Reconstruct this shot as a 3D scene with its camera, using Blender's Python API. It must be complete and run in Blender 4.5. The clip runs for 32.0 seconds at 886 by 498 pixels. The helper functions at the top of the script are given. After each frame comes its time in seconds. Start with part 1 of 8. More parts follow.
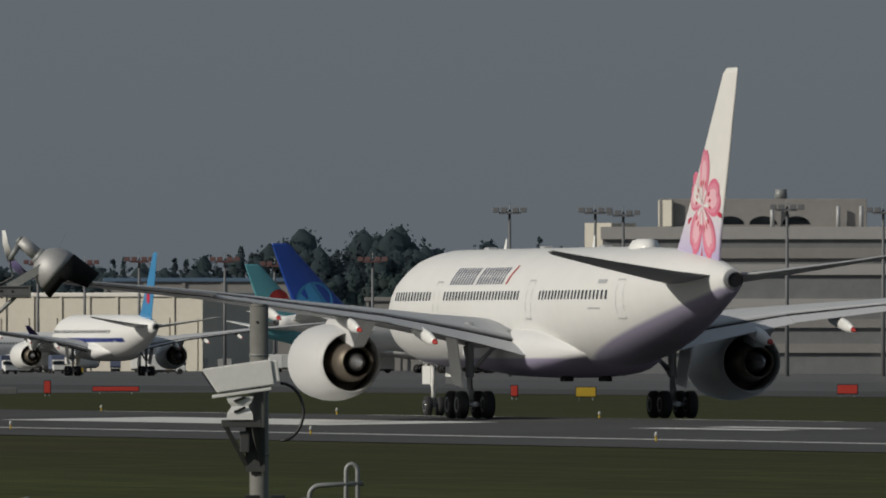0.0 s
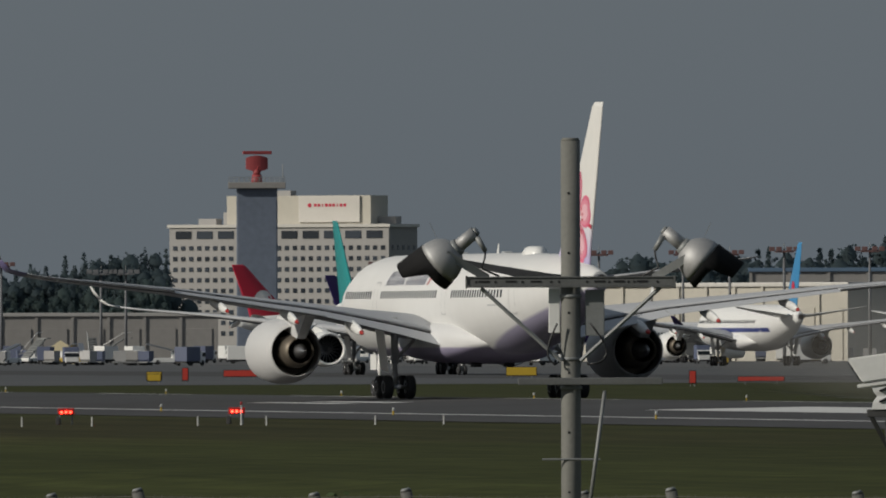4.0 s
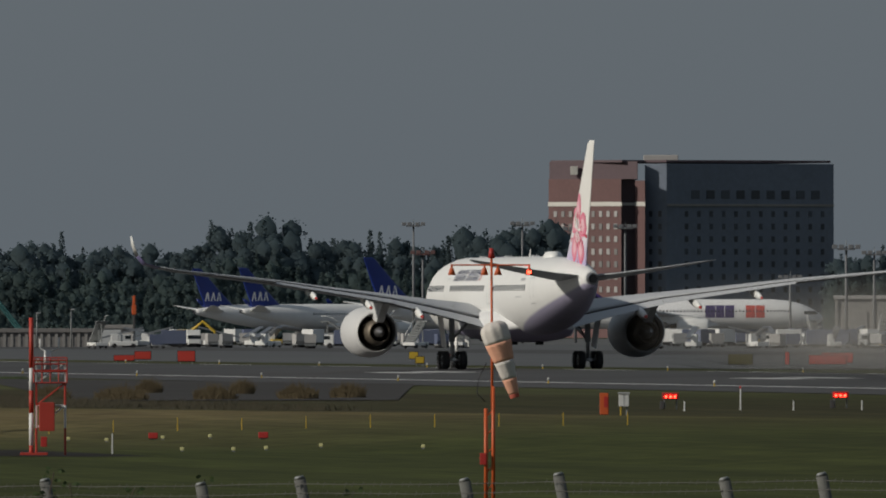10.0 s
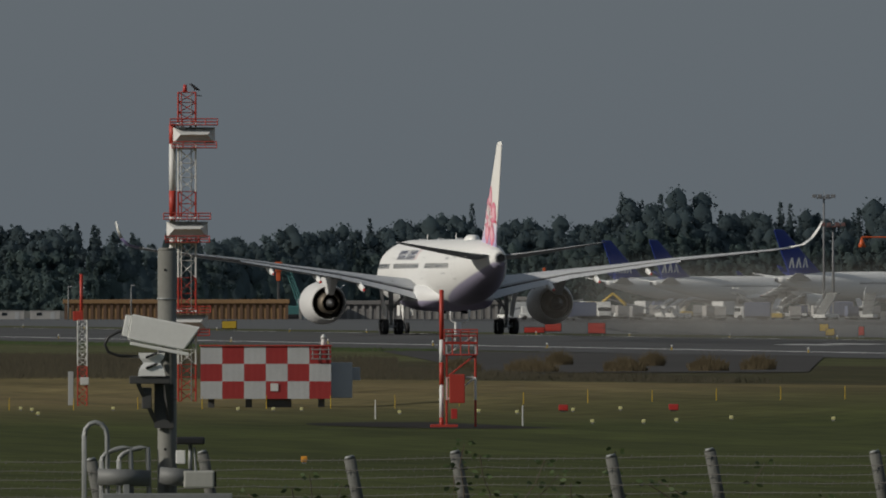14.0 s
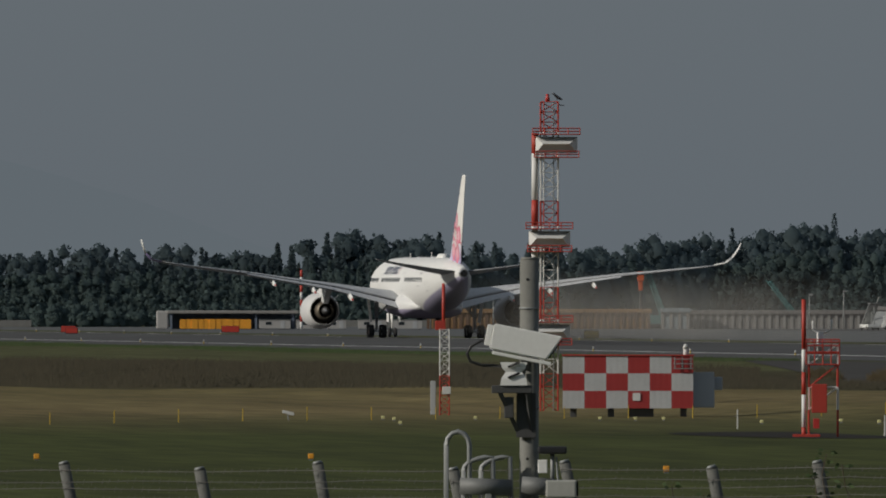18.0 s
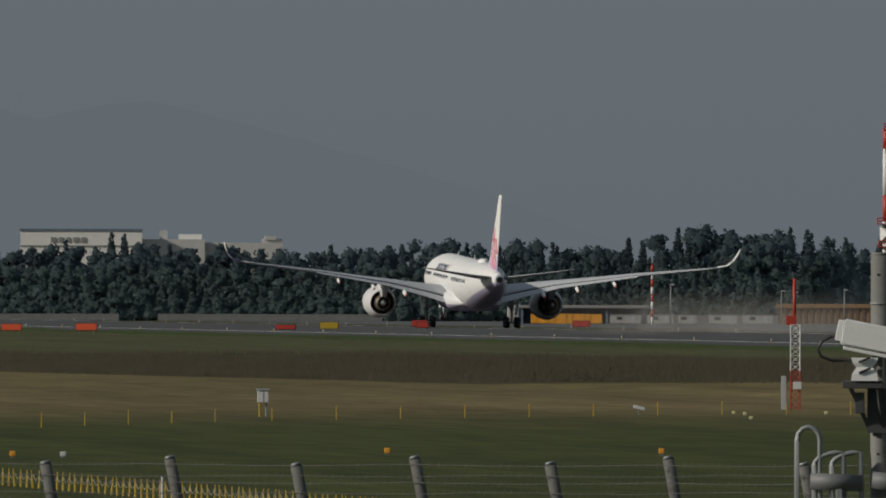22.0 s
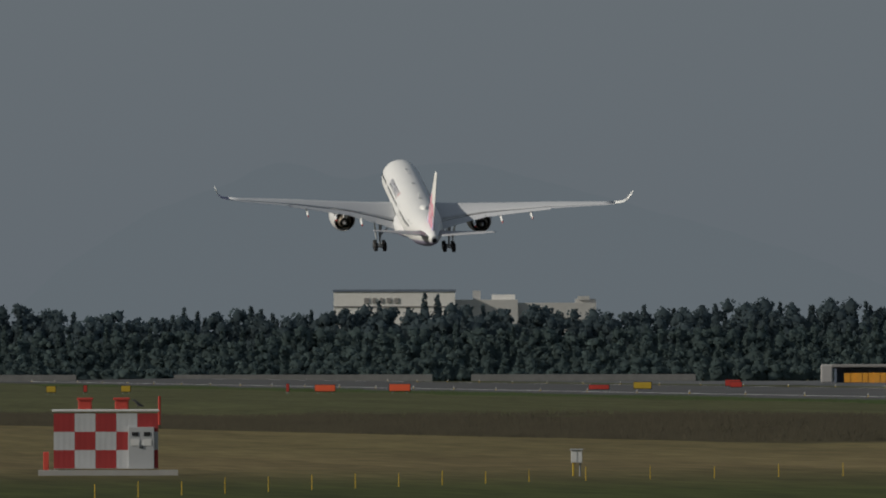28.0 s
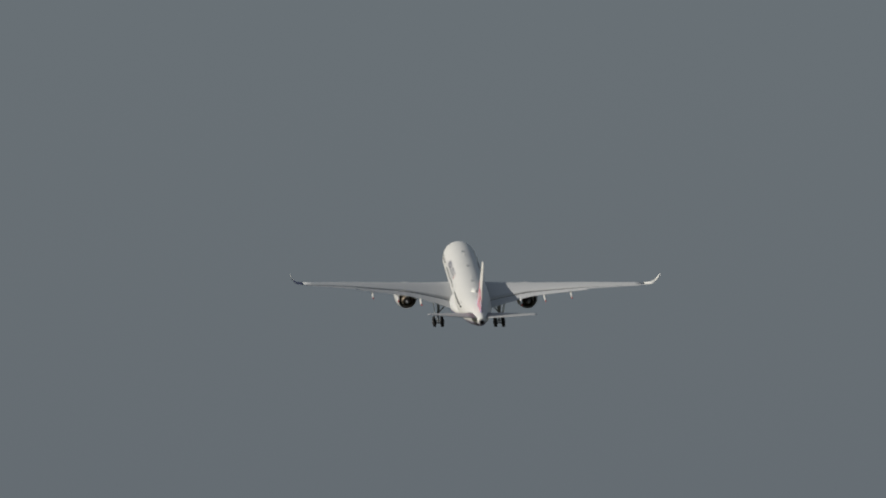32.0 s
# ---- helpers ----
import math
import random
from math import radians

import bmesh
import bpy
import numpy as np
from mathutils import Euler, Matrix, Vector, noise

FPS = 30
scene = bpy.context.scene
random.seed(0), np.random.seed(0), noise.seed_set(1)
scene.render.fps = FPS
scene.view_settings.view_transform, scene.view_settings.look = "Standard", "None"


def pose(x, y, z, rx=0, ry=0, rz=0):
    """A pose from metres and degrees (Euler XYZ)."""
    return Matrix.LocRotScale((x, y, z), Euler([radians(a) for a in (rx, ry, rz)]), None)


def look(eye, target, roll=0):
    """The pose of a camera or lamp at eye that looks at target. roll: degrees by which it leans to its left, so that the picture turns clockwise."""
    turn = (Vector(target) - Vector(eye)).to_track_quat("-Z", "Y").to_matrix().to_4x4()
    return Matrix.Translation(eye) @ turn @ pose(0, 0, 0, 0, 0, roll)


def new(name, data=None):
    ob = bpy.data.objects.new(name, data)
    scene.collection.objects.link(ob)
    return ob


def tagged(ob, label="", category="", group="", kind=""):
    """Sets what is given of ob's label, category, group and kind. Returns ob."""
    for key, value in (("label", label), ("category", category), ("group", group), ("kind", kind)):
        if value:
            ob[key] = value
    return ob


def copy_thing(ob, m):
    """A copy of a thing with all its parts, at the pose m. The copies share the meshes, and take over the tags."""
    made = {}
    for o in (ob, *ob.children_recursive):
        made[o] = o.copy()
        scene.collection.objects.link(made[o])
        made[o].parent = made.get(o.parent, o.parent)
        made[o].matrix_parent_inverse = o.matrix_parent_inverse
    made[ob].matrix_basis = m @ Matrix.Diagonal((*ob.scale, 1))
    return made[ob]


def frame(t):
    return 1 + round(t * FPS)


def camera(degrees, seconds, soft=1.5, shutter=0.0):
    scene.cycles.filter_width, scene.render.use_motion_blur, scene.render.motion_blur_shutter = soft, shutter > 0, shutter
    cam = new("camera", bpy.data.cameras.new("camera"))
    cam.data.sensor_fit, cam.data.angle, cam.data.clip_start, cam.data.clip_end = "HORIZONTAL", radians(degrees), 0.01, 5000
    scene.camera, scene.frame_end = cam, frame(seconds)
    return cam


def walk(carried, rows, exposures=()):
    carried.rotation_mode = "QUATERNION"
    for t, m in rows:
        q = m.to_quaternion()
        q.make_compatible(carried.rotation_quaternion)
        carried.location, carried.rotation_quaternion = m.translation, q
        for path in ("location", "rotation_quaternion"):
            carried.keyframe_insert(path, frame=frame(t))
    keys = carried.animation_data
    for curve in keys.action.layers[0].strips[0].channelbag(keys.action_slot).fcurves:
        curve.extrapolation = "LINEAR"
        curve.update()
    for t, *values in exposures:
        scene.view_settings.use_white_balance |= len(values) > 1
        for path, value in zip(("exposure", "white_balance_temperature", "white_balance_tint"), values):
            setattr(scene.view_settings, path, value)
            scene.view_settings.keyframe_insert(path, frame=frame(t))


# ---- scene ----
EYE = (0.0, 0.0, 3.6)


def facing(az, el, roll):
    """The camera's pose: az degrees to the right of the runway's heading, el degrees up."""
    return Matrix.Translation(EYE) @ pose(0, 0, 0, 90 + el, 0, -az) @ pose(0, 0, 0, 0, 0, roll)


def bear(az, d, z=0.0):
    """A place d metres off, az degrees to the right of the runway's heading."""
    return Vector((d * math.sin(radians(az)), d * math.cos(radians(az)), z))


# time, bearing, elevation, lean
VIEW = [
    (0, 14.7709, 0.3157, -0.013), (0.5, 14.4224, 0.3190, -0.105), (1, 14.1456, 0.3228, -0.058), (1.5, 13.8341, 0.3241, 0.001),
    (2, 13.5608, 0.3375, 0.000), (2.5, 13.3598, 0.3329, -0.007), (4.5, 12.4035, 0.2779, -0.071), (5, 12.0531, 0.2685, 0.062),
    (5.5, 11.6814, 0.2390, -0.118), (6, 11.3970, 0.2311, -0.067), (6.5, 11.1306, 0.2430, 0.035), (7, 10.7425, 0.2728, 0.135),
    (7.5, 10.4332, 0.2918, 0.042), (8, 10.2705, 0.2819, -0.039), (8.5, 10.1977, 0.2692, -0.119), (9, 10.0769, 0.2601, -0.115),
    (9.5, 9.8771, 0.2539, -0.109), (10, 9.6647, 0.2356, -0.051), (10.5, 9.4656, 0.2005, 0.016), (11, 9.2627, 0.1840, -0.044),
    (11.5, 9.1299, 0.1657, -0.051), (12, 8.9673, 0.1369, -0.068), (12.5, 8.8042, 0.1372, -0.099), (13, 8.6546, 0.1422, -0.112),
    (13.5, 8.5098, 0.1393, -0.072), (14, 8.3466, 0.1469, -0.040), (14.5, 8.1752, 0.1648, 0.075), (15, 7.9772, 0.1856, 0.140),
    (15.5, 7.8752, 0.1913, 0.130), (17.5, 7.3234, 0.1829, -0.052), (18, 7.1828, 0.1777, 0.021), (18.5, 6.9854, 0.1756, 0.088),
    (19, 6.7819, 0.1556, 0.066), (19.5, 6.6639, 0.1456, 0.014), (20, 6.5664, 0.1484, -0.001), (20.5, 6.4868, 0.1502, 0.043),
    (21, 6.3952, 0.1536, 0.131), (21.5, 6.2733, 0.1558, 0.194), (22, 6.0553, 0.1594, 0.141), (22.5, 5.9452, 0.1545, 0.013),
    (23, 5.8543, 0.1351, -0.069), (23.5, 5.7970, 0.1451, 0.035), (24, 5.7321, 0.1635, 0.088), (24.5, 5.6234, 0.1750, 0.148),
    (25, 5.5099, 0.1936, 0.123), (25.5, 5.4304, 0.2154, 0.062), (27.5, 5.1340, 0.3058, -0.051), (28, 5.0495, 0.3515, -0.073),
    (28.5, 4.9811, 0.4414, -0.171), (29, 4.8807, 0.5711, -0.106), (29.5, 4.7254, 0.7240, 0.028), (30, 4.5074, 0.8986, 0.041),
    (30.5, 4.3730, 1.1053, 0.000), (31, 4.3165, 1.3365, 0.000), (31.5, 4.2722, 1.5353, 0.000), (32, 4.2346, 1.7054, 0.000),
]
cam = camera(2.8457, 32.0, soft=1.9)
walk(cam, [(t, facing(a, e, r)) for t, a, e, r in VIEW], [(0, 0.0), (14, 0.02), (20, 0.08), (32, 0.1)])

# ---- light ----
SUN_FROM = Vector((-0.885, -0.17, 0.41)).normalized()
world = bpy.data.worlds.new("sky")
scene.world = world
world.use_nodes = True
wn, wl = world.node_tree.nodes, world.node_tree.links
sky = wn.new("ShaderNodeTexSky")
sky.sky_type = "NISHITA"
sky.sun_disc = False
sky.sun_elevation = math.asin(SUN_FROM.z)
sky.sun_rotation = math.atan2(SUN_FROM.x, SUN_FROM.y)
sky.air_density, sky.dust_density, sky.ozone_density = 1.0, 2.0, 2.0
haze = wn.new("ShaderNodeMix")
haze.data_type = "RGBA"
haze.inputs[0].default_value = 0.9
haze.inputs[7].default_value = (1.165, 1.38, 1.60, 1)
wl.new(sky.outputs[0], haze.inputs[6])
wl.new(haze.outputs[2], wn["Background"].inputs[0])
wn["Background"].inputs[1].default_value = 0.1
sun_data = bpy.data.lights.new("sun", "SUN")
sun_data.energy, sun_data.angle, sun_data.color = 2.8, radians(0.6), (1.0, 0.94, 0.83)
sun = new("sun", sun_data)
sun.matrix_world = look(SUN_FROM * 50, (0, 0, 0))


# ---- materials ----
def material(name, colour, rough=0.6, metal=0.0, vary=0.12, size=1.0, bump=0.0, second=None, spread=0.5, gloss_vary=0.08,
             glow=0.0, per_piece=0.0, spec=0.5):
    """A surface of one paint or stuff, with patches at two scales (size in metres), and fine relief."""
    m = bpy.data.materials.new(name)
    m.use_nodes = True
    n, l = m.node_tree.nodes, m.node_tree.links
    b = n["Principled BSDF"]
    b.inputs["Metallic"].default_value = metal
    b.inputs["Specular IOR Level"].default_value = spec
    co = n.new("ShaderNodeTexCoord")
    big, fine = n.new("ShaderNodeTexNoise"), n.new("ShaderNodeTexNoise")
    big.inputs["Scale"].default_value, fine.inputs["Scale"].default_value = 0.35 / size, 6.0 / size
    big.inputs["Detail"].default_value, fine.inputs["Detail"].default_value = 5, 8
    l.new(co.outputs["Object"], big.inputs[0])
    l.new(co.outputs["Object"], fine.inputs[0])
    ramp = n.new("ShaderNodeValToRGB")
    lo = tuple(c * (1 - vary) for c in colour)
    hi = tuple(min(1, c * (1 + vary)) for c in (second or colour))
    ramp.color_ramp.elements[0].color, ramp.color_ramp.elements[1].color = (*lo, 1), (*hi, 1)
    ramp.color_ramp.elements[0].position, ramp.color_ramp.elements[1].position = 0.5 - spread * 0.5, 0.5 + spread * 0.5
    mix = n.new("ShaderNodeMath")
    mix.operation = "MULTIPLY_ADD"
    mix.inputs[1].default_value = 0.45
    l.new(fine.outputs[0], mix.inputs[0])
    half = n.new("ShaderNodeMath")
    half.operation = "MULTIPLY"
    half.inputs[1].default_value = 0.55
    l.new(big.outputs[0], half.inputs[0])
    l.new(half.outputs[0], mix.inputs[2])
    last = mix.outputs[0]
    if per_piece:
        info, add = n.new("ShaderNodeObjectInfo"), n.new("ShaderNodeMath")
        add.operation = "MULTIPLY_ADD"
        add.inputs[1].default_value, add.inputs[2].default_value = per_piece, -per_piece / 2
        l.new(info.outputs["Random"], add.inputs[0])
        tot = n.new("ShaderNodeMath")
        l.new(last, tot.inputs[0])
        l.new(add.outputs[0], tot.inputs[1])
        last = tot.outputs[0]
    l.new(last, ramp.inputs[0])
    l.new(ramp.outputs[0], b.inputs["Base Color"])
    rr = n.new("ShaderNodeMapRange")
    rr.inputs["To Min"].default_value, rr.inputs["To Max"].default_value = max(0.02, rough - gloss_vary), min(1, rough + gloss_vary)
    l.new(fine.outputs[0], rr.inputs[0])
    l.new(rr.outputs[0], b.inputs["Roughness"])
    if bump:
        bm_ = n.new("ShaderNodeBump")
        bm_.inputs["Strength"].default_value, bm_.inputs["Distance"].default_value = 0.6, bump
        l.new(fine.outputs[0], bm_.inputs["Height"])
        l.new(bm_.outputs[0], b.inputs["Normal"])
    if glow:
        b.inputs["Emission Color"].default_value = (*colour, 1)
        b.inputs["Emission Strength"].default_value = glow
    return m


def paint(name, colour, rough=0.35, vary=0.05, size=4.0, **more):
    return material(name, colour, rough, 0.0, vary, size, **more)


WHITE = paint("white_paint", (0.78, 0.78, 0.76))
GREY_PAINT = paint("grey_paint", (0.42, 0.43, 0.44))
WING_GREY = paint("wing_grey", (0.49, 0.50, 0.52), 0.62, spec=0.25)
LAVENDER = paint("lavender_paint", (0.45, 0.42, 0.62))
NAVY = paint("navy_paint", (0.02, 0.03, 0.10))
PINK = paint("pink_paint", (0.72, 0.17, 0.27))
MID_PINK = paint("mid_pink_paint", (0.76, 0.28, 0.37))
PALE_PINK = paint("pale_pink_paint", (0.84, 0.50, 0.56))
CRIMSON = paint("crimson_paint", (0.55, 0.03, 0.07))
RED = paint("red_paint", (0.42, 0.03, 0.025), 0.5, 0.12, 0.6)
ORANGE = paint("orange_paint", (0.55, 0.10, 0.025), 0.5, 0.12, 0.6)
AMBER = paint("amber_paint", (0.75, 0.33, 0.03), 0.5, 0.12, 0.6)
YELLOW = paint("yellow_paint", (0.50, 0.34, 0.03), 0.5, 0.12, 0.4)
PURPLE = paint("purple_paint", (0.035, 0.02, 0.11))
DEEP_BLUE = paint("deep_blue_paint", (0.015, 0.035, 0.21))
SKY_BLUE = paint("sky_blue_paint", (0.05, 0.25, 0.50))
TEAL = paint("teal_paint", (0.02, 0.24, 0.24))
TURQUOISE = paint("turquoise_paint", (0.10, 0.33, 0.38))
RUBBER = material("rubber", (0.022, 0.022, 0.024), 0.8, 0, 0.2, 0.3)
# near black for dark parts, and for the shade inside holes and openings
DARK = material("dark_recess", (0.012, 0.012, 0.014), 0.6, 0, 0.2, 0.5)
STEEL = material("steel", (0.45, 0.45, 0.46), 0.35, 0.9, 0.15, 0.4)
TITANIUM = material("heat_stained_titanium", (0.17, 0.145, 0.115), 0.55, 0.7, 0.25, 0.6)
GALV = material("galvanised_steel", (0.26, 0.27, 0.27), 0.6, 0.35, 0.18, 0.25, bump=0.002)
POLE_GREY = material("weathered_concrete_grey", (0.165, 0.165, 0.15), 0.75, 0, 0.22, 0.3, bump=0.004)
CONCRETE = material("concrete", (0.36, 0.35, 0.33), 0.85, 0, 0.15, 3.0)
WINDOW = material("dark_window", (0.02, 0.025, 0.03), 0.15, 0, 0.2, 2.0)
ASPHALT = material("runway_asphalt", (0.074, 0.073, 0.074), 0.9, 0, 0.30, 14.0, bump=0.01, spec=0.2)
TARMAC = material("pale_tarmac", (0.105, 0.108, 0.110), 0.85, 0, 0.2, 25.0, spec=0.2)
APRON = material("apron_concrete", (0.125, 0.126, 0.125), 0.9, 0, 0.2, 20.0, spec=0.2)
MARKING = material("white_marking", (0.62, 0.62, 0.60), 0.8, 0, 0.22, 3.0)
LAMP_RED = material("red_lamp", (1.0, 0.03, 0.015), 0.4, glow=14.0)
LAMP_WHITE = material("frosted_lamp", (0.55, 0.55, 0.53), 0.3)
BARK = material("bark", (0.09, 0.07, 0.05), 0.9, 0, 0.3, 0.5)


# ---- building blocks ----
def part(name, bm, mat, parent=None, label=""):
    """Links bm as one mesh object, under parent."""
    me = bpy.data.meshes.new(name)
    bm.to_mesh(me)
    bm.free()
    me.materials.append(mat)
    ob = new(name, me)
    ob.parent = parent
    if label:
        ob["label"] = label
    return ob


def again(ob, m=None, parent=None):
    """A second object on the same mesh."""
    o = new(ob.name.split(".")[0], ob.data)
    o.parent = parent or ob.parent
    if "label" in ob:
        o["label"] = ob["label"]
    if m is not None:
        o.matrix_basis = m
    return o


def thing(name, m, label, category, group="", kind=""):
    e = new(name)
    e.empty_display_size = 0.3
    e.matrix_basis = m
    return tagged(e, label, category, group, kind)


def box(bm, c, s, m=None, bevel=0.0):
    """A box with centre c and sizes s."""
    x, y, z = (v / 2 for v in s)
    vs = [bm.verts.new((c[0] + a * x, c[1] + b * y, c[2] + d * z)) for a in (-1, 1) for b in (-1, 1) for d in (-1, 1)]
    fs = [bm.faces.new([vs[i] for i in f]) for f in ((0, 1, 3, 2), (4, 6, 7, 5), (0, 4, 5, 1), (2, 3, 7, 6), (0, 2, 6, 4), (1, 5, 7, 3))]
    if m is not None:
        bmesh.ops.transform(bm, matrix=m, verts=vs)
    if bevel:
        es = list({e for f in fs for e in f.edges})
        bmesh.ops.bevel(bm, geom=es, offset=bevel, segments=2, affect="EDGES", profile=0.6)
    return bm


def tube(bm, a, b, ra, rb=None, n=10, caps=True):
    """A round bar from a to b."""
    rb = ra if rb is None else rb
    a, b = Vector(a), Vector(b)
    q = (b - a).to_track_quat("Z", "Y")
    rings = []
    for p, r in ((a, ra), (b, rb)):
        rings.append([bm.verts.new(p + q @ Vector((r * math.cos(6.2832 * i / n), r * math.sin(6.2832 * i / n), 0))) for i in range(n)])
    for i in range(n):
        f = bm.faces.new((rings[0][i], rings[0][(i + 1) % n], rings[1][(i + 1) % n], rings[1][i]))
        f.smooth = n > 6
    if caps:
        if ra > 1e-4:
            bm.faces.new(rings[0][::-1])
        if rb > 1e-4:
            bm.faces.new(rings[1])
    return bm


def pipe(bm, pts, r, n=8):
    """A bent round bar swept through pts."""
    pts = [Vector(p) for p in pts]
    rings = []
    for k, p in enumerate(pts):
        d = (pts[min(k + 1, len(pts) - 1)] - pts[max(k - 1, 0)]).normalized()
        q = d.to_track_quat("Z", "Y")
        rings.append([p + q @ Vector((r * math.cos(6.2832 * i / n), r * math.sin(6.2832 * i / n), 0)) for i in range(n)])
    for k in range(1, len(rings)):
        best = min(range(n), key=lambda o: sum((rings[k][(i + o) % n] - rings[k - 1][i]).length for i in range(0, n, 2)))
        rings[k] = rings[k][best:] + rings[k][:best]
    return loft(bm, rings)


def loft(bm, rings, cap=True, smooth=True):
    """A skin over closed rings of points, one after the other."""
    vs = [[bm.verts.new(p) for p in r] for r in rings]
    for a, b in zip(vs[:-1], vs[1:]):
        for i in range(len(a)):
            j = (i + 1) % len(a)
            f = bm.faces.new((a[i], a[j], b[j], b[i]))
            f.smooth = smooth
    if cap:
        bm.faces.new(vs[0][::-1])
        bm.faces.new(vs[-1])
    bmesh.ops.recalc_face_normals(bm, faces=bm.faces)
    return bm


def B():
    return bmesh.new()


def turned(bm, axis, profile, n=24, smooth=True):
    """A body turned round a line along y through axis (x, z): profile of (y, radius)."""
    rings = [[(axis[0] + r * math.cos(6.2832 * i / n), y, axis[1] + r * math.sin(6.2832 * i / n)) for i in range(n)] for y, r in profile]
    return loft(bm, rings, cap=False, smooth=smooth)


# ---- ground ----
CENTRE = 236.1          # the runway's centre line
PROFILE = ((-3000, -1.7), (100, -1.7), (118, -1.65), (126, -1.1), (136, -0.85), (170, -0.65), (196, -0.58), (206, -0.46),
           (236.1, 0.0), (266, -0.46), (276, -0.58), (300, -0.58), (420, -0.45), (5200, -0.45))


def lie(x):
    """Height of the ground x metres to the right."""
    return float(np.interp(x, [p[0] for p in PROFILE], [p[1] for p in PROFILE]))


def strip(name, xs, ys, lift, mat, label, category="", kind="structure"):
    """A sheet that follows the lie of the ground."""
    bm = B()
    rows = [[bm.verts.new((x, y, lie(x) + lift)) for x in xs] for y in ys]
    for a, b in zip(rows[:-1], rows[1:]):
        for i in range(len(xs) - 1):
            bm.faces.new((a[i], a[i + 1], b[i + 1], b[i]))
    return tagged(part(name, bm, mat), label, category or name.replace("_", " "), kind=kind)


def grass_material():
    """Mown grass, darker and greener near, dry and tan in a band across the field."""
    m = bpy.data.materials.new("field_grass")
    m.use_nodes = True
    n, l = m.node_tree.nodes, m.node_tree.links
    b = n["Principled BSDF"]
    b.inputs["Roughness"].default_value = 0.95
    b.inputs["Specular IOR Level"].default_value = 0.1
    co = n.new("ShaderNodeTexCoord")
    turn = n.new("ShaderNodeMapping")
    turn.inputs["Rotation"].default_value = (0, 0, radians(7.5))
    l.new(co.outputs["Object"], turn.inputs[0])
    sep = n.new("ShaderNodeSeparateXYZ")
    l.new(turn.outputs[0], sep.inputs[0])
    wob = n.new("ShaderNodeTexNoise")
    wob.inputs["Scale"].default_value, wob.inputs["Detail"].default_value = 0.012, 6
    stretch = n.new("ShaderNodeMapping")
    stretch.inputs["Scale"].default_value = (1, 0.7, 1)
    l.new(turn.outputs[0], stretch.inputs[0])
    l.new(stretch.outputs[0], wob.inputs[0])
    add = n.new("ShaderNodeMath")
    add.operation = "MULTIPLY_ADD"
    add.inputs[1].default_value, add.inputs[2].default_value = 110.0, -55.0
    l.new(wob.outputs[0], add.inputs[0])
    y = n.new("ShaderNodeMath")
    l.new(sep.outputs["Y"], y.inputs[0])
    l.new(add.outputs[0], y.inputs[1])
    mr = n.new("ShaderNodeMapRange")
    mr.inputs["From Min"].default_value, mr.inputs["From Max"].default_value = 0, 2000
    l.new(y.outputs[0], mr.inputs[0])
    ramp = n.new("ShaderNodeValToRGB")
    els = ramp.color_ramp.elements
    green, tan = (0.053, 0.062, 0.0175, 1), (0.152, 0.119, 0.056, 1)
    els[0].position, els[0].color = 0.0, green
    els[1].position, els[1].color = 1.0, tan
    for p, c in ((0.36, green), (0.40, (0.083, 0.077, 0.030, 1)), (0.44, tan), (0.52, (0.138, 0.113, 0.050, 1))):
        e = els.new(p)
        e.color = c
    l.new(mr.outputs[0], ramp.inputs[0])
    # the dry band runs out to the right
    side = n.new("ShaderNodeMapRange")
    side.inputs["From Min"].default_value, side.inputs["From Max"].default_value = 25, 95
    xw = n.new("ShaderNodeMath")
    l.new(sep.outputs["X"], xw.inputs[0])
    l.new(add.outputs[0], xw.inputs[1])
    l.new(xw.outputs[0], side.inputs[0])
    out = n.new("ShaderNodeMix")
    out.data_type = "RGBA"
    out.inputs[7].default_value = (0.043, 0.0475, 0.0150, 1)
    l.new(side.outputs[0], out.inputs[0])
    # the bank: the dry band ends along a line that slants from the runway
    plain = n.new("ShaderNodeSeparateXYZ")
    l.new(co.outputs["Object"], plain.inputs[0])

    def calc(op, a, b):
        q = n.new("ShaderNodeMath")
        q.operation = op
        for k, v in enumerate((a, b)):
            if isinstance(v, float):
                q.inputs[k].default_value = v
            else:
                l.new(v, q.inputs[k])
        return q.outputs[0]

    over = calc("MULTIPLY", calc("MAXIMUM", calc("SUBTRACT", plain.outputs["X"], 125.0), 0.0), -0.35)
    f = calc("ADD", calc("ADD", plain.outputs["X"], calc("MULTIPLY", plain.outputs["Y"], 0.085)), over)
    f = calc("ADD", f, calc("MULTIPLY", wob.outputs[0], 5.0))
    bank = n.new("ShaderNodeMapRange")
    bank.inputs["From Min"].default_value, bank.inputs["From Max"].default_value = 212.5, 214.0
    l.new(f, bank.inputs[0])
    verge = n.new("ShaderNodeMapRange")
    verge.inputs["From Min"].default_value, verge.inputs["From Max"].default_value = 246, 252
    l.new(f, verge.inputs[0])
    beyond = n.new("ShaderNodeMix")
    beyond.data_type = "RGBA"
    beyond.inputs[6].default_value, beyond.inputs[7].default_value = (0.051, 0.044, 0.022, 1), (0.075, 0.077, 0.033, 1)
    l.new(verge.outputs[0], beyond.inputs[0])
    banked = n.new("ShaderNodeMix")
    banked.data_type = "RGBA"
    l.new(bank.outputs[0], banked.inputs[0])
    l.new(ramp.outputs[0], banked.inputs[6])
    l.new(beyond.outputs[2], banked.inputs[7])
    l.new(banked.outputs[2], out.inputs[6])
    fine = n.new("ShaderNodeTexNoise")
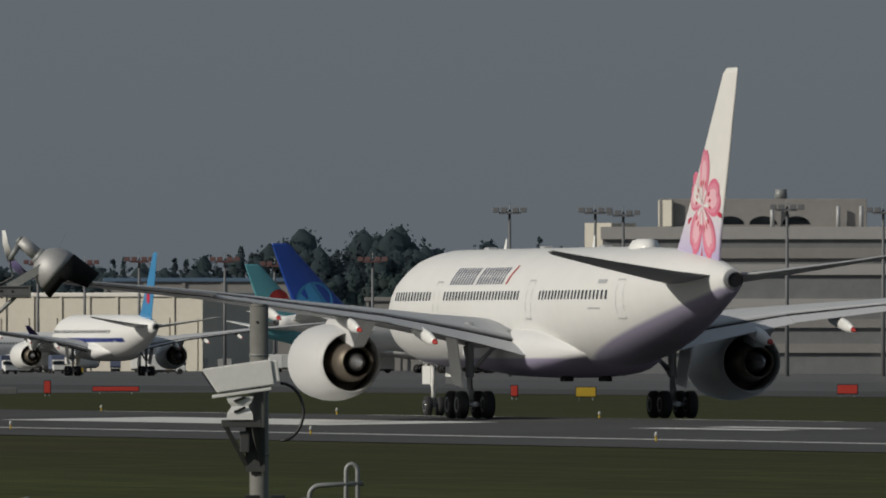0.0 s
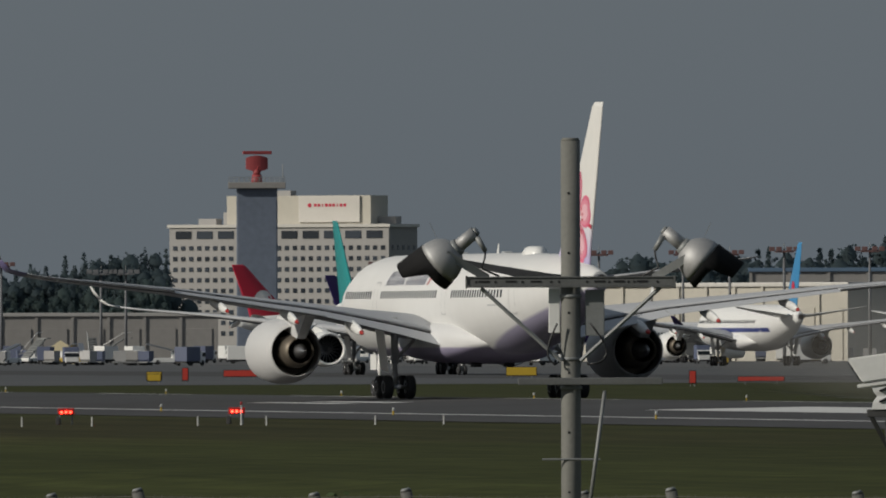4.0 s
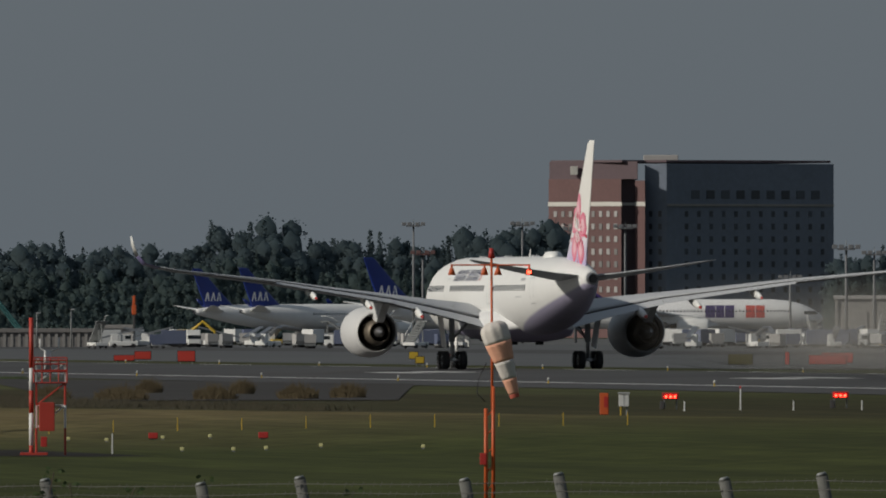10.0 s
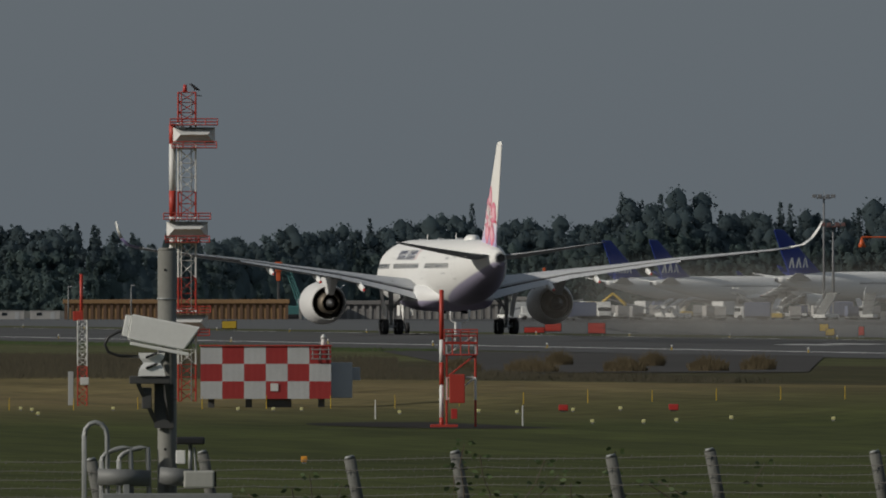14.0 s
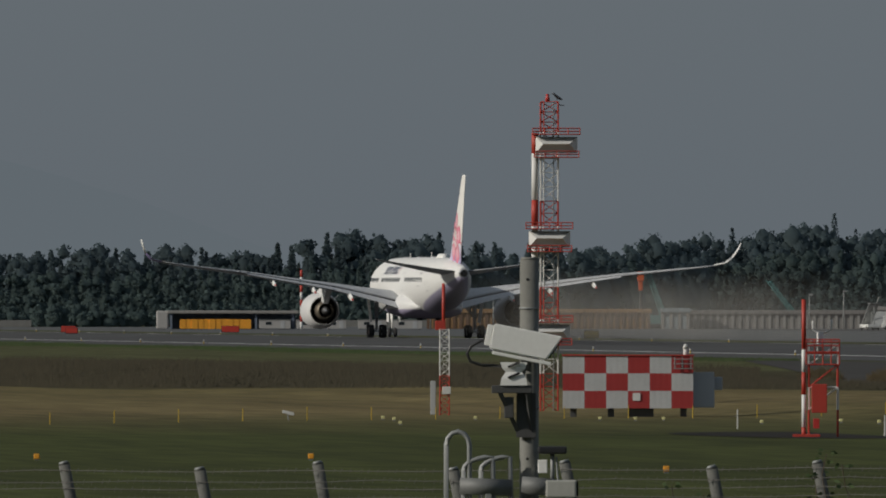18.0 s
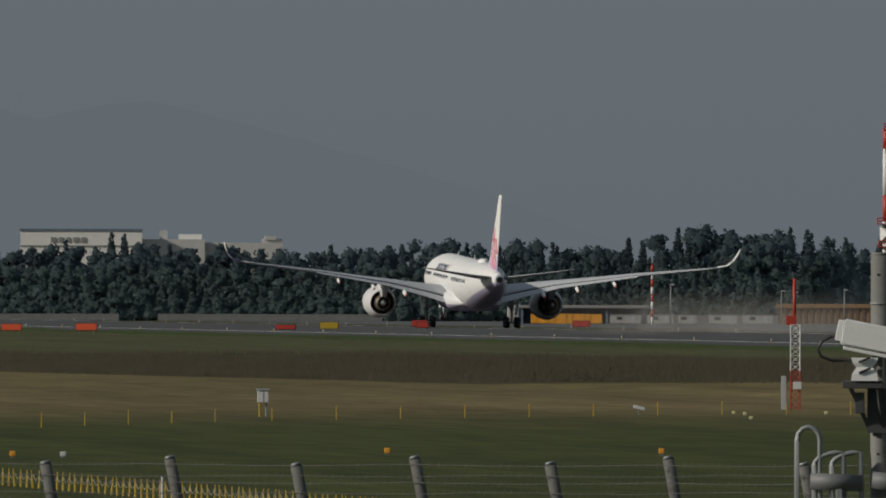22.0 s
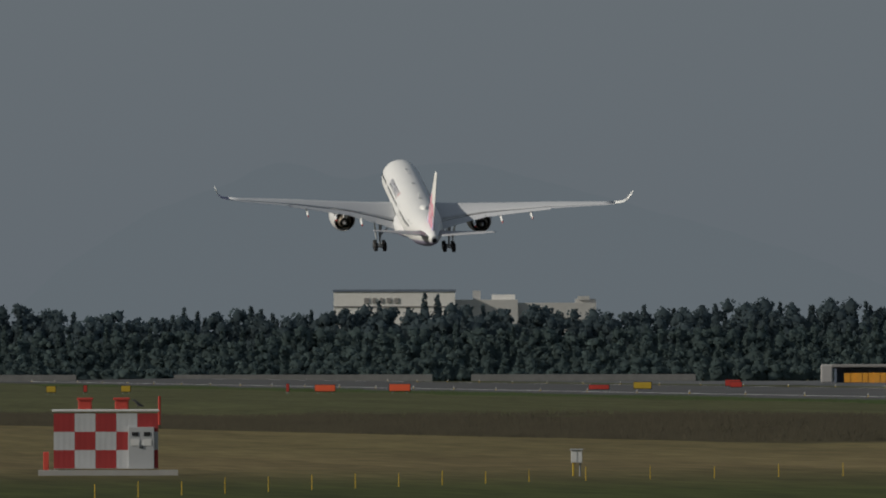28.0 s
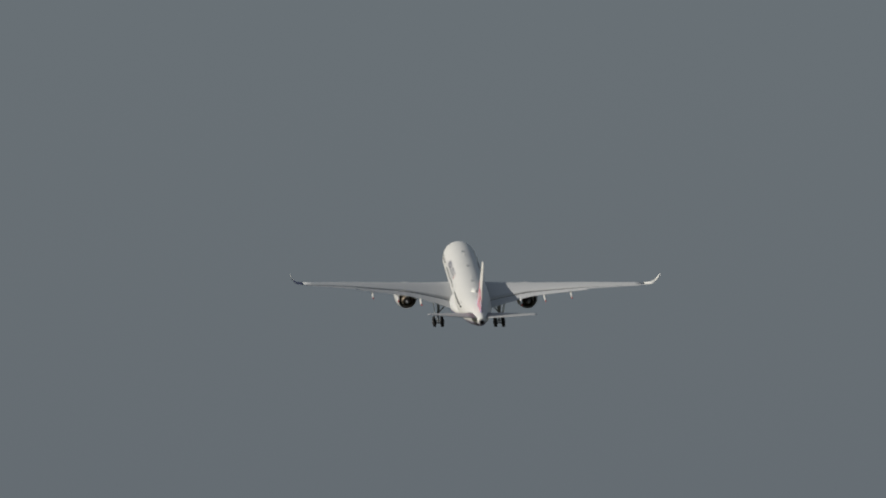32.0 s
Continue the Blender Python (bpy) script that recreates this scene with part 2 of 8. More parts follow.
    fine.inputs["Scale"].default_value, fine.inputs["Detail"].default_value, fine.inputs["Roughness"].default_value = 0.30, 12, 0.75
    l.new(stretch.outputs[0], fine.inputs[0])
    fr = n.new("ShaderNodeMapRange")
    fr.inputs["To Min"].default_value, fr.inputs["To Max"].default_value = 0.1, 1.9
    l.new(fine.outputs[0], fr.inputs[0])
    mul = n.new("ShaderNodeMix")
    mul.data_type, mul.blend_type = "RGBA", "MULTIPLY"
    mul.inputs[0].default_value = 1.0
    l.new(out.outputs[2], mul.inputs[6])
    last = fr.outputs[0]
    for scale, draw, lo, hi in ((0.22, 0.03, 0.80, 1.20), (1.1, 0.05, 0.78, 1.22)):
        long = n.new("ShaderNodeMapping")
        long.inputs["Scale"].default_value = (1, draw, 1)
        l.new(co.outputs["Object"], long.inputs[0])
        tone = n.new("ShaderNodeTexNoise")
        tone.inputs["Scale"].default_value, tone.inputs["Detail"].default_value = scale, 5
        l.new(long.outputs[0], tone.inputs[0])
        rng = n.new("ShaderNodeMapRange")
        rng.inputs["From Min"].default_value, rng.inputs["From Max"].default_value = 0.3, 0.7
        rng.inputs["To Min"].default_value, rng.inputs["To Max"].default_value = lo, hi
        l.new(tone.outputs[0], rng.inputs[0])
        last = calc("MULTIPLY", last, rng.outputs[0])
    l.new(last, mul.inputs[7])
    l.new(mul.outputs[2], b.inputs["Base Color"])
    return m


GRASS = grass_material()
gx = [-3000, -1000, -300, 0, 60, 100, 110, 118, 122, 126, 131, 136, 150, 170, 185, 196, 206, 236.1, 266, 276, 300, 330, 420, 800, 1500, 3000, 5200]
gy = [-2000, -300, 0, 150, 250, 350, 500, 700, 1000, 1500, 2200, 3200, 4200, 4990]
strip("ground", gx, gy, 0.0, GRASS, "mown airfield grass, green and dry tan in bands", "grass field")
strip("runway", [196, 206, 221, 236.1, 251, 266, 276], list(range(-200, 4500, 100)), 0.03, ASPHALT, "long dark asphalt runway with shoulders", "runway")
strip("taxiway", [400, 410, 440, 450], [300, 1500, 3200], 0.03, ASPHALT, "asphalt taxiway beside the runway", "taxiway")
strip("taxiway", [292, 340, 420, 560], [1560, 2200, 3200], 0.02, TARMAC, "wide pale tarmac beyond the runway", "taxiway")
strip("apron", [560, 800, 1500, 2400], [900, 2000, 3200, 4300], 0.03, APRON, "wide concrete apron before the terminals", "apron")


bm = B()
pad = []
for i in range(9):
    u = i / 8
    a, b = Vector((147 + 43 * u, 985 + 345 * u)), Vector((162 + 37 * u, 966 + 214 * u))
    row = []
    for j in range(6):
        q = a.lerp(b, j / 5)
        row.append(bm.verts.new((q.x, q.y, lie(q.x) + 0.035)))
    pad.append(row)
for r0, r1 in zip(pad[:-1], pad[1:]):
    for j in range(5):
        bm.faces.new((r0[j], r0[j + 1], r1[j + 1], r1[j]))
tagged(part("pavement", bm, material("worn_brown_asphalt", (0.050, 0.046, 0.043), 0.9, 0, 0.3, 8.0, spec=0.2)), "worn asphalt turn-off between runway and bank", "pavement", kind="structure")


def marking(name, x0, x1, y0, y1, label):
    bm = B()
    xs = [x0, (x0 + x1) / 2, x1]
    v = [[bm.verts.new((x, y, lie(x) + 0.045)) for x in xs] for y in (y0, y1)]
    for i in (0, 1):
        bm.faces.new((v[0][i], v[0][i + 1], v[1][i + 1], v[1][i]))
    return tagged(part(name, bm, MARKING), label, "runway marking", kind="structure")


for side in (-1, 1):
    e = CENTRE + side * 29.5
    marking("trim", e - 0.45, e + 0.45, -200, 4400, "white runway edge line")
    for y in (850,):
        a = CENTRE + side * 13.5
        marking("trim", a - 4.5, a + 4.5, y, y + 70, "broad white aiming point marking")
    for y in (620, 780, 1010, 1160, 1310):
        for j in range(2):
            a = CENTRE + side * (11 + 3.2 * j)
            marking("trim", a - 0.9, a + 0.9, y, y + 24, "white touchdown zone bar")
for i in range(50):
    marking("trim", CENTRE - 0.45, CENTRE + 0.45, 400 + 60 * i, 430 + 60 * i, "white centre line dash")


# ---- airliners ----
def ring(y, zc, hw, hh, n=28):
    return [(hw * math.cos(6.2832 * (i + 0.5) / n), y, zc + hh * math.sin(6.2832 * (i + 0.5) / n)) for i in range(n)]


FUSELAGE = ((33.35, 4.70, 0.12, 0.12), (33.1, 4.73, 0.55, 0.55), (32.5, 4.81, 1.05, 1.05), (31.4, 4.95, 1.62, 1.62), (30, 5.15, 2.12, 2.15),
            (28, 5.37, 2.58, 2.6), (25.8, 5.52, 2.86, 2.9), (23, 5.60, 2.97, 3.03), (20, 5.61, 2.98, 3.045), (12, 5.61, 2.98, 3.045),
            (4, 5.61, 2.98, 3.045), (-4, 5.61, 2.98, 3.045), (-9, 5.62, 2.98, 3.035), (-12.5, 5.67, 2.93, 2.96), (-16, 5.82, 2.74, 2.77),
            (-19.5, 6.07, 2.40, 2.47), (-23, 6.34, 1.92, 2.06), (-26, 6.55, 1.44, 1.63), (-28.5, 6.70, 1.02, 1.22), (-30.4, 6.80, 0.70, 0.86),
            (-31.6, 6.86, 0.50, 0.58))


def half_width(y, z):
    """Half the fuselage's width at station y and height z."""
    s = sorted(FUSELAGE)
    ys = [r[0] for r in s]
    zc, hw, hh = (float(np.interp(y, ys, [r[k] for r in s])) for k in (1, 2, 3))
    return hw * math.sqrt(max(0.0, 1 - ((z - zc) / hh) ** 2))


def airfoil(x, le, te, z, thick, twist=0.0, up=(0, 1), n=7):
    """A wing section at span x; up: the direction of its thickness (sideways, upwards)."""
    pts = []
    c = le - te
    for i in range(n + 1):
        s = i / n
        t = thick * c * 0.5 * (2.6 * math.sqrt(s) * (1 - s) + 0.12 * (1 - s) * s) / 1.0 if s < 1 else 0.0
        pts.append((s, t * 1.15 + 0.004 * c))
    for i in range(n - 1, 0, -1):
        s = i / n
        t = thick * c * 0.5 * (2.6 * math.sqrt(s) * (1 - s))
        pts.append((s, -t * 0.85 - 0.004 * c))
    return [(x + up[0] * t, le - s * c, z + up[1] * t + (s - 0.55) * c * math.tan(radians(twist))) for s, t in pts]


WING = ((2.2, 11.4, -4.3, 3.9, 0.13), (3.4, 10.0, -4.2, 4.15, 0.125), (6.5, 7.4, -4.25, 4.70, 0.112), (10.5, 4.4, -4.5, 5.36, 0.10), (15.0, 1.3, -5.9, 5.92, 0.092),
        (20.0, -2.1, -7.6, 6.56, 0.086), (25.0, -5.5, -9.4, 7.05, 0.085), (28.0, -7.6, -10.6, 7.34, 0.085), (29.8, -8.9, -11.4, 7.6, 0.085))
TIP = ((29.8, -8.9, -11.4, 7.6, 0.085, 0.0), (30.9, -9.9, -12.0, 7.85, 0.08, 0.35), (31.6, -10.8, -12.6, 8.45, 0.075, 0.7), (32.05, -11.8, -13.2, 9.25, 0.07, 1.0), (32.3, -12.8, -13.6, 9.95, 0.06, 1.15))


def washout(x):
    """Degrees by which the wing's nose is turned down at span x."""
    return float(np.interp(x, (3, 10, 20, 30), (-2.0, 0.5, 2.0, 2.6)))


def wheel(parent, x, y, z, r, w, name="wheel"):
    bm = B()
    prof = ((-w / 2, r * 0.55), (-w / 2, r * 0.82), (-w * 0.38, r * 0.96), (-w * 0.2, r), (w * 0.2, r), (w * 0.38, r * 0.96), (w / 2, r * 0.82), (w / 2, r * 0.55))
    n = 20
    loft(bm, [[(a, q * math.cos(6.2832 * i / n), q * math.sin(6.2832 * i / n)) for i in range(n)] for a, q in prof])
    wh = part(name, bm, RUBBER, parent)
    wh.location = (x, y, z)
    bm = B()
    loft(bm, [[(a, q * math.cos(6.2832 * i / n), q * math.sin(6.2832 * i / n)) for i in range(n)] for a, q in ((-w * 0.46, r * 0.25), (-w * 0.52, r * 0.54), (w * 0.52, r * 0.54), (w * 0.46, r * 0.25))])
    part("rim", bm, STEEL, wh)
    return wh


def main_gear(plane, side):
    x = side * 5.3
    bm = B()
    tube(bm, (x, 0.17, 4.85), (x, 0, 2.1), 0.24, 0.22, 12)
    tube(bm, (x, 0, 2.1), (x, 0, 0.75), 0.15, 0.15, 12)
    leg = part("main_gear_leg", bm, GREY_PAINT, plane, "grey landing gear strut")
    bm = B()
    box(bm, (x, 0, 0.72), (0.26, 2.3, 0.26), bevel=0.04)
    for y in (-1.02, 1.02):
        tube(bm, (x - 0.85, y, 0.7), (x + 0.85, y, 0.7), 0.1, n=8)
    part("bogie_beam", bm, STEEL, leg)
    bm = B()
    tube(bm, (x, 0, 2.3), (x - side * 2.1, 0.3, 4.4), 0.11, n=8)
    tube(bm, (x, 0, 2.0), (x - side * 0.4, 2.6, 3.6), 0.09, n=8)
    part("side_stay", bm, STEEL, leg)
    bm = B()
    tube(bm, (x, -0.25, 1.9), (x, -0.65, 1.35), 0.06, n=6)
    tube(bm, (x, -0.65, 1.35), (x, -0.2, 0.9), 0.06, n=6)
    part("torque_link", bm, STEEL, leg)
    bm = B()
    loft(bm, [[(x + side * 0.5, 1.5, 1.75), (x + side * 0.56, 1.5, 1.75), (x + side * 0.56, -0.7, 1.55), (x + side * 0.5, -0.7, 1.55)],
              [(x + side * 0.9, 1.3, 4.45), (x + side * 0.96, 1.3, 4.45), (x + side * 0.96, -0.9, 4.35), (x + side * 0.9, -0.9, 4.35)]], smooth=False)
    part("gear_door", bm, WHITE, leg, "white main gear door")
    for y in (-1.02, 1.02):
        for dx in (-0.68, 0.68):
            wheel(leg, x + dx, y, 0.7, 0.7, 0.53)


def engine(plane, side, nacelle_mat, z=2.85, x=10.5, aft=-1.6):
    """A turbofan in its nacelle under the wing."""
    cx = side * x
    bm = B()
    turned(bm, (cx, z), ((11.75, 1.52), (12.0, 1.66), (11.95, 1.78), (11.5, 1.88), (10.2, 1.97), (8.6, 1.97), (7.4, 1.88), (6.3, 1.70), (5.5, 1.53), (5.5, 1.47), (6.4, 1.50), (7.5, 1.52)), 32)
    nac = part("engine_nacelle", bm, nacelle_mat, plane)
    bm = B()
    turned(bm, (cx, z), ((11.75, 1.52), (10.8, 1.48), (9.0, 1.45), (8.0, 1.5), (7.4, 1.52)), 28)
    tube(bm, (cx, 9.6, z), (cx, 9.55, z), 1.5, n=28)
    part("duct", bm, DARK, nac)
    bm = B()
    turned(bm, (cx, z), ((8.2, 1.05), (6.4, 1.05), (5.2, 0.98), (4.15, 0.80), (4.15, 0.74), (5.5, 0.78)), 28)
    tube(bm, (cx, 8.0, z), (cx, 7.95, z), 1.5, n=28)
    part("core_cowl", bm, TITANIUM, nac, "bare heat-stained core cowling")
    bm = B()
    turned(bm, (cx, z), ((5.4, 0.52), (4.6, 0.50), (4.0, 0.36), (3.3, 0.13), (3.1, 0.02)), 20)
    part("exhaust_plug", bm, STEEL, nac)
    bm = B()
    for i in range(20):
        a = 6.2832 * i / 20
        box(bm, (0, 0, 0.85), (0.05, 0.3, 1.2), Matrix.Translation((cx, 10.3, z)) @ Matrix.Rotation(a, 4, "Y") @ Matrix.Rotation(0.5, 4, "Z"))
    turned(bm, (cx, z), ((11.0, 0.02), (10.8, 0.2), (10.3, 0.42), (10.0, 0.45)), 16)
    part("fan", bm, STEEL, nac)
    bm = B()
    loft(bm, [[(cx - 0.28, 10.6, z + 1.7), (cx + 0.28, 10.6, z + 1.7), (cx + 0.28, 4.0, z + 0.75), (cx - 0.28, 4.0, z + 0.75)],
              [(cx - 0.3, 9.4, z + 2.15), (cx + 0.3, 9.4, z + 2.15), (cx + 0.3, 2.0, z + 1.75), (cx - 0.3, 2.0, z + 1.75)],
              [(cx - 0.3, 6.2, z + 2.5), (cx + 0.3, 6.2, z + 2.5), (cx + 0.3, 1.0, z + 2.2), (cx - 0.3, 1.0, z + 2.2)]], smooth=False)
    part("engine_pylon", bm, nacelle_mat, nac)
    bm = B()
    loft(bm, [[(cx - side * 1.45, 9.5, z + 1.2), (cx - side * 1.5, 9.5, z + 1.2), (cx - side * 1.5, 8.3, z + 1.25), (cx - side * 1.45, 8.3, z + 1.25)],
              [(cx - side * 1.85, 8.9, z + 1.65), (cx - side * 1.9, 8.9, z + 1.65), (cx - side * 1.9, 8.2, z + 1.65), (cx - side * 1.85, 8.2, z + 1.65)]], smooth=False)
    part("strake", bm, nacelle_mat, nac)
    for o in (nac, *nac.children):
        o.data.transform(Matrix.Translation((0, aft, 0)))
    return nac


def mirrored(secs, side):
    return [[(side * p[0], p[1], p[2]) for p in s] for s in secs]


def wing(plane, side, wing_mat, tip_mat, low_tip_mat, flaps=True):
    bm = B()
    loft(bm, mirrored([airfoil(x, le, te + 0.18 * (le - te), z, th, washout(x)) for x, le, te, z, th in WING], side))
    w = part("wing", bm, wing_mat, plane)
    w.data.polygons.foreach_set("use_smooth", [True] * len(w.data.polygons))

    def panel(name, x0, x1, drop, mat, gap=0.02, step=0.008):
        bm, dark = B(), B()
        secs, cove = [], []
        for x in np.linspace(x0 + gap, x1 - gap, 4):
            le, te, z = (float(np.interp(x, [r[0] for r in WING], [r[k] for r in WING])) for k in (1, 2, 3))
            c = le - te
            # the fixed wing's trailing edge, and the panel set a step below it
            ye, ze = te + 0.18 * c, z + 0.45 * 0.82 * c * math.tan(radians(washout(x)))
            top = ze - step * c
            a = radians(drop - washout(x))
            l = 0.19 * c
            prof = [(-0.12, -0.012 * c), (0.0, 0.0), (0.35, 0.004 * c), (1, 0.012), (1, -0.02), (0.35, -0.026 * c), (0, -0.030 * c)]
            secs.append([(x, ye - s * l * math.cos(a), top - s * l * math.sin(a) + t) for s, t in prof])
            cove.append([(x, ye + 0.03, ze - 0.03), (x, ye + 0.008, ze - 0.03), (x, ye + 0.008, top - 0.04 * c), (x, ye + 0.03, top - 0.04 * c)])
        loft(bm, mirrored(secs, side), smooth=False)
        part(name, bm, mat, w, "pale grey trailing edge flap")
        # a near-black strip stands in for the shade in the gap
        loft(dark, mirrored(cove, side), smooth=False)
        part("flap_cove", dark, DARK, w, "dark strip for the shade in the gap ahead of the flap")

    d = 13 if flaps else 3
    panel("flap", 3.3, 10.5, d, wing_mat)
    panel("flap", 10.5, 20.2, d * 0.9, wing_mat)
    panel("aileron", 20.2, 25.2, 4, wing_mat, step=0.004)
    panel("aileron", 25.2, 29.6, 3, wing_mat, step=0.003)
    bm = B()
    rows = [airfoil(x, le, te, z, th, 2.6 * (1 - a / 1.3), up=(-math.sin(a), math.cos(a))) for x, le, te, z, th, a in TIP]
    loft(bm, mirrored(rows[:3], side))
    part("wing_tip_root", bm, low_tip_mat, w)
    bm = B()
    loft(bm, mirrored(rows[2:], side))
    part("winglet", bm, tip_mat, w)
    for x in (8.7, 12.8, 17.3):
        le, te, z = (float(np.interp(x, [r[0] for r in WING], [r[k] for r in WING])) for k in (1, 2, 3))
        bm = B()
        s = 0.95 - 0.02 * (x - 6)
        secs = []
        for y, r, dz in ((3.2, 0.05, -0.3), (2.2, 0.26, -0.5), (0.6, 0.40 * s, -0.75), (-0.9, 0.38 * s, -1.0), (-2.0, 0.2 * s, -1.2)):
            secs.append([(side * x + 0.62 * r * math.cos(6.2832 * i / 10), te + y, z + dz * s + r * math.sin(6.2832 * i / 10)) for i in range(10)])
        loft(bm, secs)
        f = part("flap_track_fairing", bm, WHITE, w)
        bm = B()
        tube(bm, (side * x, te - 1.98, z - 1.2 * s), (side * x, te - 2.45, z - 1.3 * s), 0.17 * s, 0.04, 10)
        part("fairing_tip", bm, RED, f, "red fairing tip")
    return w


def fin_skin(bm, side_of=0, grow=0.0):
    secs = []
    for z, le, te, th in ((7.0, -19.6, -28.9, 0.085), (9.0, -21.9, -29.35, 0.085), (12.0, -25.0, -30.6, 0.08), (15.0, -27.9, -31.7, 0.08), (17.0, -29.8, -32.45, 0.075), (17.28, -30.4, -32.5, 0.04)):
        secs.append([(p[2], p[1], z) for p in airfoil(0, le, te, 0, th, n=16)])
    return loft(bm, secs)


def fin_point(y, z, side, out=0.02):
    """A place on the fin's skin."""
    zs, les, tes = (7.0, 9.0, 12.0, 15.0, 16.75), (-19.6, -21.9, -25.0, -27.9, -29.6), (-28.9, -29.35, -30.6, -31.7, -32.35)
    le, te = float(np.interp(z, zs, les)), float(np.interp(z, zs, tes))
    c = le - te
    s = min(0.99, max(0.01, (le - y) / c))
    th = float(np.interp(z, (9.0, 12.0, 15.0, 16.75), (0.085, 0.08, 0.08, 0.075)))
    t = th * c * 0.5 * (2.6 * math.sqrt(s) * (1 - s) + (0.12 * (1 - s) * s if side > 0 else 0)) * (1.15 if side > 0 else 0.85) + 0.004 * c
    return Vector((side * (t + out), y, z))


def petal(bm, cy, cz, ang, length, width, side, out, n=22):
    """One petal of the fin's flower: a heart-shaped patch laid on the skin."""
    hub = bm.verts.new(fin_point(cy, cz, side, out))
    pts = []
    for i in range(n + 1):
        u = -1 + 2 * i / n
        r = length * (max(0.0, math.cos(u * 1.5708)) ** 0.42 - 0.07 * math.exp(-(u / 0.14) ** 2)) + 0.05
        a = ang + u * width
        pts.append(bm.verts.new(fin_point(cy + r * math.sin(a), cz + r * math.cos(a), side, out)))
    for a, b in zip(pts[:-1], pts[1:]):
        bm.faces.new((hub, a, b))


def patch(bm, y0, y1, z0, z1, side, out=0.015, slant=0.0, n=4):
    """A flat mark laid on the fuselage side."""
    cols = []
    for i in range(n + 1):
        y = y0 + (y1 - y0) * i / n
        cols.append([bm.verts.new((side * (half_width(y, z) + out), y + slant * (z - z0), z)) for z in np.linspace(z0, z1, 4)])
    for a, b in zip(cols[:-1], cols[1:]):
        for j in range(3):
            bm.faces.new((a[j], a[j + 1], b[j + 1], b[j]) if side > 0 else (a[j], b[j], b[j + 1], a[j + 1]))


def two_tone(name, top, low, split, soft, rough=0.5, tail_rise=0.0, deep=None):
    """Fuselage paint: one colour above, another below, parted at a height, with faint dirt; deep darkens the lower one
    downwards.
    """
    m = paint(name, top, rough, 0.05, 6.0)
    n, l = m.node_tree.nodes, m.node_tree.links
    b = n["Principled BSDF"]
    b.inputs["Specular IOR Level"].default_value = 0.25
    src = b.inputs["Base Color"].links[0].from_socket
    co, sep, mr, mix = n.new("ShaderNodeTexCoord"), n.new("ShaderNodeSeparateXYZ"), n.new("ShaderNodeMapRange"), n.new("ShaderNodeMix")
    mix.data_type = "RGBA"
    l.new(co.outputs["Object"], sep.inputs[0])
    rise = n.new("ShaderNodeMapRange")
    rise.inputs["From Min"].default_value, rise.inputs["From Max"].default_value = -10.0, -31.0
    rise.inputs["To Max"].default_value = -tail_rise
    l.new(sep.outputs["Y"], rise.inputs[0])
    tilt = n.new("ShaderNodeMath")
    l.new(sep.outputs["Z"], tilt.inputs[0])
    l.new(rise.outputs[0], tilt.inputs[1])
    l.new(tilt.outputs[0], mr.inputs[0])
    mr.inputs["From Min"].default_value, mr.inputs["From Max"].default_value = split - soft, split + soft
    l.new(mr.outputs[0], mix.inputs[0])
    mix.inputs[6].default_value = (*low, 1)
    # the lower colour darkens to deep over 1.25 m below the split
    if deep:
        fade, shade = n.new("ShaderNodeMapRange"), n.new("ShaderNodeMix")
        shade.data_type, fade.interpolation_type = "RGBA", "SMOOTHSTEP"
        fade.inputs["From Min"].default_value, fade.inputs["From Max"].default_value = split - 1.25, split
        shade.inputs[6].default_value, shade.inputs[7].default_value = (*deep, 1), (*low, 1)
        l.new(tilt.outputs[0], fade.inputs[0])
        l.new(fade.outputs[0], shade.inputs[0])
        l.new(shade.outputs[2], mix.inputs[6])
    l.new(src, mix.inputs[7])
    l.new(mix.outputs[2], b.inputs["Base Color"])
    return m


def fuselage(plane, mat, fairing_mat):
    bm = B()
    loft(bm, [ring(*r) for r in FUSELAGE])
    body = part("fuselage", bm, mat, plane)
    bm = B()
    tube(bm, (0, -31.55, 6.86), (0, -32.1, 6.87), 0.47, 0.40, 20, caps=False)
    tube(bm, (0, -31.65, 6.86), (0, -31.7, 6.86), 0.46, n=20)
    part("exhaust_pipe", bm, STEEL, plane, "bare metal tail cone exhaust")
    bm = B()
    tube(bm, (0, -32.02, 6.87), (0, -32.06, 6.87), 0.33, n=16)
    part("exhaust_hole", bm, DARK, plane)
    bm = B()
    prof = ((12.5, 2.0, 0.3), (11, 2.9, 0.7), (8.5, 3.3, 1.1), (4, 3.55, 1.3), (-1, 3.6, 1.35), (-4.2, 3.5, 1.25), (-6.5, 3.1, 0.95), (-9.0, 2.3, 0.5), (-10.2, 1.7, 0.25))
    loft(bm, [[(w * math.copysign(abs(math.cos(a)) ** 0.6, math.cos(a)), y, 3.4 + h * math.copysign(abs(math.sin(a)) ** 0.7, math.sin(a))) for a in (6.2832 * (i + 0.5) / 24 for i in range(24))] for y, w, h in prof])
    part("belly_fairing", bm, fairing_mat, plane)
    return body


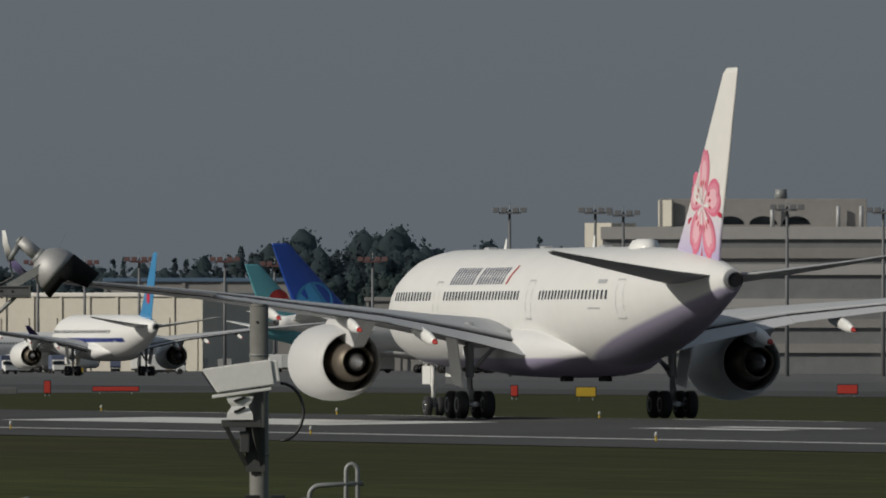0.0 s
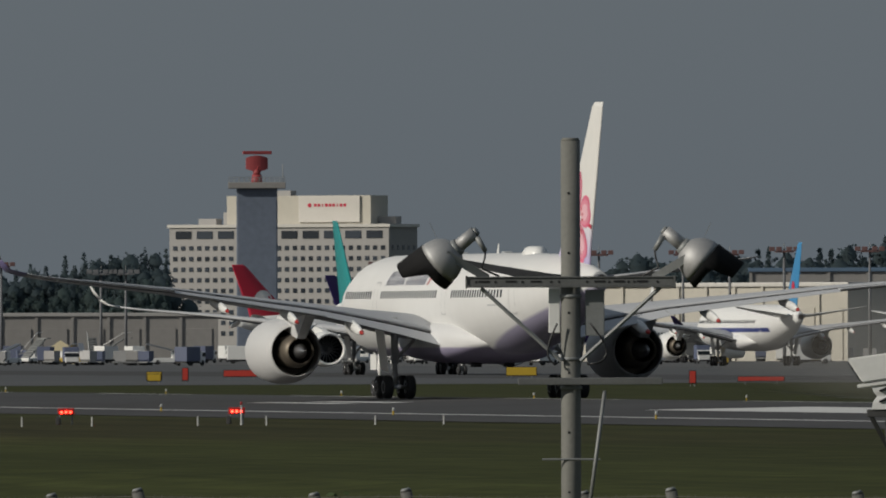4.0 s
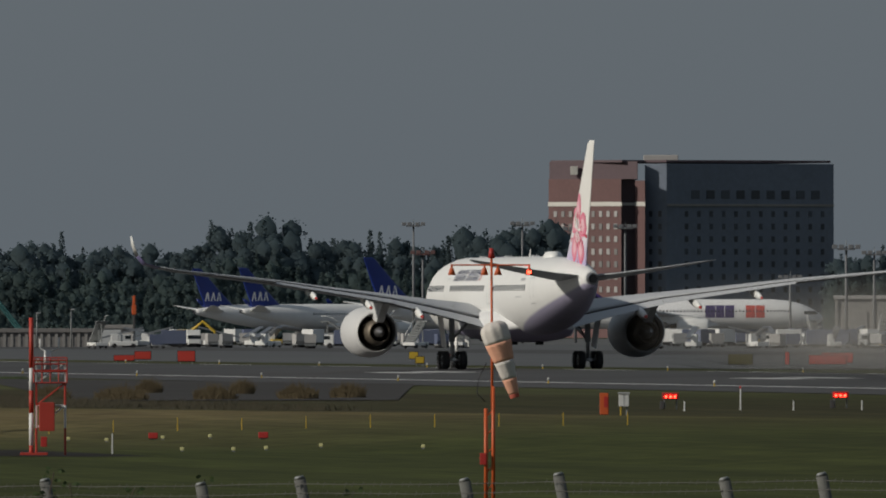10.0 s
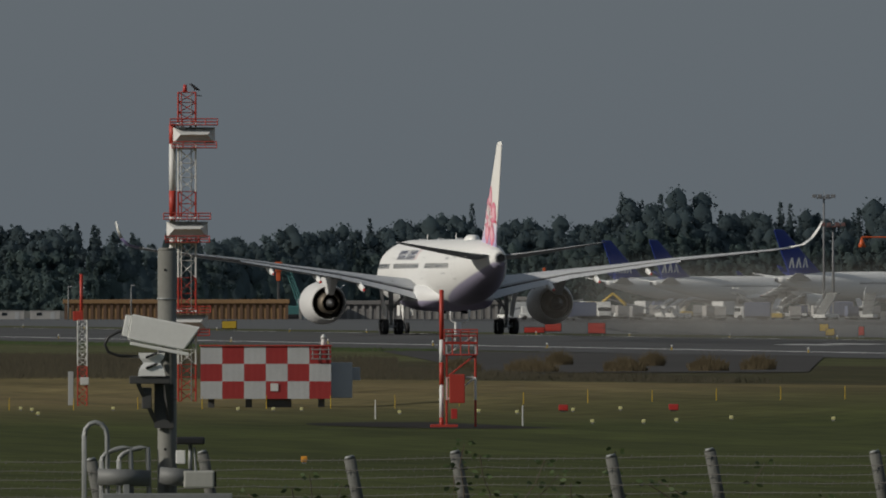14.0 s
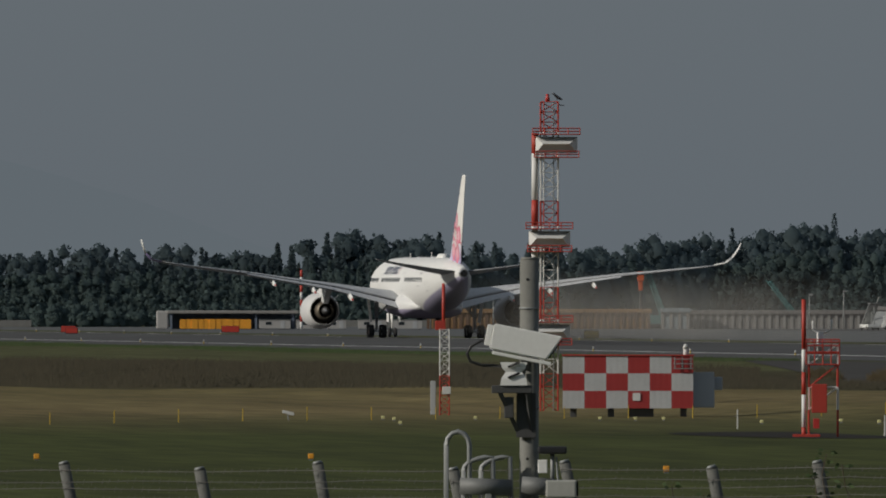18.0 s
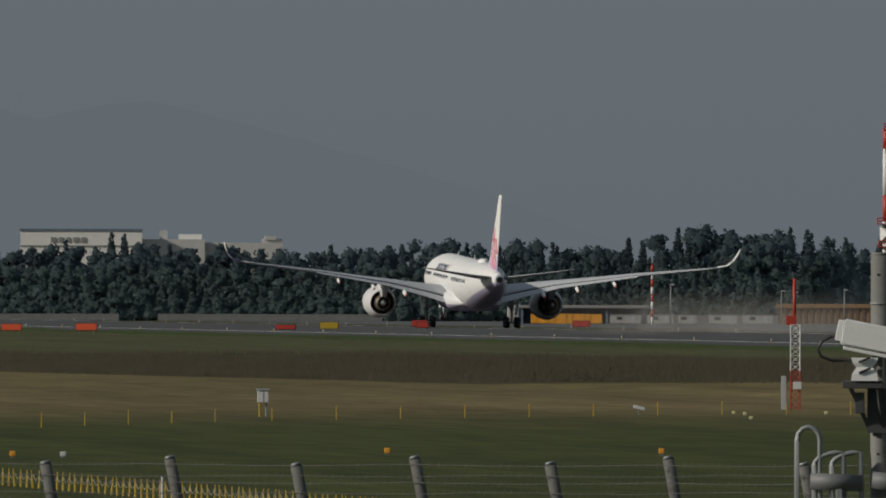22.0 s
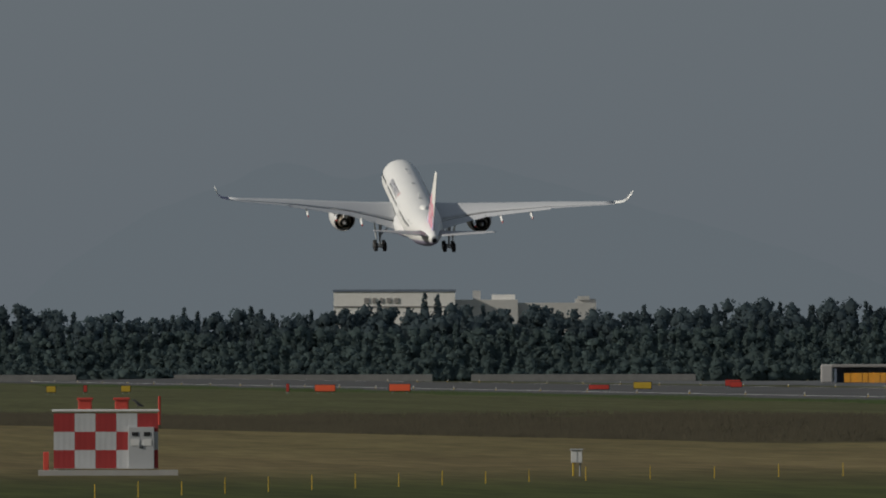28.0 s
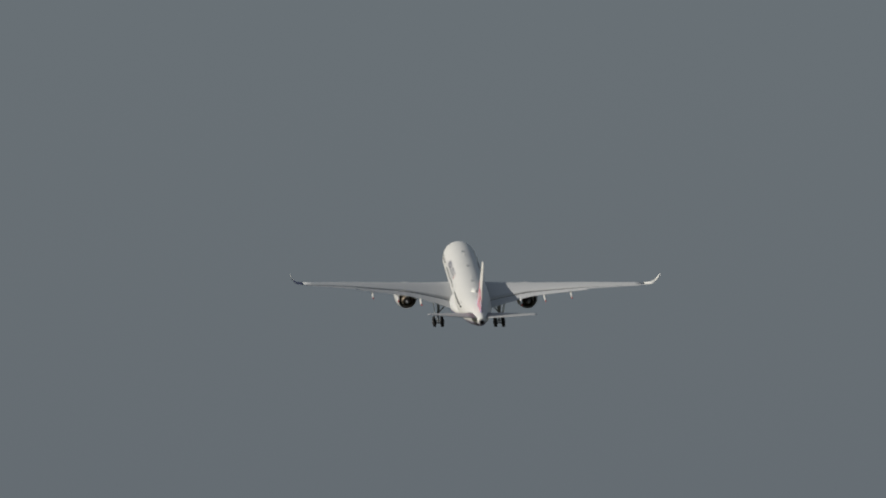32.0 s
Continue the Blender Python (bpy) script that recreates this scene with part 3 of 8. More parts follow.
def tailplane(plane, mat, trim=3.5):
    for side in (-1, 1):
        bm = B()
        loft(bm, mirrored([airfoil(x, le, te, z + 0.15, th) for x, le, te, z, th in ((0.6, -23.6, -29.9, 6.85, 0.075), (2.5, -25.2, -30.4, 7.02, 0.07), (6.0, -28.2, -31.5, 7.45, 0.065), (8.9, -30.6, -32.4, 7.85, 0.06), (9.35, -31.4, -32.5, 7.92, 0.05))], side))
        pivot = Matrix.Translation((0, -28.4, 7.0))
        bmesh.ops.transform(bm, matrix=pivot @ Matrix.Rotation(radians(-trim), 4, "X") @ pivot.inverted(), verts=bm.verts)
        part("tailplane", bm, mat, plane)


def nose_gear(plane):
    bm = B()
    tube(bm, (0, 28.9, 3.2), (0, 28.7, 0.55), 0.13, 0.1, 10)
    tube(bm, (0, 28.75, 1.3), (0, 30.3, 2.7), 0.07, n=8)
    tube(bm, (-0.5, 28.67, 0.53), (0.5, 28.67, 0.53), 0.07, n=8)
    leg = part("nose_gear_leg", bm, WHITE, plane)
    for x in (-0.33, 0.33):
        wheel(leg, x, 28.67, 0.53, 0.53, 0.36)
    for x in (-0.62, 0.62):
        bm = B()
        box(bm, (x, 27.7, 2.15), (0.05, 1.7, 0.95), bevel=0.02)
        part("nose_gear_door", bm, WHITE, leg)


NACELLE = paint("nacelle_grey", (0.58, 0.58, 0.58), 0.5, spec=0.3)


def departing_airliner():
    """The airliner that takes off: pale, lavender below, a pink blossom on its fin."""
    plane = thing("airliner", Matrix(), "white twin-engined airliner with lavender belly and pink blossom on its fin", "airliner")
    # the belly's darkening underneath, to near black, is put into the colour
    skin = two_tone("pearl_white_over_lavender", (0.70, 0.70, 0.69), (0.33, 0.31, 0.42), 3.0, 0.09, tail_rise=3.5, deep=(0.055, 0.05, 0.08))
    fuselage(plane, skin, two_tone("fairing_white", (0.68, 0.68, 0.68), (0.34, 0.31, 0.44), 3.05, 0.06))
    tailplane(plane, paint("tailplane_grey", (0.40, 0.41, 0.43), 0.75, spec=0.1))
    fin_mat = two_tone("fin_white_over_lavender", (0.74, 0.73, 0.70), (0.45, 0.38, 0.66), 9.1, 1.6)
    bm = B()
    fin_skin(bm)
    fin = part("fin", bm, fin_mat, plane)
    for side in (-1, 1):
        cy, cz = -26.8, 10.55
        for k in range(5):
            a = -0.1 + k * 1.2566
            bm = B()
            petal(bm, cy, cz, a, 2.85, 0.66, side, 0.014)
            p = part("blossom_petal", bm, PINK, fin, "pink blossom petal on the fin")
            bm = B()
            petal(bm, cy, cz, a, 2.62, 0.55, side, 0.018)
            part("petal_blush", bm, MID_PINK, p)
            bm = B()
            petal(bm, cy, cz, a, 2.3, 0.40, side, 0.022)
            part("petal_heart", bm, PALE_PINK, p)
            bm = B()
            for d in (-0.3, 0.0, 0.3):
                q = [fin_point(cy + (1.15 + r) * math.sin(a + d + w), cz + (1.15 + r) * math.cos(a + d + w), side, 0.026) for r, w in ((-0.22, 0.0), (0.0, 0.09), (0.22, 0.0), (0.0, -0.09))]
                bm.faces.new([bm.verts.new(v) for v in q])
            part("stamen", bm, CRIMSON, p, "dark red stamens")
        for a in (1.85, -1.75, 3.05):
            bm = B()
            petal(bm, cy + 2.0 * math.sin(a), cz + 2.0 * math.cos(a), a, 0.85, 0.3, side, 0.012, 10)
            part("blossom_leaf", bm, CRIMSON, fin, "small crimson leaf between the petals")
        bm = B()
        for k in range(7):
            a = 0.25 + k * 0.8976
            r0, r1 = 0.05, 0.95
            q = [fin_point(cy + r * math.sin(a + d), cz + r * math.cos(a + d), side, 0.03) for r, d in ((r0, -0.5), (r0, 0.5), (r1, 0.14), (r1, -0.14))]
            bm.faces.new([bm.verts.new(v) for v in q])
        part("blossom_centre", bm, WHITE, fin)
    for side in (-1, 1):
        for y0, y1 in ((25.6, 17.9), (14.9, -0.8), (-4.8, -17.4)):
            y = y0
            while y > y1:
                bm = B()
                patch(bm, y, y - 0.27, 6.0, 6.45, side, 0.012, n=1)
                part("cabin_window", bm, WINDOW, plane)
                y -= 0.635
        for y in (17.0, -2.2, -18.4, 28.0):
            bm = B()
            for a in ((y, y - 0.05, 5.0, 7.0), (y - 1.05, y - 1.1, 5.0, 7.0), (y, y - 1.1, 5.0, 5.06), (y, y - 1.1, 6.94, 7.0)):
                patch(bm, *a, side, 0.012)
            part("door_outline", bm, GREY_PAINT, plane)
        y = 14.3
        for k, w in enumerate((0.42,) * 9 + (0.0,) + (0.42,) * 10):
            if w:
                yy = y if side < 0 else 16.9 - y
                bm = B()
                patch(bm, yy, yy - w * 0.52, 6.8, 7.66, side, 0.014, slant=-0.2, n=1)
                part("title_bar", bm, NAVY, plane, "navy bar of the airline title")
            y -= (w or 0.35) + 0.14
        bm = B()
        patch(bm, 2.75, 2.45, 6.8, 7.75, side, 0.014, slant=-0.5, n=1)
        part("title_stroke", bm, RED, plane, "red slanting stroke after the title")
        bm = B()
        patch(bm, -15.3, -16.7, 6.78, 6.98, side, 0.014)
        part("small_lettering", bm, GREY_PAINT, plane, "small dark bar of lettering")
        bm = B()
        patch(bm, -14.2, -16.2, 5.5, 5.58, side, 0.014)
        part("small_lettering", bm, GREY_PAINT, plane, "small dark bar of lettering")
    bm = B()
    loft(bm, [[(w * math.cos(6.2832 * i / 14), -14.6 + l * math.sin(6.2832 * i / 14), z) for i in range(14)] for z, w, l in ((8.2, 0.75, 1.5), (8.65, 0.72, 1.42), (8.92, 0.55, 1.15), (9.0, 0.3, 0.7))])
    part("antenna_dome", bm, WHITE, plane)
    for y, hgt in ((13.5, 0.55), (-4.5, 0.6)):
        bm = B()
        loft(bm, [[(-0.02, y + 0.3, 8.55), (0.02, y + 0.3, 8.55), (0.02, y - 0.25, 8.55), (-0.02, y - 0.25, 8.55)],
                  [(-0.01, y - 0.15, 8.62 + hgt), (0.01, y - 0.15, 8.62 + hgt), (0.01, y - 0.35, 8.62 + hgt), (-0.01, y - 0.35, 8.62 + hgt)]], smooth=False)
        part("blade_antenna", bm, WHITE, plane)
    for y in (16.5, 5.0, -7.0):
        bm = B()
        box(bm, (0, y, 8.67), (0.5, 0.9, 0.14), bevel=0.05)
        part("beacon_fairing", bm, GREY_PAINT, plane)
    for x in (-1.0, 1.0):
        bm = B()
        box(bm, (x, -3.0, 2.0), (0.5, 0.9, 0.25), bevel=0.05)
        part("drain_mast", bm, DARK, plane)
    for side in (-1, 1):
        wing(plane, side, WING_GREY, WHITE, paint("violet_tip_paint", (0.15, 0.13, 0.27)) if side < 0 else WHITE)
        engine(plane, side, NACELLE)
        main_gear(plane, side)
    nose_gear(plane)
    return plane


FLIGHT = departing_airliner()


def haze_material():
    """Thin sunlit exhaust: mostly clear, in drifting patches, thinning upwards and away from the engine."""
    m = bpy.data.materials.new("exhaust_haze")
    m.use_nodes = True
    n, l = m.node_tree.nodes, m.node_tree.links
    n.remove(n["Principled BSDF"])
    clear, dull, mix = n.new("ShaderNodeBsdfTransparent"), n.new("ShaderNodeBsdfDiffuse"), n.new("ShaderNodeMixShader")
    dull.inputs[0].default_value = (0.23, 0.225, 0.215, 1)
    co, sep, no = n.new("ShaderNodeTexCoord"), n.new("ShaderNodeSeparateXYZ"), n.new("ShaderNodeTexNoise")
    no.inputs["Scale"].default_value, no.inputs["Detail"].default_value = 0.16, 4
    squash = n.new("ShaderNodeMapping")
    squash.inputs["Scale"].default_value = (1, 0.14, 1)
    l.new(co.outputs["Object"], squash.inputs[0])
    l.new(squash.outputs[0], no.inputs[0])
    l.new(co.outputs["Object"], sep.inputs[0])

    def span(src, a, b, lo, hi):
        q = n.new("ShaderNodeMapRange")
        q.interpolation_type = "SMOOTHSTEP"
        for k, v in (("From Min", a), ("From Max", b), ("To Min", lo), ("To Max", hi)):
            q.inputs[k].default_value = v
        l.new(src, q.inputs[0])
        return q.outputs[0]

    last = span(no.outputs[0], 0.3, 0.7, 0.08, 0.28)
    for f in (span(sep.outputs["Z"], 2.0, 7.5, 1.0, 0.0), span(sep.outputs["Y"], -330.0, -40.0, 0.0, 1.0), span(sep.outputs["Y"], -28.0, -80.0, 0.0, 1.0)):
        q = n.new("ShaderNodeMath")
        q.operation = "MULTIPLY"
        l.new(last, q.inputs[0])
        l.new(f, q.inputs[1])
        last = q.outputs[0]
    l.new(last, mix.inputs[0])
    l.new(clear.outputs[0], mix.inputs[1])
    l.new(dull.outputs[0], mix.inputs[2])
    l.new(mix.outputs[0], n["Material Output"].inputs[0])
    return m


def exhaust_haze():
    """The engines' hot wash: one drawn-out plume behind each."""
    t = thing("exhaust_haze", Matrix(), "thin grey-brown exhaust haze blown back over the runway", "exhaust haze")
    m = haze_material()
    for side in (-1, 1):
        secs = []
        for y, r, zc in ((-3, 1.0, 2.6), (-12, 2.0, 3.0), (-30, 4.2, 4.6), (-70, 7.0, 5.6), (-130, 9.0, 6.0), (-220, 10.0, 6.2), (-340, 10.5, 6.2)):
            secs.append([(side * 10.5 + r * 0.75 * math.cos(6.2832 * k / 24), y, max(0.12, zc + r * math.sin(6.2832 * k / 24))) for k in range(24)])
        p = part("plume", loft(B(), secs), m, t)
        p.location = (0, -90 if side < 0 else 12, 0)
    return t


HAZE = exhaust_haze()


# ---- near the camera: fence, lamp pole, camera poles ----
def face(az, d, z):
    """A pose at a bearing and distance, with x to the right across the view and y away."""
    p = bear(az, d, z)
    return pose(p.x, p.y, p.z, 0, 0, -az)


PLAIN = -1.7
FENCE_OFF, FENCE_LINE = 180.0, -59.6


def fence_place(s):
    """Place s metres along the boundary fence."""
    a = radians(FENCE_LINE)
    foot = bear(FENCE_LINE + 90, FENCE_OFF)
    return foot + Vector((math.sin(a), math.cos(a), 0)) * s


def post_mesh():
    bm = B()
    n = 14
    tube(bm, (0, 0, 0), (0, 0, 2.6), 0.066, n=n)
    d = Vector((-0.2, 0, 0.98)).normalized()
    top = Vector((0, 0, 2.6)) + d * 0.98
    tube(bm, (0, 0, 2.55), top, 0.066, 0.064, n)
    tube(bm, top, top + d * 0.03, 0.064, 0.05, n)
    return bm


WIRE = material("rusty_wire", (0.17, 0.16, 0.15), 0.7, 0.3, 0.25, 0.1)
POST_GREY = material("lichened_concrete", (0.066, 0.069, 0.066), 0.85, 0, 0.3, 0.12, bump=0.004, second=(0.12, 0.12, 0.11))
DULL_STEEL = material("dull_dark_steel", (0.075, 0.075, 0.075), 0.6, 0.2, 0.2, 0.2)
fence = thing("boundary_fence", Matrix(), "airport boundary fence of leaning grey concrete posts with barbed wire", "fence")
first = part("fence_post", post_mesh(), POST_GREY, fence, "grey concrete fence post with a leaning head")
first_cap = part("post_cap", tube(B(), (-0.2, 0, 3.575), (-0.206, 0, 3.60), 0.06, 0.045, 14), GALV, first)
random.seed(5)
made = 0
def rise(az):
    """How far the bank under the fence lies above or below the plain."""
    return float(np.interp(az, (5.3, 6.8, 8.0, 9.2, 10.5, 11.8), (-0.055, -0.035, 0.0, 0.045, 0.085, 0.115)))


def second_row(k):
    """Place of the second row's post k, or between posts."""
    return bear(13.159 - 0.8706 * k + 0.003237 * k * k, 186 + 0.7 * k)


for row, s0 in ((0, 63.75), (1, 0.0)):
    for k in range(-9, 11) if row == 0 else range(-5, 13):
        p = (fence_place(s0 + 3.0 * k) if row == 0 else second_row(k)) + Vector((0.2, 0, 0))
        az = math.degrees(math.atan2(p.x, p.y))
        dz = random.uniform(-0.012, 0.012) + (0.0 if row == 0 else -0.02) + rise(az)
        if row == 0:
            p.x -= 0.0057 * float(np.interp(az, (8, 9, 10, 10.9, 11.75, 12.6), (0, 6, 9, 12, 21, 25)))
        m = pose(p.x, p.y, PLAIN + dz, random.uniform(-0.5, 0.5), random.uniform(-0.5, 0.5), -9 + random.uniform(-4, 4))
        if made == 0:
            first.matrix_basis = m
        else:
            o = again(first, m, fence)
            again(first_cap, None, o)
        made += 1
    for z in ((1.81, 1.61, 1.42, 1.2), (1.745, 1.56, 1.36))[row]:
        bm = B()
        pts = []
        for i in range(181):
            s = -27 + 0.33 * i
            sag = 0.02 * math.sin(math.pi * (s % 3.0) / 3.0)
            q = fence_place(s0 + s) if row == 0 else second_row(3.6 + s / 3.3)
            up = rise(math.degrees(math.atan2(q.x, q.y)))
            pts.append(q + Vector((-0.17, 0.02, z - sag + up + random.uniform(-0.004, 0.004))))
        for a, b in zip(pts[:-1], pts[1:]):
            tube(bm, a, b, 0.0042, n=4, caps=False)
            for f in (0.0, 0.4, 0.75):
                q = a.lerp(b, f)
                tube(bm, q + Vector((-0.012, 0, -0.028)), q + Vector((0.012, 0, 0.028)), 0.003, n=3)
        part("barbed_wire", bm, WIRE, fence, "rusty strand of barbed wire")

LEAF_GREEN = material("weed_leaves", (0.055, 0.085, 0.025), 0.7, 0, 0.35, 0.3)


def weed(p, h, seed):
    """A climbing weed: stems with pinnate leaves."""
    random.seed(seed)
    t = thing("climbing_weed", Matrix.Translation(p), "leafy green weed climbing at the fence", "weed", "weeds at the fence")
    stems, leaves = B(), B()
    for _ in range(5):
        q, d = Vector((0, 0, h * 0.55)), Vector((random.uniform(-0.5, 0.5), random.uniform(-0.2, 0.2), 1)).normalized()
        for j in range(7):
            q2 = q + d * h * 0.075
            tube(stems, q, q2, 0.006, n=4)
            for sd in (-1, 1):
                for _ in range(2):
                    a = q2 + Vector((sd * random.uniform(0.02, 0.05), random.uniform(-0.03, 0.03), random.uniform(-0.03, 0.04)))
                    u = Vector((sd, random.uniform(-0.6, 0.6), random.uniform(-0.5, 0.3))).normalized() * random.uniform(0.05, 0.11)
                    w = u.cross(Vector((random.uniform(-1, 1), 1, random.uniform(-1, 1)))).normalized() * 0.025
                    leaves.faces.new([leaves.verts.new(a + v) for v in (Vector(), u * 0.5 + w, u, u * 0.5 - w)])
            q = q2
            d = (d + Vector((random.uniform(-0.5, 0.5), random.uniform(-0.3, 0.3), random.uniform(-0.3, 0.1)))).normalized()
    tube(stems, (0, 0, 0), (0, 0, h * 0.56), 0.012, 0.006, n=5)
    part("stem", stems, BARK, t)
    tagged(part("foliage", leaves, LEAF_GREEN, t), kind="stuff")


for k, (s, h) in enumerate(((72.6, 3.55), (69.6, 3.35), (71.0, 3.4), (74.3, 3.25), (60.2, 3.3), (58.9, 3.45), (57.0, 3.2), (55.3, 3.25), (44.0, 3.1), (47.5, 3.05), (49.5, 3.1), (53.6, 3.15))):
    weed(fence_place(s) + Vector((0, -0.2, PLAIN)), h, 40 + k)

VISOR = material("matt_black_sheet", (0.014, 0.014, 0.015), 0.85, 0, 0.2, 0.2, spec=0.2)
ARM_STEEL = material("weathered_galvanised_arm", (0.15, 0.155, 0.155), 0.65, 0.3, 0.25, 0.2, bump=0.002)
WHITE_HOUSING = paint("ivory_housing", (0.80, 0.80, 0.78), 0.45, 0.08, 0.4)
DULL_IVORY = paint("dull_ivory_housing", (0.40, 0.40, 0.37), 0.55, 0.12, 0.3)
BLACK = material("black_plastic", (0.02, 0.02, 0.022), 0.45, 0, 0.2, 0.3)
GLASS_DARK = material("dark_lens", (0.01, 0.012, 0.015), 0.08)


def steel_post(t, top, r=0.1):
    bm = B()
    tube(bm, (0, 0, 0), (0, 0, top - 0.03), r * 1.04, r * 0.97, 24)
    tube(bm, (0, 0, top - 0.03), (0, 0, top), r * 0.97, r * 0.8, 24)
    p = part("post", bm, POLE_GREY, t, "weathered grey post")
    for z in np.arange(0.6, top, 0.62):
        q = part("bolt_hole", tube(B(), (-0.02, -r * 1.01, z), (-0.02, -r * 0.9, z), 0.014, n=8), DARK, p)
    return p


def camera_pole(az, top, flip, sink, hx, bx):
    """A post with a tilted surveillance housing on a bracket; flip: -1 looks left, 1 looks right."""
    t = thing("camera_pole", face(az, 185, PLAIN), "grey post carrying an ivory surveillance camera housing", "camera pole", "surveillance posts by the fence")
    top -= PLAIN
    steel_post(t, top)
    m = Matrix.Translation((hx, -0.26, top - sink)) @ pose(0, 0, 0, 0, flip * (8 if flip < 0 else 11), 0)
    bm = B()
    l, s = 0.35, flip
    side = [(-l * s, 0, -0.12), (-l * s, 0, 0.15), (l * s * 1.08, 0, 0.15), (l * s * 0.72, 0, -0.12)]
    loft(bm, [[(x, -0.12, z) for x, _, z in side], [(x, 0.12, z) for x, _, z in side]], smooth=False)
    bmesh.ops.bevel(bm, geom=list(bm.edges), offset=0.012, segments=2, affect="EDGES")
    bmesh.ops.transform(bm, matrix=m, verts=bm.verts)
    h = part("camera_housing", bm, WHITE_HOUSING, t, "ivory sheet-metal camera housing with sun shield")
    bm = B()
    loft(bm, [[(s * l * 1.075, -0.1, 0.12), (s * l * 1.075, 0.1, 0.12), (s * l * 0.76, 0.1, -0.1), (s * l * 0.76, -0.1, -0.1)],
              [(s * l * 1.10, -0.1, 0.12), (s * l * 1.10, 0.1, 0.12), (s * l * 0.80, 0.1, -0.1), (s * l * 0.80, -0.1, -0.1)]], smooth=False)
    bmesh.ops.transform(bm, matrix=m, verts=bm.verts)
    part("camera_window", bm, GLASS_DARK, h)
    bm = box(B(), (0, 0, -0.15), (0.62, 0.2, 0.035), m, 0.008)
    part("housing_tray", bm, WHITE_HOUSING, h)
    bm = box(B(), (-s * (l + 0.03), 0, 0.02), (0.06, 0.2, 0.22), m, 0.01)
    part("rear_cover", bm, WHITE_HOUSING, h)
    x = bx
    z = top - sink - 0.19
    bm = B()
    loft(bm, [[(x - w, -0.26 - dd, zz), (x + w, -0.26 - dd, zz), (x + w, -0.26 + dd, zz), (x - w, -0.26 + dd, zz)] for w, dd, zz in ((0.14, 0.08, z), (0.12, 0.08, z - 0.06), (0.085, 0.07, z - 0.10), (0.13, 0.09, z - 0.17), (0.14, 0.09, z - 0.24))], smooth=False)
    hd = part("tilt_head", bm, WHITE_HOUSING, t, "ivory pan and tilt head")
    for dz in (0.05, 0.16):
        tube_b = tube(B(), (x - 0.06, -0.36, z - dz), (x + 0.06, -0.36, z - dz + 0.05), 0.014, n=6)
        part("arm_bolt", tube_b, DARK, hd)
    bm = box(B(), (x - flip * 0.02, -0.16, z - 0.28), (0.42, 0.34, 0.08), bevel=0.008)
    part("bracket_plate", bm, DULL_STEEL, t)
    bm = B()
    for dx in (-0.14, 0.14):
        tube(bm, (x + dx, -0.3, z - 0.32), (x * 0.2 + dx * 0.5, -0.1, z - 0.75), 0.03, n=4)
    box(bm, (x * 0.2, -0.11, z - 0.55), (0.2, 0.06, 0.46))
    part("bracket_brace", bm, DULL_STEEL, t)
    bm = box(B(), (x - flip * 0.05, -0.2, z - 0.47), (0.10, 0.12, 0.22), bevel=0.01)
    part("junction_box", bm, DULL_STEEL, t)
    bm = B()
    pts = []
    for i in range(13):
        a = math.pi * i / 12
        pts.append((x - flip * (0.42 + 0.24 * math.sin(a)), -0.2, top - sink - 0.05 - 0.30 * (1 - math.cos(a)) * (1.0 if flip < 0 else 0.45)))
    if flip > 0:
        pts = [(-0.40, -0.26, top - 0.86), (-0.50, -0.26, top - 0.87), (-0.60, -0.26, top - 0.92), (-0.645, -0.26, top - 1.0), (-0.61, -0.26, top - 1.08), (-0.5, -0.26, top - 1.12), (-0.28, -0.26, top - 1.13)]
    pipe(bm, pts, 0.018, 6)
    part("cable", bm, BLACK, t, "black looping cable")
    for dz in (0.52, 1.55):
        bm = B()
        tube(bm, (0, 0, top - dz), (0, 0, top - dz - 0.02), 0.108, n=20)
        part("steel_band", bm, GALV, t)
    return t


pole_a = camera_pole(14.18, 4.05, -1, 0.77, -0.20, -0.20)
pole_c = camera_pole(7.46, 4.09, 1, 0.90, -0.05, -0.16)


def rails(t, x, z, flip):
    """Bent tube guard rails beside a post."""
    for k, (dx, h) in enumerate(((0.0, 0.42), (0.18, 0.16), (0.36, 0.16))):
        bm = B()
        pts = [(x + dx * flip, -0.2, z - 1.2), (x + dx * flip, -0.2, z + h - 0.14)]
        w = 0.24 if k == 0 else 0.30
        for i in range(7):
            a = math.pi * i / 6 if k == 0 else math.pi / 2 * i / 6
            pts.append((x + dx * flip + flip * w / (2 if k == 0 else 1) * (1 - math.cos(a)), -0.2, z + h - 0.14 + 0.14 * math.sin(a)))
        if k == 0:
            pts.append((pts[-1][0], -0.2, z - 1.2))
        else:
            pts.append((pts[-1][0] + 0.02 * flip, -0.2, z - 0.6))
        pipe(bm, pts, 0.026, 8)
        part("guard_rail", bm, GALV, t, "bent galvanised tube rail")


# rails, fixed cameras and floodlight at the foot of each camera pole
rails(pole_c, -0.86, 1.86 - PLAIN, 1)
zr = 1.86 - PLAIN
part("guard_rail", pipe(B(), [(0.90, -0.2, zr - 1.2), (0.90, -0.2, zr + 0.46)] + [(0.96 - 0.06 * math.cos(math.pi * i / 6), -0.2, zr + 0.46 + 0.07 * math.sin(math.pi * i / 6)) for i in range(1, 6)] + [(1.02, -0.2, zr + 0.46), (1.02, -0.2, zr - 1.2)], 0.024, 8), GALV, pole_a, "tall bent galvanised tube rail")
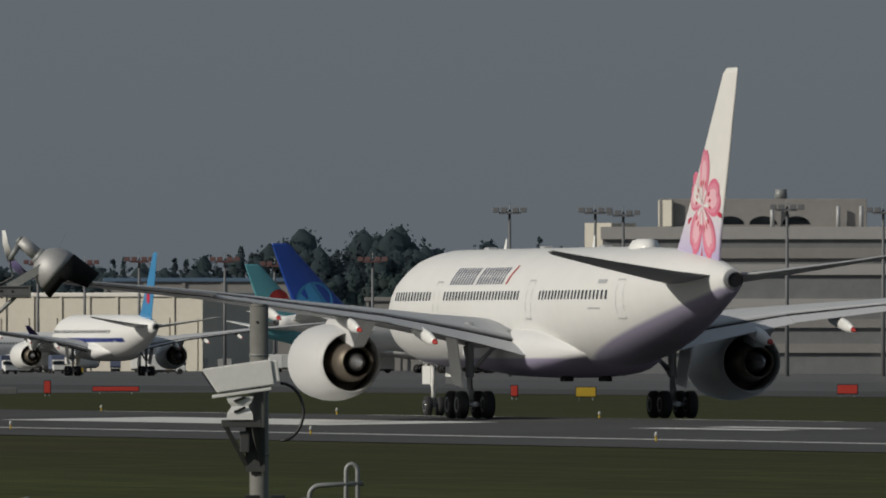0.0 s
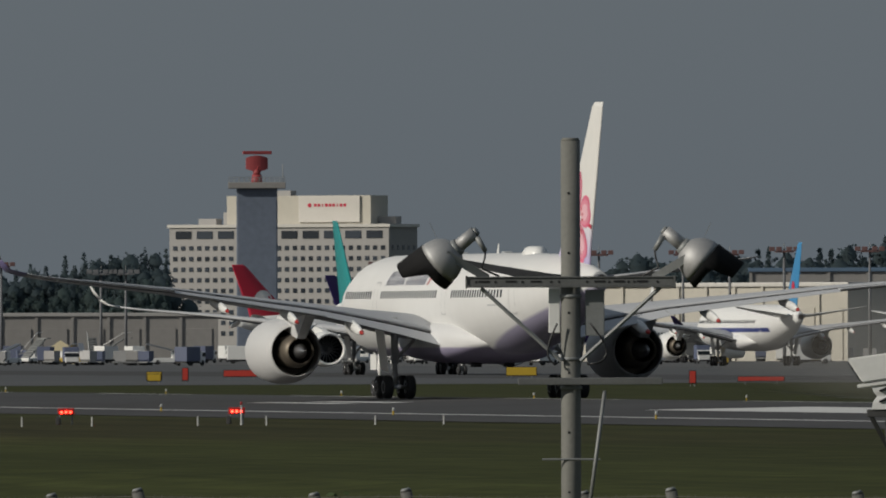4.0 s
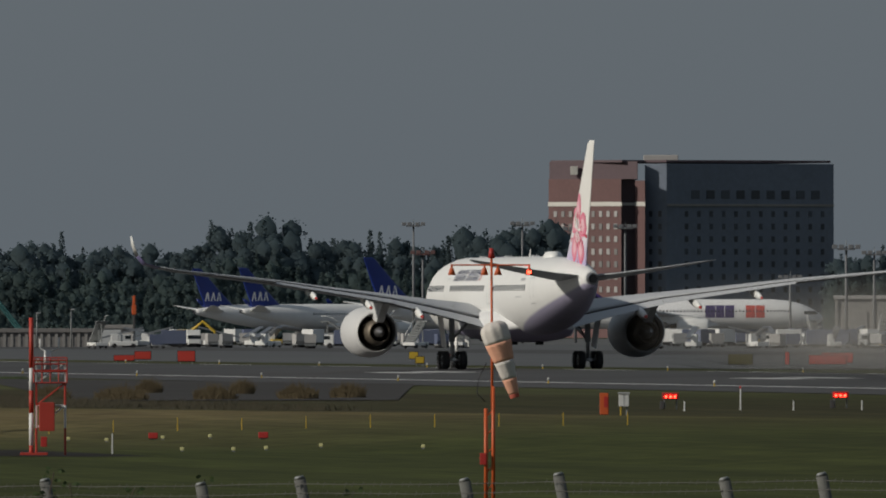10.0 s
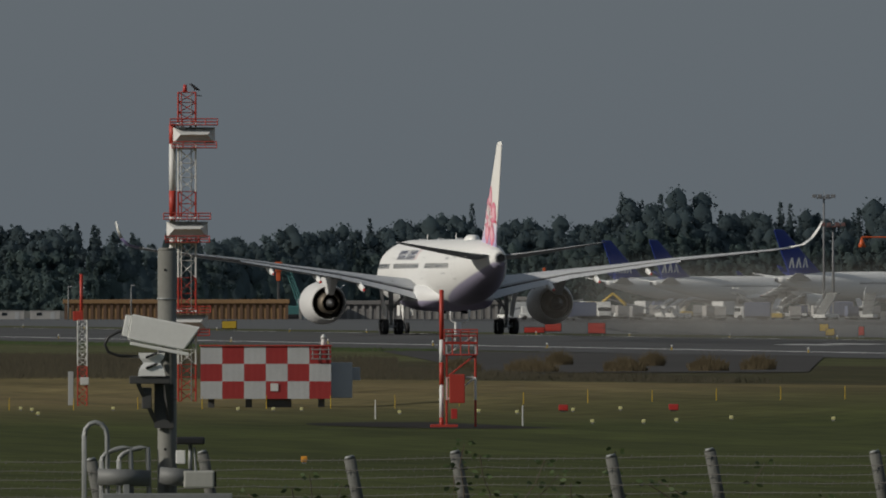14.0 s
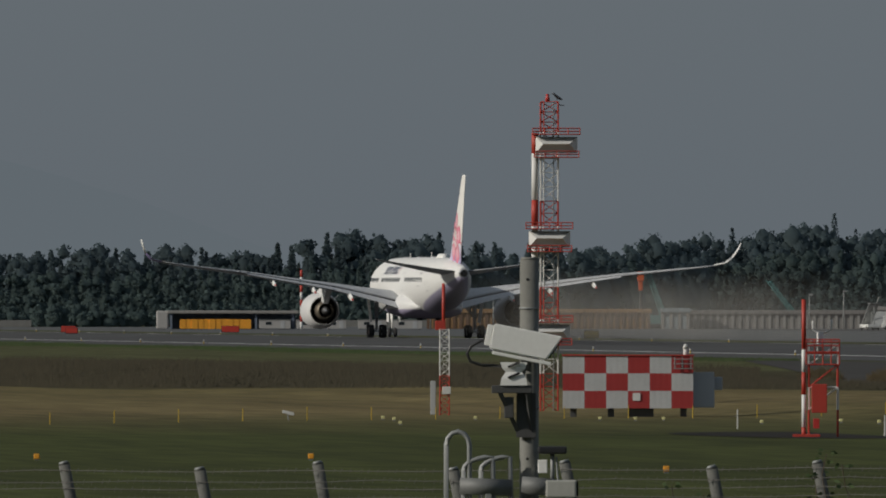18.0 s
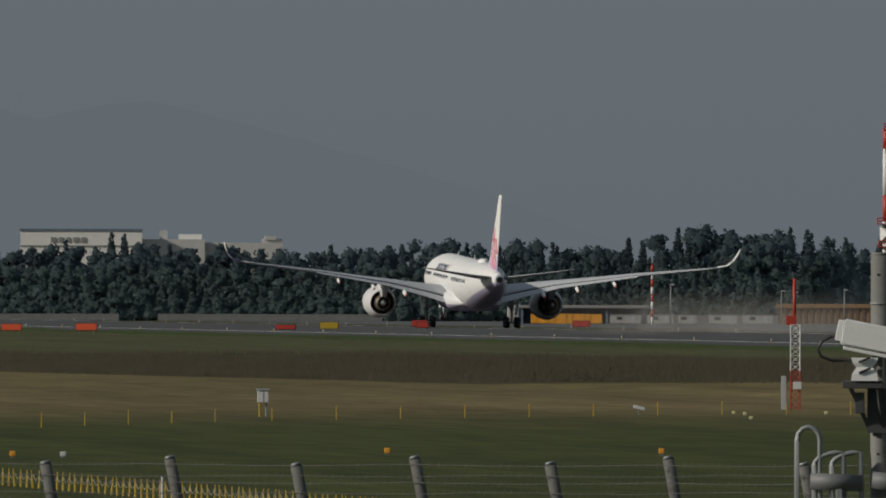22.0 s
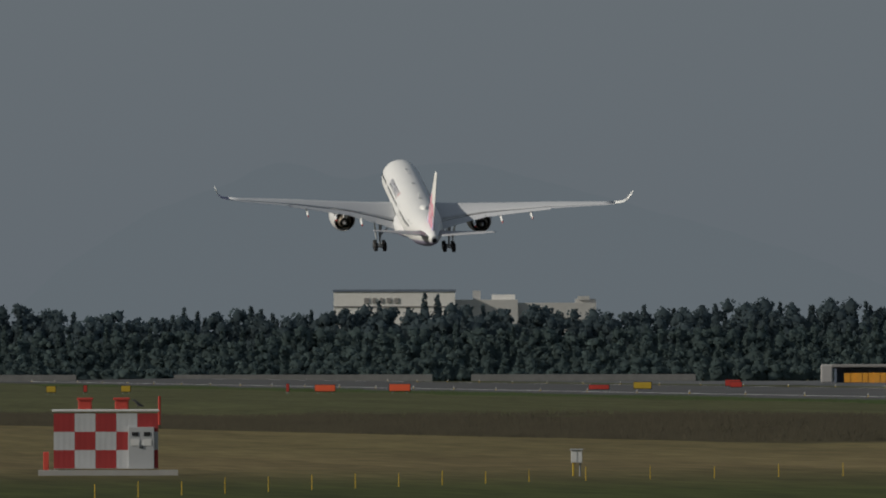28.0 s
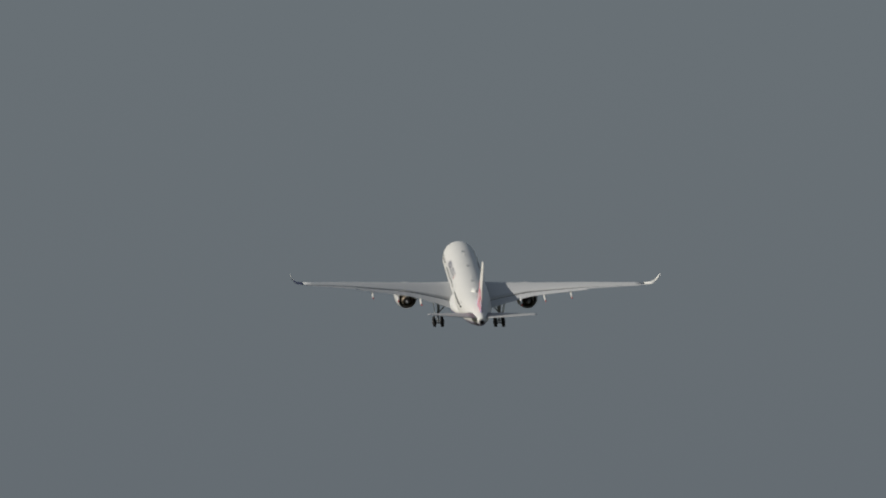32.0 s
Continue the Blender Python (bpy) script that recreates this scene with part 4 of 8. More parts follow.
part("guard_rail", pipe(B(), [(0.52, -0.2, zr - 1.2), (0.52, -0.2, zr + 0.18)] + [(0.64 - 0.12 * math.cos(math.pi / 2 * i / 5), -0.2, zr + 0.2 + 0.11 * math.sin(math.pi / 2 * i / 5)) for i in range(1, 6)] + [(1.08, -0.2, zr + 0.33)], 0.026, 8), GALV, pole_a, "bent galvanised tube rail")


def fixed_cameras(t, z, side=1):
    bm = tube(B(), (-0.72, -0.25, z), (-0.18, -0.25, z - 0.02), 0.085, n=16)
    c = part("tube_camera", bm, ARM_STEEL, t, "grey tubular fixed camera")
    part("camera_foot", box(B(), (-0.42, -0.25, z - 0.13), (0.07, 0.1, 0.18), bevel=0.01), GALV, c)
    bm = tube(B(), (-0.08, -0.25, z + 0.01), (0.28, -0.25, z - 0.02), 0.09, n=16)
    c = part("tube_camera", bm, ARM_STEEL, t, "grey tubular fixed camera")
    part("camera_front", box(B(), (0.33, -0.25, z - 0.03), (0.32, 0.19, 0.18), bevel=0.02), DULL_IVORY, c)
    part("camera_window", box(B(), (0.495, -0.25, z - 0.03), (0.03, 0.16, 0.15)), GLASS_DARK, c)
    bm = B()
    box(bm, (0, -0.25, z - 0.21), (1.35, 0.14, 0.07), bevel=0.01)
    part("cross_beam", bm, GALV, t)
    bm = B()
    tube(bm, (0.24, -0.2, z + 0.02), (0.24, -0.2, z + 0.34), 0.022, n=8)
    tube(bm, (0.30, -0.2, z + 0.02), (0.28, -0.2, z + 0.3), 0.014, n=6)
    f = part("small_floodlight", bm, GALV, t)
    part("floodlight_head", box(B(), (0.24, -0.22, z + 0.37), (0.30, 0.16, 0.08), bevel=0.02), BLACK, f, "black floodlight head")
    part("control_box", box(B(), (0.14, -0.17, z + 0.2), (0.1, 0.08, 0.14), bevel=0.01), WHITE_HOUSING, t)


fixed_cameras(pole_c, 1.72 - PLAIN)
fixed_cameras(pole_a, 1.50 - PLAIN)
for x in (-0.07, 0.19):
    p = part("small_floodlight", tube(B(), (x, -0.2, 1.75 - PLAIN), (x, -0.2, 2.0 - PLAIN), 0.02, n=8), GALV, pole_a)
    part("floodlight_head", box(B(), (x, -0.2, 2.03 - PLAIN), (0.16, 0.14, 0.08), bevel=0.015), BLACK, p)

SILVER = material("brushed_aluminium", (0.40, 0.40, 0.40), 0.6, 0.55, 0.12, 0.2)


def lamp_pole():
    """A post with a steel crossarm and two domed floodlights with black hoods."""
    t = thing("floodlight_pole", face(13.109, 185, PLAIN), "grey post with crossarm and two domed aluminium floodlights", "lamp pole")
    g = -PLAIN
    steel_post(t, 5.675 + g, 0.103)
    bm = B()
    for y in (-0.15, 0.13):
        box(bm, (0.0, y, 4.18 + g), (2.14, 0.03, 0.085), bevel=0.006)
        for z in (4.13, 4.23):
            box(bm, (0.0, y, z + g), (2.14, 0.06, 0.014), bevel=0.003)
    arm = part("crossarm", bm, ARM_STEEL, t, "slotted galvanised crossarm")
    for x in (-0.9, -0.62, -0.36, 0.3, 0.5, 0.74):
        part("slot", box(B(), (x, -0.168, 4.185 + g), (0.11, 0.006, 0.02)), DARK, arm)
    for x in (-0.98, -0.78, -0.5, -0.2, -0.12, 0.17, 0.4, 0.6, 0.66, 0.72, 0.9):
        part("bolt_hole", tube(B(), (x, -0.169, 4.18 + g), (x, -0.16, 4.18 + g), 0.014, n=8), DARK, arm)
    for s in (-1, 1):
        part("end_plate", box(B(), (s * 1.08, -0.01, 4.18 + g), (0.02, 0.34, 0.13), bevel=0.004), ARM_STEEL, arm)
        part("brace", tube(B(), (s * 0.93, -0.12, 4.12 + g), (s * 0.1, -0.12, 3.36 + g), 0.024, n=6), GALV, t)
    part("junction_box", box(B(), (-0.17, 0.05, 3.88 + g), (0.12, 0.16, 0.46), bevel=0.01), WHITE_HOUSING, t)
    part("junction_box", box(B(), (0.25, 0.05, 3.86 + g), (0.2, 0.18, 0.48), bevel=0.01), GALV, t)
    bm = B()
    box(bm, (0.2, -0.13, 3.15 + g), (1.5, 0.1, 0.075), bevel=0.01)
    part("lower_beam", bm, ARM_STEEL, t)
    for z in (4.05, 3.4, 3.1):
        part("steel_band", tube(B(), (0, 0, z + g), (0, 0, z - 0.035 + g), 0.115, n=20), GALV, t)
    for x0, w in ((-0.14, -0.10), (0.2, 0.17)):
        bm = B()
        pipe(bm, [(x0 + w * math.sin(math.pi * i / 10), -0.15, 3.75 + g - 0.42 * math.sin(math.pi * i / 20)) for i in range(11)], 0.011, 6)
        part("cable", bm, BLACK, t)
    part("stay_rod", tube(B(), (0.35, -0.1, 3.05 + g), (0.17, -0.1, 1.7 + g), 0.02, n=8), GALV, t)
    part("step_bar", tube(B(), (-0.3, -0.1, 2.34 + g), (0.3, -0.1, 2.34 + g), 0.012, n=6), GALV, t)
    for s in (-1, 1):
        c = Vector((s * 1.38, -0.05, 4.375 + g))
        # the dome opens outwards and down
        q = Vector((s * 0.75, 0.22 * (s < 0), -0.62)).normalized().to_track_quat("Z", "Y").to_matrix().to_4x4()
        m = Matrix.Translation(c) @ q
        bm = B()
        n = 24
        rings = []
        for i in range(9):
            a = math.pi / 2 * i / 8
            rings.append([m @ Vector((max(0.01, 0.245 * math.sin(a)) * math.cos(6.2832 * k / n), max(0.01, 0.245 * math.sin(a)) * math.sin(6.2832 * k / n), -0.28 * math.cos(a))) for k in range(n)])
        loft(bm, rings)
        lamp = part("floodlight_dome", bm, SILVER, t, "brushed aluminium floodlight dome")
        bm = B()
        ring0 = [m @ Vector((0.25 * math.cos(6.2832 * k / n), 0.25 * math.sin(6.2832 * k / n), 0.0)) for k in range(n)]
        up = (m.to_3x3().inverted() @ Vector((s * 0.35, 0, 1))).normalized()
        ring1 = []
        for k in range(n):
            d = Vector((math.cos(6.2832 * k / n), math.sin(6.2832 * k / n), 0))
            f = min(1.0, max(0.0, (d.dot(Vector((up.x, up.y, 0)).normalized()) + 0.05) / 0.3))
            ext = 0.10 + 0.23 * f * f * (3 - 2 * f)
            ring1.append(m @ (d * 0.265 + Vector((0, 0, ext))))
        loft(bm, [ring0, ring1, [c + (v - c) * 0.97 for v in ring1], [c + (v - c) * 0.97 for v in ring0]], cap=False)
        part("hood", bm, VISOR, lamp, "black visor")
        part("lens", tube(B(), m @ Vector((0, 0, 0.01)), m @ Vector((0, 0, 0.02)), 0.235, n=24), GLASS_DARK, lamp)
        axis = m.to_3x3() @ Vector((0, 0, 1))
        back = m @ Vector((0, 0, -0.25))
        out = back - axis * 0.27
        part("ballast", tube(B(), back, out, 0.072, 0.066, 18), SILVER, lamp)
        part("ballast_cap", tube(B(), out, out - axis * 0.03, 0.05, 0.04, 14), GALV, lamp)
        part("mounting_ring", tube(B(), back + axis * 0.02, back - axis * 0.05, 0.10, 0.085, 18), GALV, lamp)
        plug = out + axis * 0.03 + Vector((-s * 0.04, -0.02, -0.03))
        end = plug + Vector((-s * 0.09, 0, -0.15))
        part("cable_plug", tube(B(), plug, end, 0.034, 0.026, 10), GALV, lamp)
        for y in (-0.16, 0.16):
            a, b = c - axis * 0.16 + Vector((0, y, -0.02)), Vector((s * 0.86, y * 0.7, 4.22 + g))
            d = (b - a).normalized()
            wide = Vector((d.z, 0, -d.x)) * 0.042
            thin = Vector((0, 0.012, 0))
            part("yoke", loft(B(), [[p + wide + thin, p - wide + thin, p - wide - thin, p + wide - thin] for p in (a - d * 0.04, b)], smooth=False), GALV, lamp)
        bm = B()
        pipe(bm, [end, end + Vector((s * 0.01, 0, -0.08)), end + Vector((s * 0.04, 0, -0.18)), (s * 0.74, -0.1, 4.24 + g)], 0.011, 6)
        part("cable", bm, BLACK, lamp)
        part("bird_wire", tube(B(), c + Vector((0, 0, 0.25)), c + Vector((s * 0.08, 0, 0.42)), 0.003, n=3), GALV, lamp)
    return t


lamp_pole()


# ---- the airfield: masts, shelters, lights, signs ----
def lattice(parent, x0, x1, z0, z1, depth, mat, bays, r=0.03, name="lattice_section"):
    """One painted section of a square lattice mast."""
    bm = B()
    for x in (x0, x1):
        for y in (0, depth):
            tube(bm, (x, y, z0), (x, y, z1), r, n=6)
    h = (z1 - z0) / bays
    for k in range(bays):
        a, b = z0 + k * h, z0 + (k + 1) * h
        for y in (0, depth):
            tube(bm, (x0, y, a), (x1, y, b), r * 0.45, n=4)
            tube(bm, (x1, y, a), (x0, y, b), r * 0.45, n=4)
            tube(bm, (x0, y, b), (x1, y, b), r * 0.45, n=4)
        for x in (x0, x1):
            tube(bm, (x, 0, a), (x, depth, b), r * 0.6, n=4)
    return part(name, bm, mat, parent)


def railing(parent, x0, x1, z, mat, y0=-0.7, y1=0.2, h=0.35):
    deck = part("platform", box(B(), ((x0 + x1) / 2, (y0 + y1) / 2, z), (x1 - x0, y1 - y0, 0.05)), GALV, parent, "grating platform with red rails")
    for zz in (z, z + h * 0.5, z + h):
        for y in (y0, y1):
            part("rail", tube(B(), (x0, y, zz), (x1, y, zz), 0.025, n=4), mat, deck)
        for x in (x0, x1):
            part("rail", tube(B(), (x, y0, zz), (x, y1, zz), 0.025, n=4), mat, deck)
    for x in np.linspace(x0, x1, 5):
        part("rail_post", tube(B(), (x, y0, z), (x, y0, z + h), 0.025, n=4), mat, deck)
    return deck


ANT_WHITE = paint("antenna_white", (0.62, 0.62, 0.61), 0.5, 0.1, 0.8)
MAST_RED = paint("mast_red", (0.40, 0.04, 0.025), 0.55, 0.15, 0.5)
MAST_WHITE = paint("mast_white", (0.66, 0.66, 0.65), 0.55, 0.12, 0.5)


def ridge_antenna(parent, x0, x1, z):
    """A faceted trough reflector: two long sloping faces on a ridge, with pointed ends."""
    bm = B()
    back = [bm.verts.new(v) for v in ((x0, -0.45, z + 0.18), (x1, -0.45, z + 0.18), (x1, -0.45, z + 0.98), (x0, -0.45, z + 0.98))]
    lo, hi = bm.verts.new((x0 + 0.38, -1.2, z + 0.62)), bm.verts.new((x1 - 0.38, -1.2, z + 0.62))
    bm.faces.new(back)
    bm.faces.new((back[1], back[0], lo, hi))
    bm.faces.new((back[3], back[2], hi, lo))
    bm.faces.new((back[0], back[3], lo))
    bm.faces.new((back[2], back[1], hi))
    bmesh.ops.recalc_face_normals(bm, faces=bm.faces)
    return part("antenna_box", bm, ANT_WHITE, parent, "white faceted antenna reflector")


def glide_mast():
    t = thing("glide_path_mast", face(7.525, 880, PLAIN), "red and white lattice antenna mast with three railed antenna platforms", "antenna mast")
    secs = ((0.0, 1.87, MAST_RED, 3), (1.87, 3.3, MAST_WHITE, 2), (3.3, 4.6, MAST_WHITE, 2), (4.6, 6.15, MAST_RED, 2), (6.15, 7.85, MAST_WHITE, 2), (7.85, 9.2, MAST_WHITE, 2), (9.2, 10.4, MAST_RED, 2), (10.4, 12.5, MAST_WHITE, 3), (12.5, 13.8, MAST_WHITE, 2), (13.8, 15.3, MAST_RED, 3))
    for z0, z1, mat, n in secs:
        lattice(t, -0.44, 0.42, z0, z1, 0.9, mat, n, 0.045)
        part("ladder_rail", tube(B(), (-0.28, -0.05, z0), (-0.28, -0.05, z1), 0.03, n=5), mat, t)
        part("feed_cable", tube(B(), (0.2, -0.05, z0), (0.2, -0.05, z1), 0.025, n=5), GALV, t)
    for z0, z1, mat in ((0.3, 2.2, MAST_RED), (2.2, 6.2, MAST_WHITE), (6.2, 9.2, MAST_WHITE), (9.2, 10.45, MAST_RED), (10.45, 12.75, MAST_WHITE), (12.75, 13.75, MAST_RED)):
        part("cable_duct", tube(B(), (-0.72, 0.1, z0), (-0.72, 0.1, z1), 0.17, n=14), mat, t)
    for z, x0, x1 in ((3.35, -1.05, 1.1), (7.95, -1.08, 1.1), (12.6, -0.75, 1.45)):
        railing(t, x0, x1, z - 0.05, MAST_RED, -1.1, 0.1, 0.30)
        railing(t, x0 - 0.08, x1 + 0.05, z + 1.08, MAST_RED, -1.1, 0.1, 0.3)
        ridge_antenna(t, x0 + 0.06, x1 - 0.08, z - 0.02)
    part("obstruction_light", tube(B(), (-0.1, 0.4, 15.3), (-0.1, 0.4, 15.68), 0.12, 0.08, 12), RED, t, "red obstruction light")
    part("lamp_arm", tube(B(), (0.42, 0.2, 15.15), (0.72, 0.2, 15.12), 0.025, n=5), DARK, t)
    return t


glide_mast()


def crow(m, label="black crow perched"):
    t = thing("crow", m, label, "bird")
    bm = B()
    loft(bm, [[(x, r * math.cos(6.2832 * i / 8), z + r * math.sin(6.2832 * i / 8)) for i in range(8)] for x, z, r in ((-0.28, 0.10, 0.02), (-0.15, 0.16, 0.07), (0.0, 0.24, 0.10), (0.1, 0.34, 0.07), (0.15, 0.38, 0.06), (0.2, 0.40, 0.03), (0.27, 0.39, 0.01))])
    part("body", bm, BLACK, t)
    for y in (-0.03, 0.03):
        part("leg", tube(B(), (0.0, y, 0.0), (0.0, y, 0.18), 0.012, n=4), BLACK, t)


gm = face(7.525, 880, PLAIN)
crow(gm @ pose(0.36, 0.42, 15.3, 0, 0, 180), "black crow perched on the mast top")


SHELTER_WHITE = paint("shelter_white", (0.46, 0.47, 0.48), 0.6, 0.14, 0.4)
SHELTER_RED = paint("shelter_red", (0.32, 0.03, 0.03), 0.55, 0.14, 0.4)


def checker(parent, w, h, d, cols, rows, inset, base):
    """A shelter's front of red and white corrugated panels."""
    cw, ch = w / cols, h / rows
    for i in range(cols):
        for j in range(rows):
            red = (i + j) % 2 == inset
            bm = B()
            x0, z0 = -w / 2 + i * cw, base + j * ch
            n = 7
            ring_a, ring_b = [], []
            for k in range(n + 1):
                x = x0 + cw * k / n
                y = -d / 2 - (0.003 if k % 2 else 0.0)
                ring_a.append((x, y, z0))
                ring_b.append((x, y, z0 + ch))
            for k in range(n):
                vs = [bm.verts.new(p) for p in (ring_a[k], ring_a[k + 1], ring_b[k + 1], ring_b[k])]
                bm.faces.new(vs)
            part("wall_panel", bm, SHELTER_RED if red else SHELTER_WHITE, parent)


ANNEX = paint("blue_grey_sheet", (0.36, 0.40, 0.46), 0.6)


def glide_shelter():
    t = thing("equipment_shelter", face(7.777, 835, PLAIN), "corrugated shelter painted in red and white checks", "shelter", "checked shelters on the field")
    w, h, d, lift = 6.1, 2.45, 2.3, 0.44
    part("shelter_body", box(B(), (0, 0.02, lift + h / 2), (w - 0.04, d - 0.04, h - 0.02), bevel=0.02), MAST_WHITE, t)
    checker(t, w, h, d, 6, 3, 1, lift)
    part("roof", box(B(), (0, 0, lift + 0.03 + h), (w + 0.1, d + 0.12, 0.06), bevel=0.02), MAST_RED, t, "red roof edge")
    for x, ww in ((-2.55, 0.3), (-0.8, 0.3), (0.6, 1.2), (2.6, 0.3)):
        part("foundation_block", box(B(), (x, -0.6, lift / 2), (ww, 0.5, lift), bevel=0.02), DULL_STEEL, t)
    a = part("side_annex", box(B(), (w / 2 + 0.5, 0.4, 1.3), (1.0, 1.8, 1.65), bevel=0.03), ANNEX, t, "grey sheet-metal annex")
    part("annex_duct", box(B(), (w / 2 + 1.15, 0.4, 1.6), (0.45, 0.9, 0.6), bevel=0.03), ANNEX, a)
    for x in (2.2, 2.55, 2.95):
        part("cage_post", tube(B(), (x, -d / 2 - 0.12, 2.3), (x, -d / 2 - 0.12, 2.85), 0.03, n=5), GALV, t)
    for z in (2.3, 2.52, 2.74):
        part("cage_rail", tube(B(), (2.1, -d / 2 - 0.15, z), (3.05, -d / 2 - 0.15, z), 0.025, n=5), GALV, t)
    bm = B()
    tube(bm, (2.7, -0.9, 2.85), (2.7, -0.9, 3.25), 0.12, 0.11, 10)
    tube(bm, (2.7, -0.9, 3.25), (2.7, -0.9, 3.45), 0.16, 0.06, 10)
    part("roof_vent", bm, ANT_WHITE, t)
    part("hatch", box(B(), (0.4, -d / 2 - 0.03, 0.98), (0.36, 0.02, 0.36)), ANT_WHITE, t)


glide_shelter()


def far_shelter():
    t = thing("equipment_shelter", face(3.966, 812, PLAIN), "checked red and white shelter with grey service door and roof vents", "shelter", "checked shelters on the field")
    w, h, d = 4.75, 2.5, 2.4
    part("plinth", box(B(), (0.1, -0.3, 0.12), (w + 1.6, d + 1.0, 0.24)), CONCRETE, t)
    part("shelter_body", box(B(), (0, 0.02, 0.3 + h / 2), (w - 0.04, d - 0.04, h), bevel=0.03), MAST_WHITE, t)
    checker(t, w, h, d, 5, 3, 0, 0.32)
    part("roof", box(B(), (0, 0, 0.45 + h), (w + 0.12, d + 0.12, 0.1), bevel=0.03), MAST_WHITE, t)
    for x in (-0.95, 0.72):
        v = part("roof_vent", box(B(), (x, 0, 0.72 + h), (0.62, 0.62, 0.5), bevel=0.05), MAST_RED, t, "red roof ventilator")
        part("vent_cap", box(B(), (x, 0, 0.98 + h), (0.76, 0.76, 0.12), bevel=0.05), MAST_RED, v)
    c = part("service_cabinet", box(B(), (1.6, -d / 2 - 0.12, 0.3 + 0.95), (1.18, 0.3, 1.9), bevel=0.02), GREY_PAINT, t, "grey double-door service cabinet")
    for x in (1.33, 1.87):
        part("louvre", box(B(), (x, -d / 2 - 0.28, 1.88), (0.3, 0.02, 0.18)), DARK, c)
        part("door_panel", box(B(), (x, -d / 2 - 0.28, 1.5), (0.4, 0.02, 0.3), bevel=0.01), ANT_WHITE, c)
        part("handle", box(B(), (1.6 + (x - 1.6) * 0.2, -d / 2 - 0.29, 1.3), (0.04, 0.03, 0.14)), DARK, c)
    part("corner_rail", tube(B(), (w / 2 + 0.06, -d / 2, 2.3), (w / 2 + 0.06, -d / 2, 3.6), 0.06, n=6), MAST_RED, t)
    part("side_tank", box(B(), (-w / 2 - 0.35, 0, 0.65), (0.26, 0.5, 0.85), bevel=0.05), MAST_RED, t)


far_shelter()
fm = face(3.966, 812, PLAIN)
crow(fm @ pose(1.45, -0.4, 3.02, 0, 0, 180), "black crow perched on the shelter roof")


def weather_mast():
    t = thing("weather_mast", face(8.342, 712, PLAIN), "red and white weather mast with railed instrument stand", "weather mast")
    for z0, z1, mat in ((0, 0.4, MAST_RED), (0.4, 1.7, MAST_WHITE), (1.7, 2.6, MAST_RED), (2.6, 3.5, MAST_WHITE), (3.5, 5.5, MAST_RED)):
        part("mast_section", tube(B(), (0, 0, z0), (0, 0, z1), 0.09, n=10), mat, t)
    part("base_plate", box(B(), (0.1, 0, 0.06), (1.1, 0.9, 0.12), bevel=0.02), MAST_RED, t)
    for z0, z1, mat in ((1.1, 2.0, MAST_WHITE), (2.0, 2.9, MAST_RED), (2.9, 3.7, MAST_WHITE)):
        for x in (0.2, 1.35):
            for y in (0, 1.0):
                part("stand_post", tube(B(), (x, y, z0), (x, y, z1), 0.045, n=6), mat, t)
        for y in (0, 1.0):
            part("stand_brace", tube(B(), (0.2, y, z0), (1.35, y, z1), 0.03, n=5), mat, t)
            part("stand_rail", tube(B(), (0.2, y, z1), (1.35, y, z1), 0.03, n=5), mat, t)
    railing(t, 0.1, 1.42, 2.9, MAST_RED, -0.1, 1.1, 0.9)
    railing(t, 0.1, 1.42, 3.4, MAST_RED, -0.1, 1.1, 0.5)
    for x, h in ((0.35, 0.35), (1.1, 0.4)):
        bm = pipe(B(), [(0.7, 0.4, 4.15), (x + (0.7 - x) * 0.4, 0.4, 4.2), (x, 0.4, 4.3), (x, 0.4, 4.3 + h)], 0.035, 6)
        part("sensor_arm", bm, ANT_WHITE, t)
    part("sensor_body", tube(B(), (0.65, 0.4, 3.4), (0.65, 0.4, 4.2), 0.14, n=12), ANT_WHITE, t, "white cylindrical sensor")
    part("instrument_box", box(B(), (0.62, -0.1, 1.55), (0.62, 0.5, 1.15), bevel=0.03), MAST_RED, t, "red instrument cabinet")
    part("leg_box", box(B(), (0.5, 0, 0.55), (0.25, 0.2, 0.4), bevel=0.02), RED, t)
    for x in (0.2, 1.35):
        part("stand_leg", tube(B(), (x, 0.5, 0), (x, 0.5, 1.1), 0.045, n=6), MAST_RED, t)


weather_mast()
bm = B()
soil = bear(8.36, 722)
rim = []
for i in range(40):
    a = 6.2832 * i / 40
    k = 1 + 0.18 * noise.noise(Vector((math.cos(a) * 1.7, math.sin(a) * 1.7, 4.0)))
    rim.append(bm.verts.new((soil.x + 5.2 * k * math.cos(a), soil.y + 20 * k * math.sin(a), PLAIN + 0.02)))
bm.faces.new(rim)
tagged(part("bare_soil", bm, material("dark_bare_soil", (0.028, 0.025, 0.022), 0.95, 0, 0.3, 1.5, spec=0.1)), "dark bare soil round the weather mast", "soil", kind="structure")


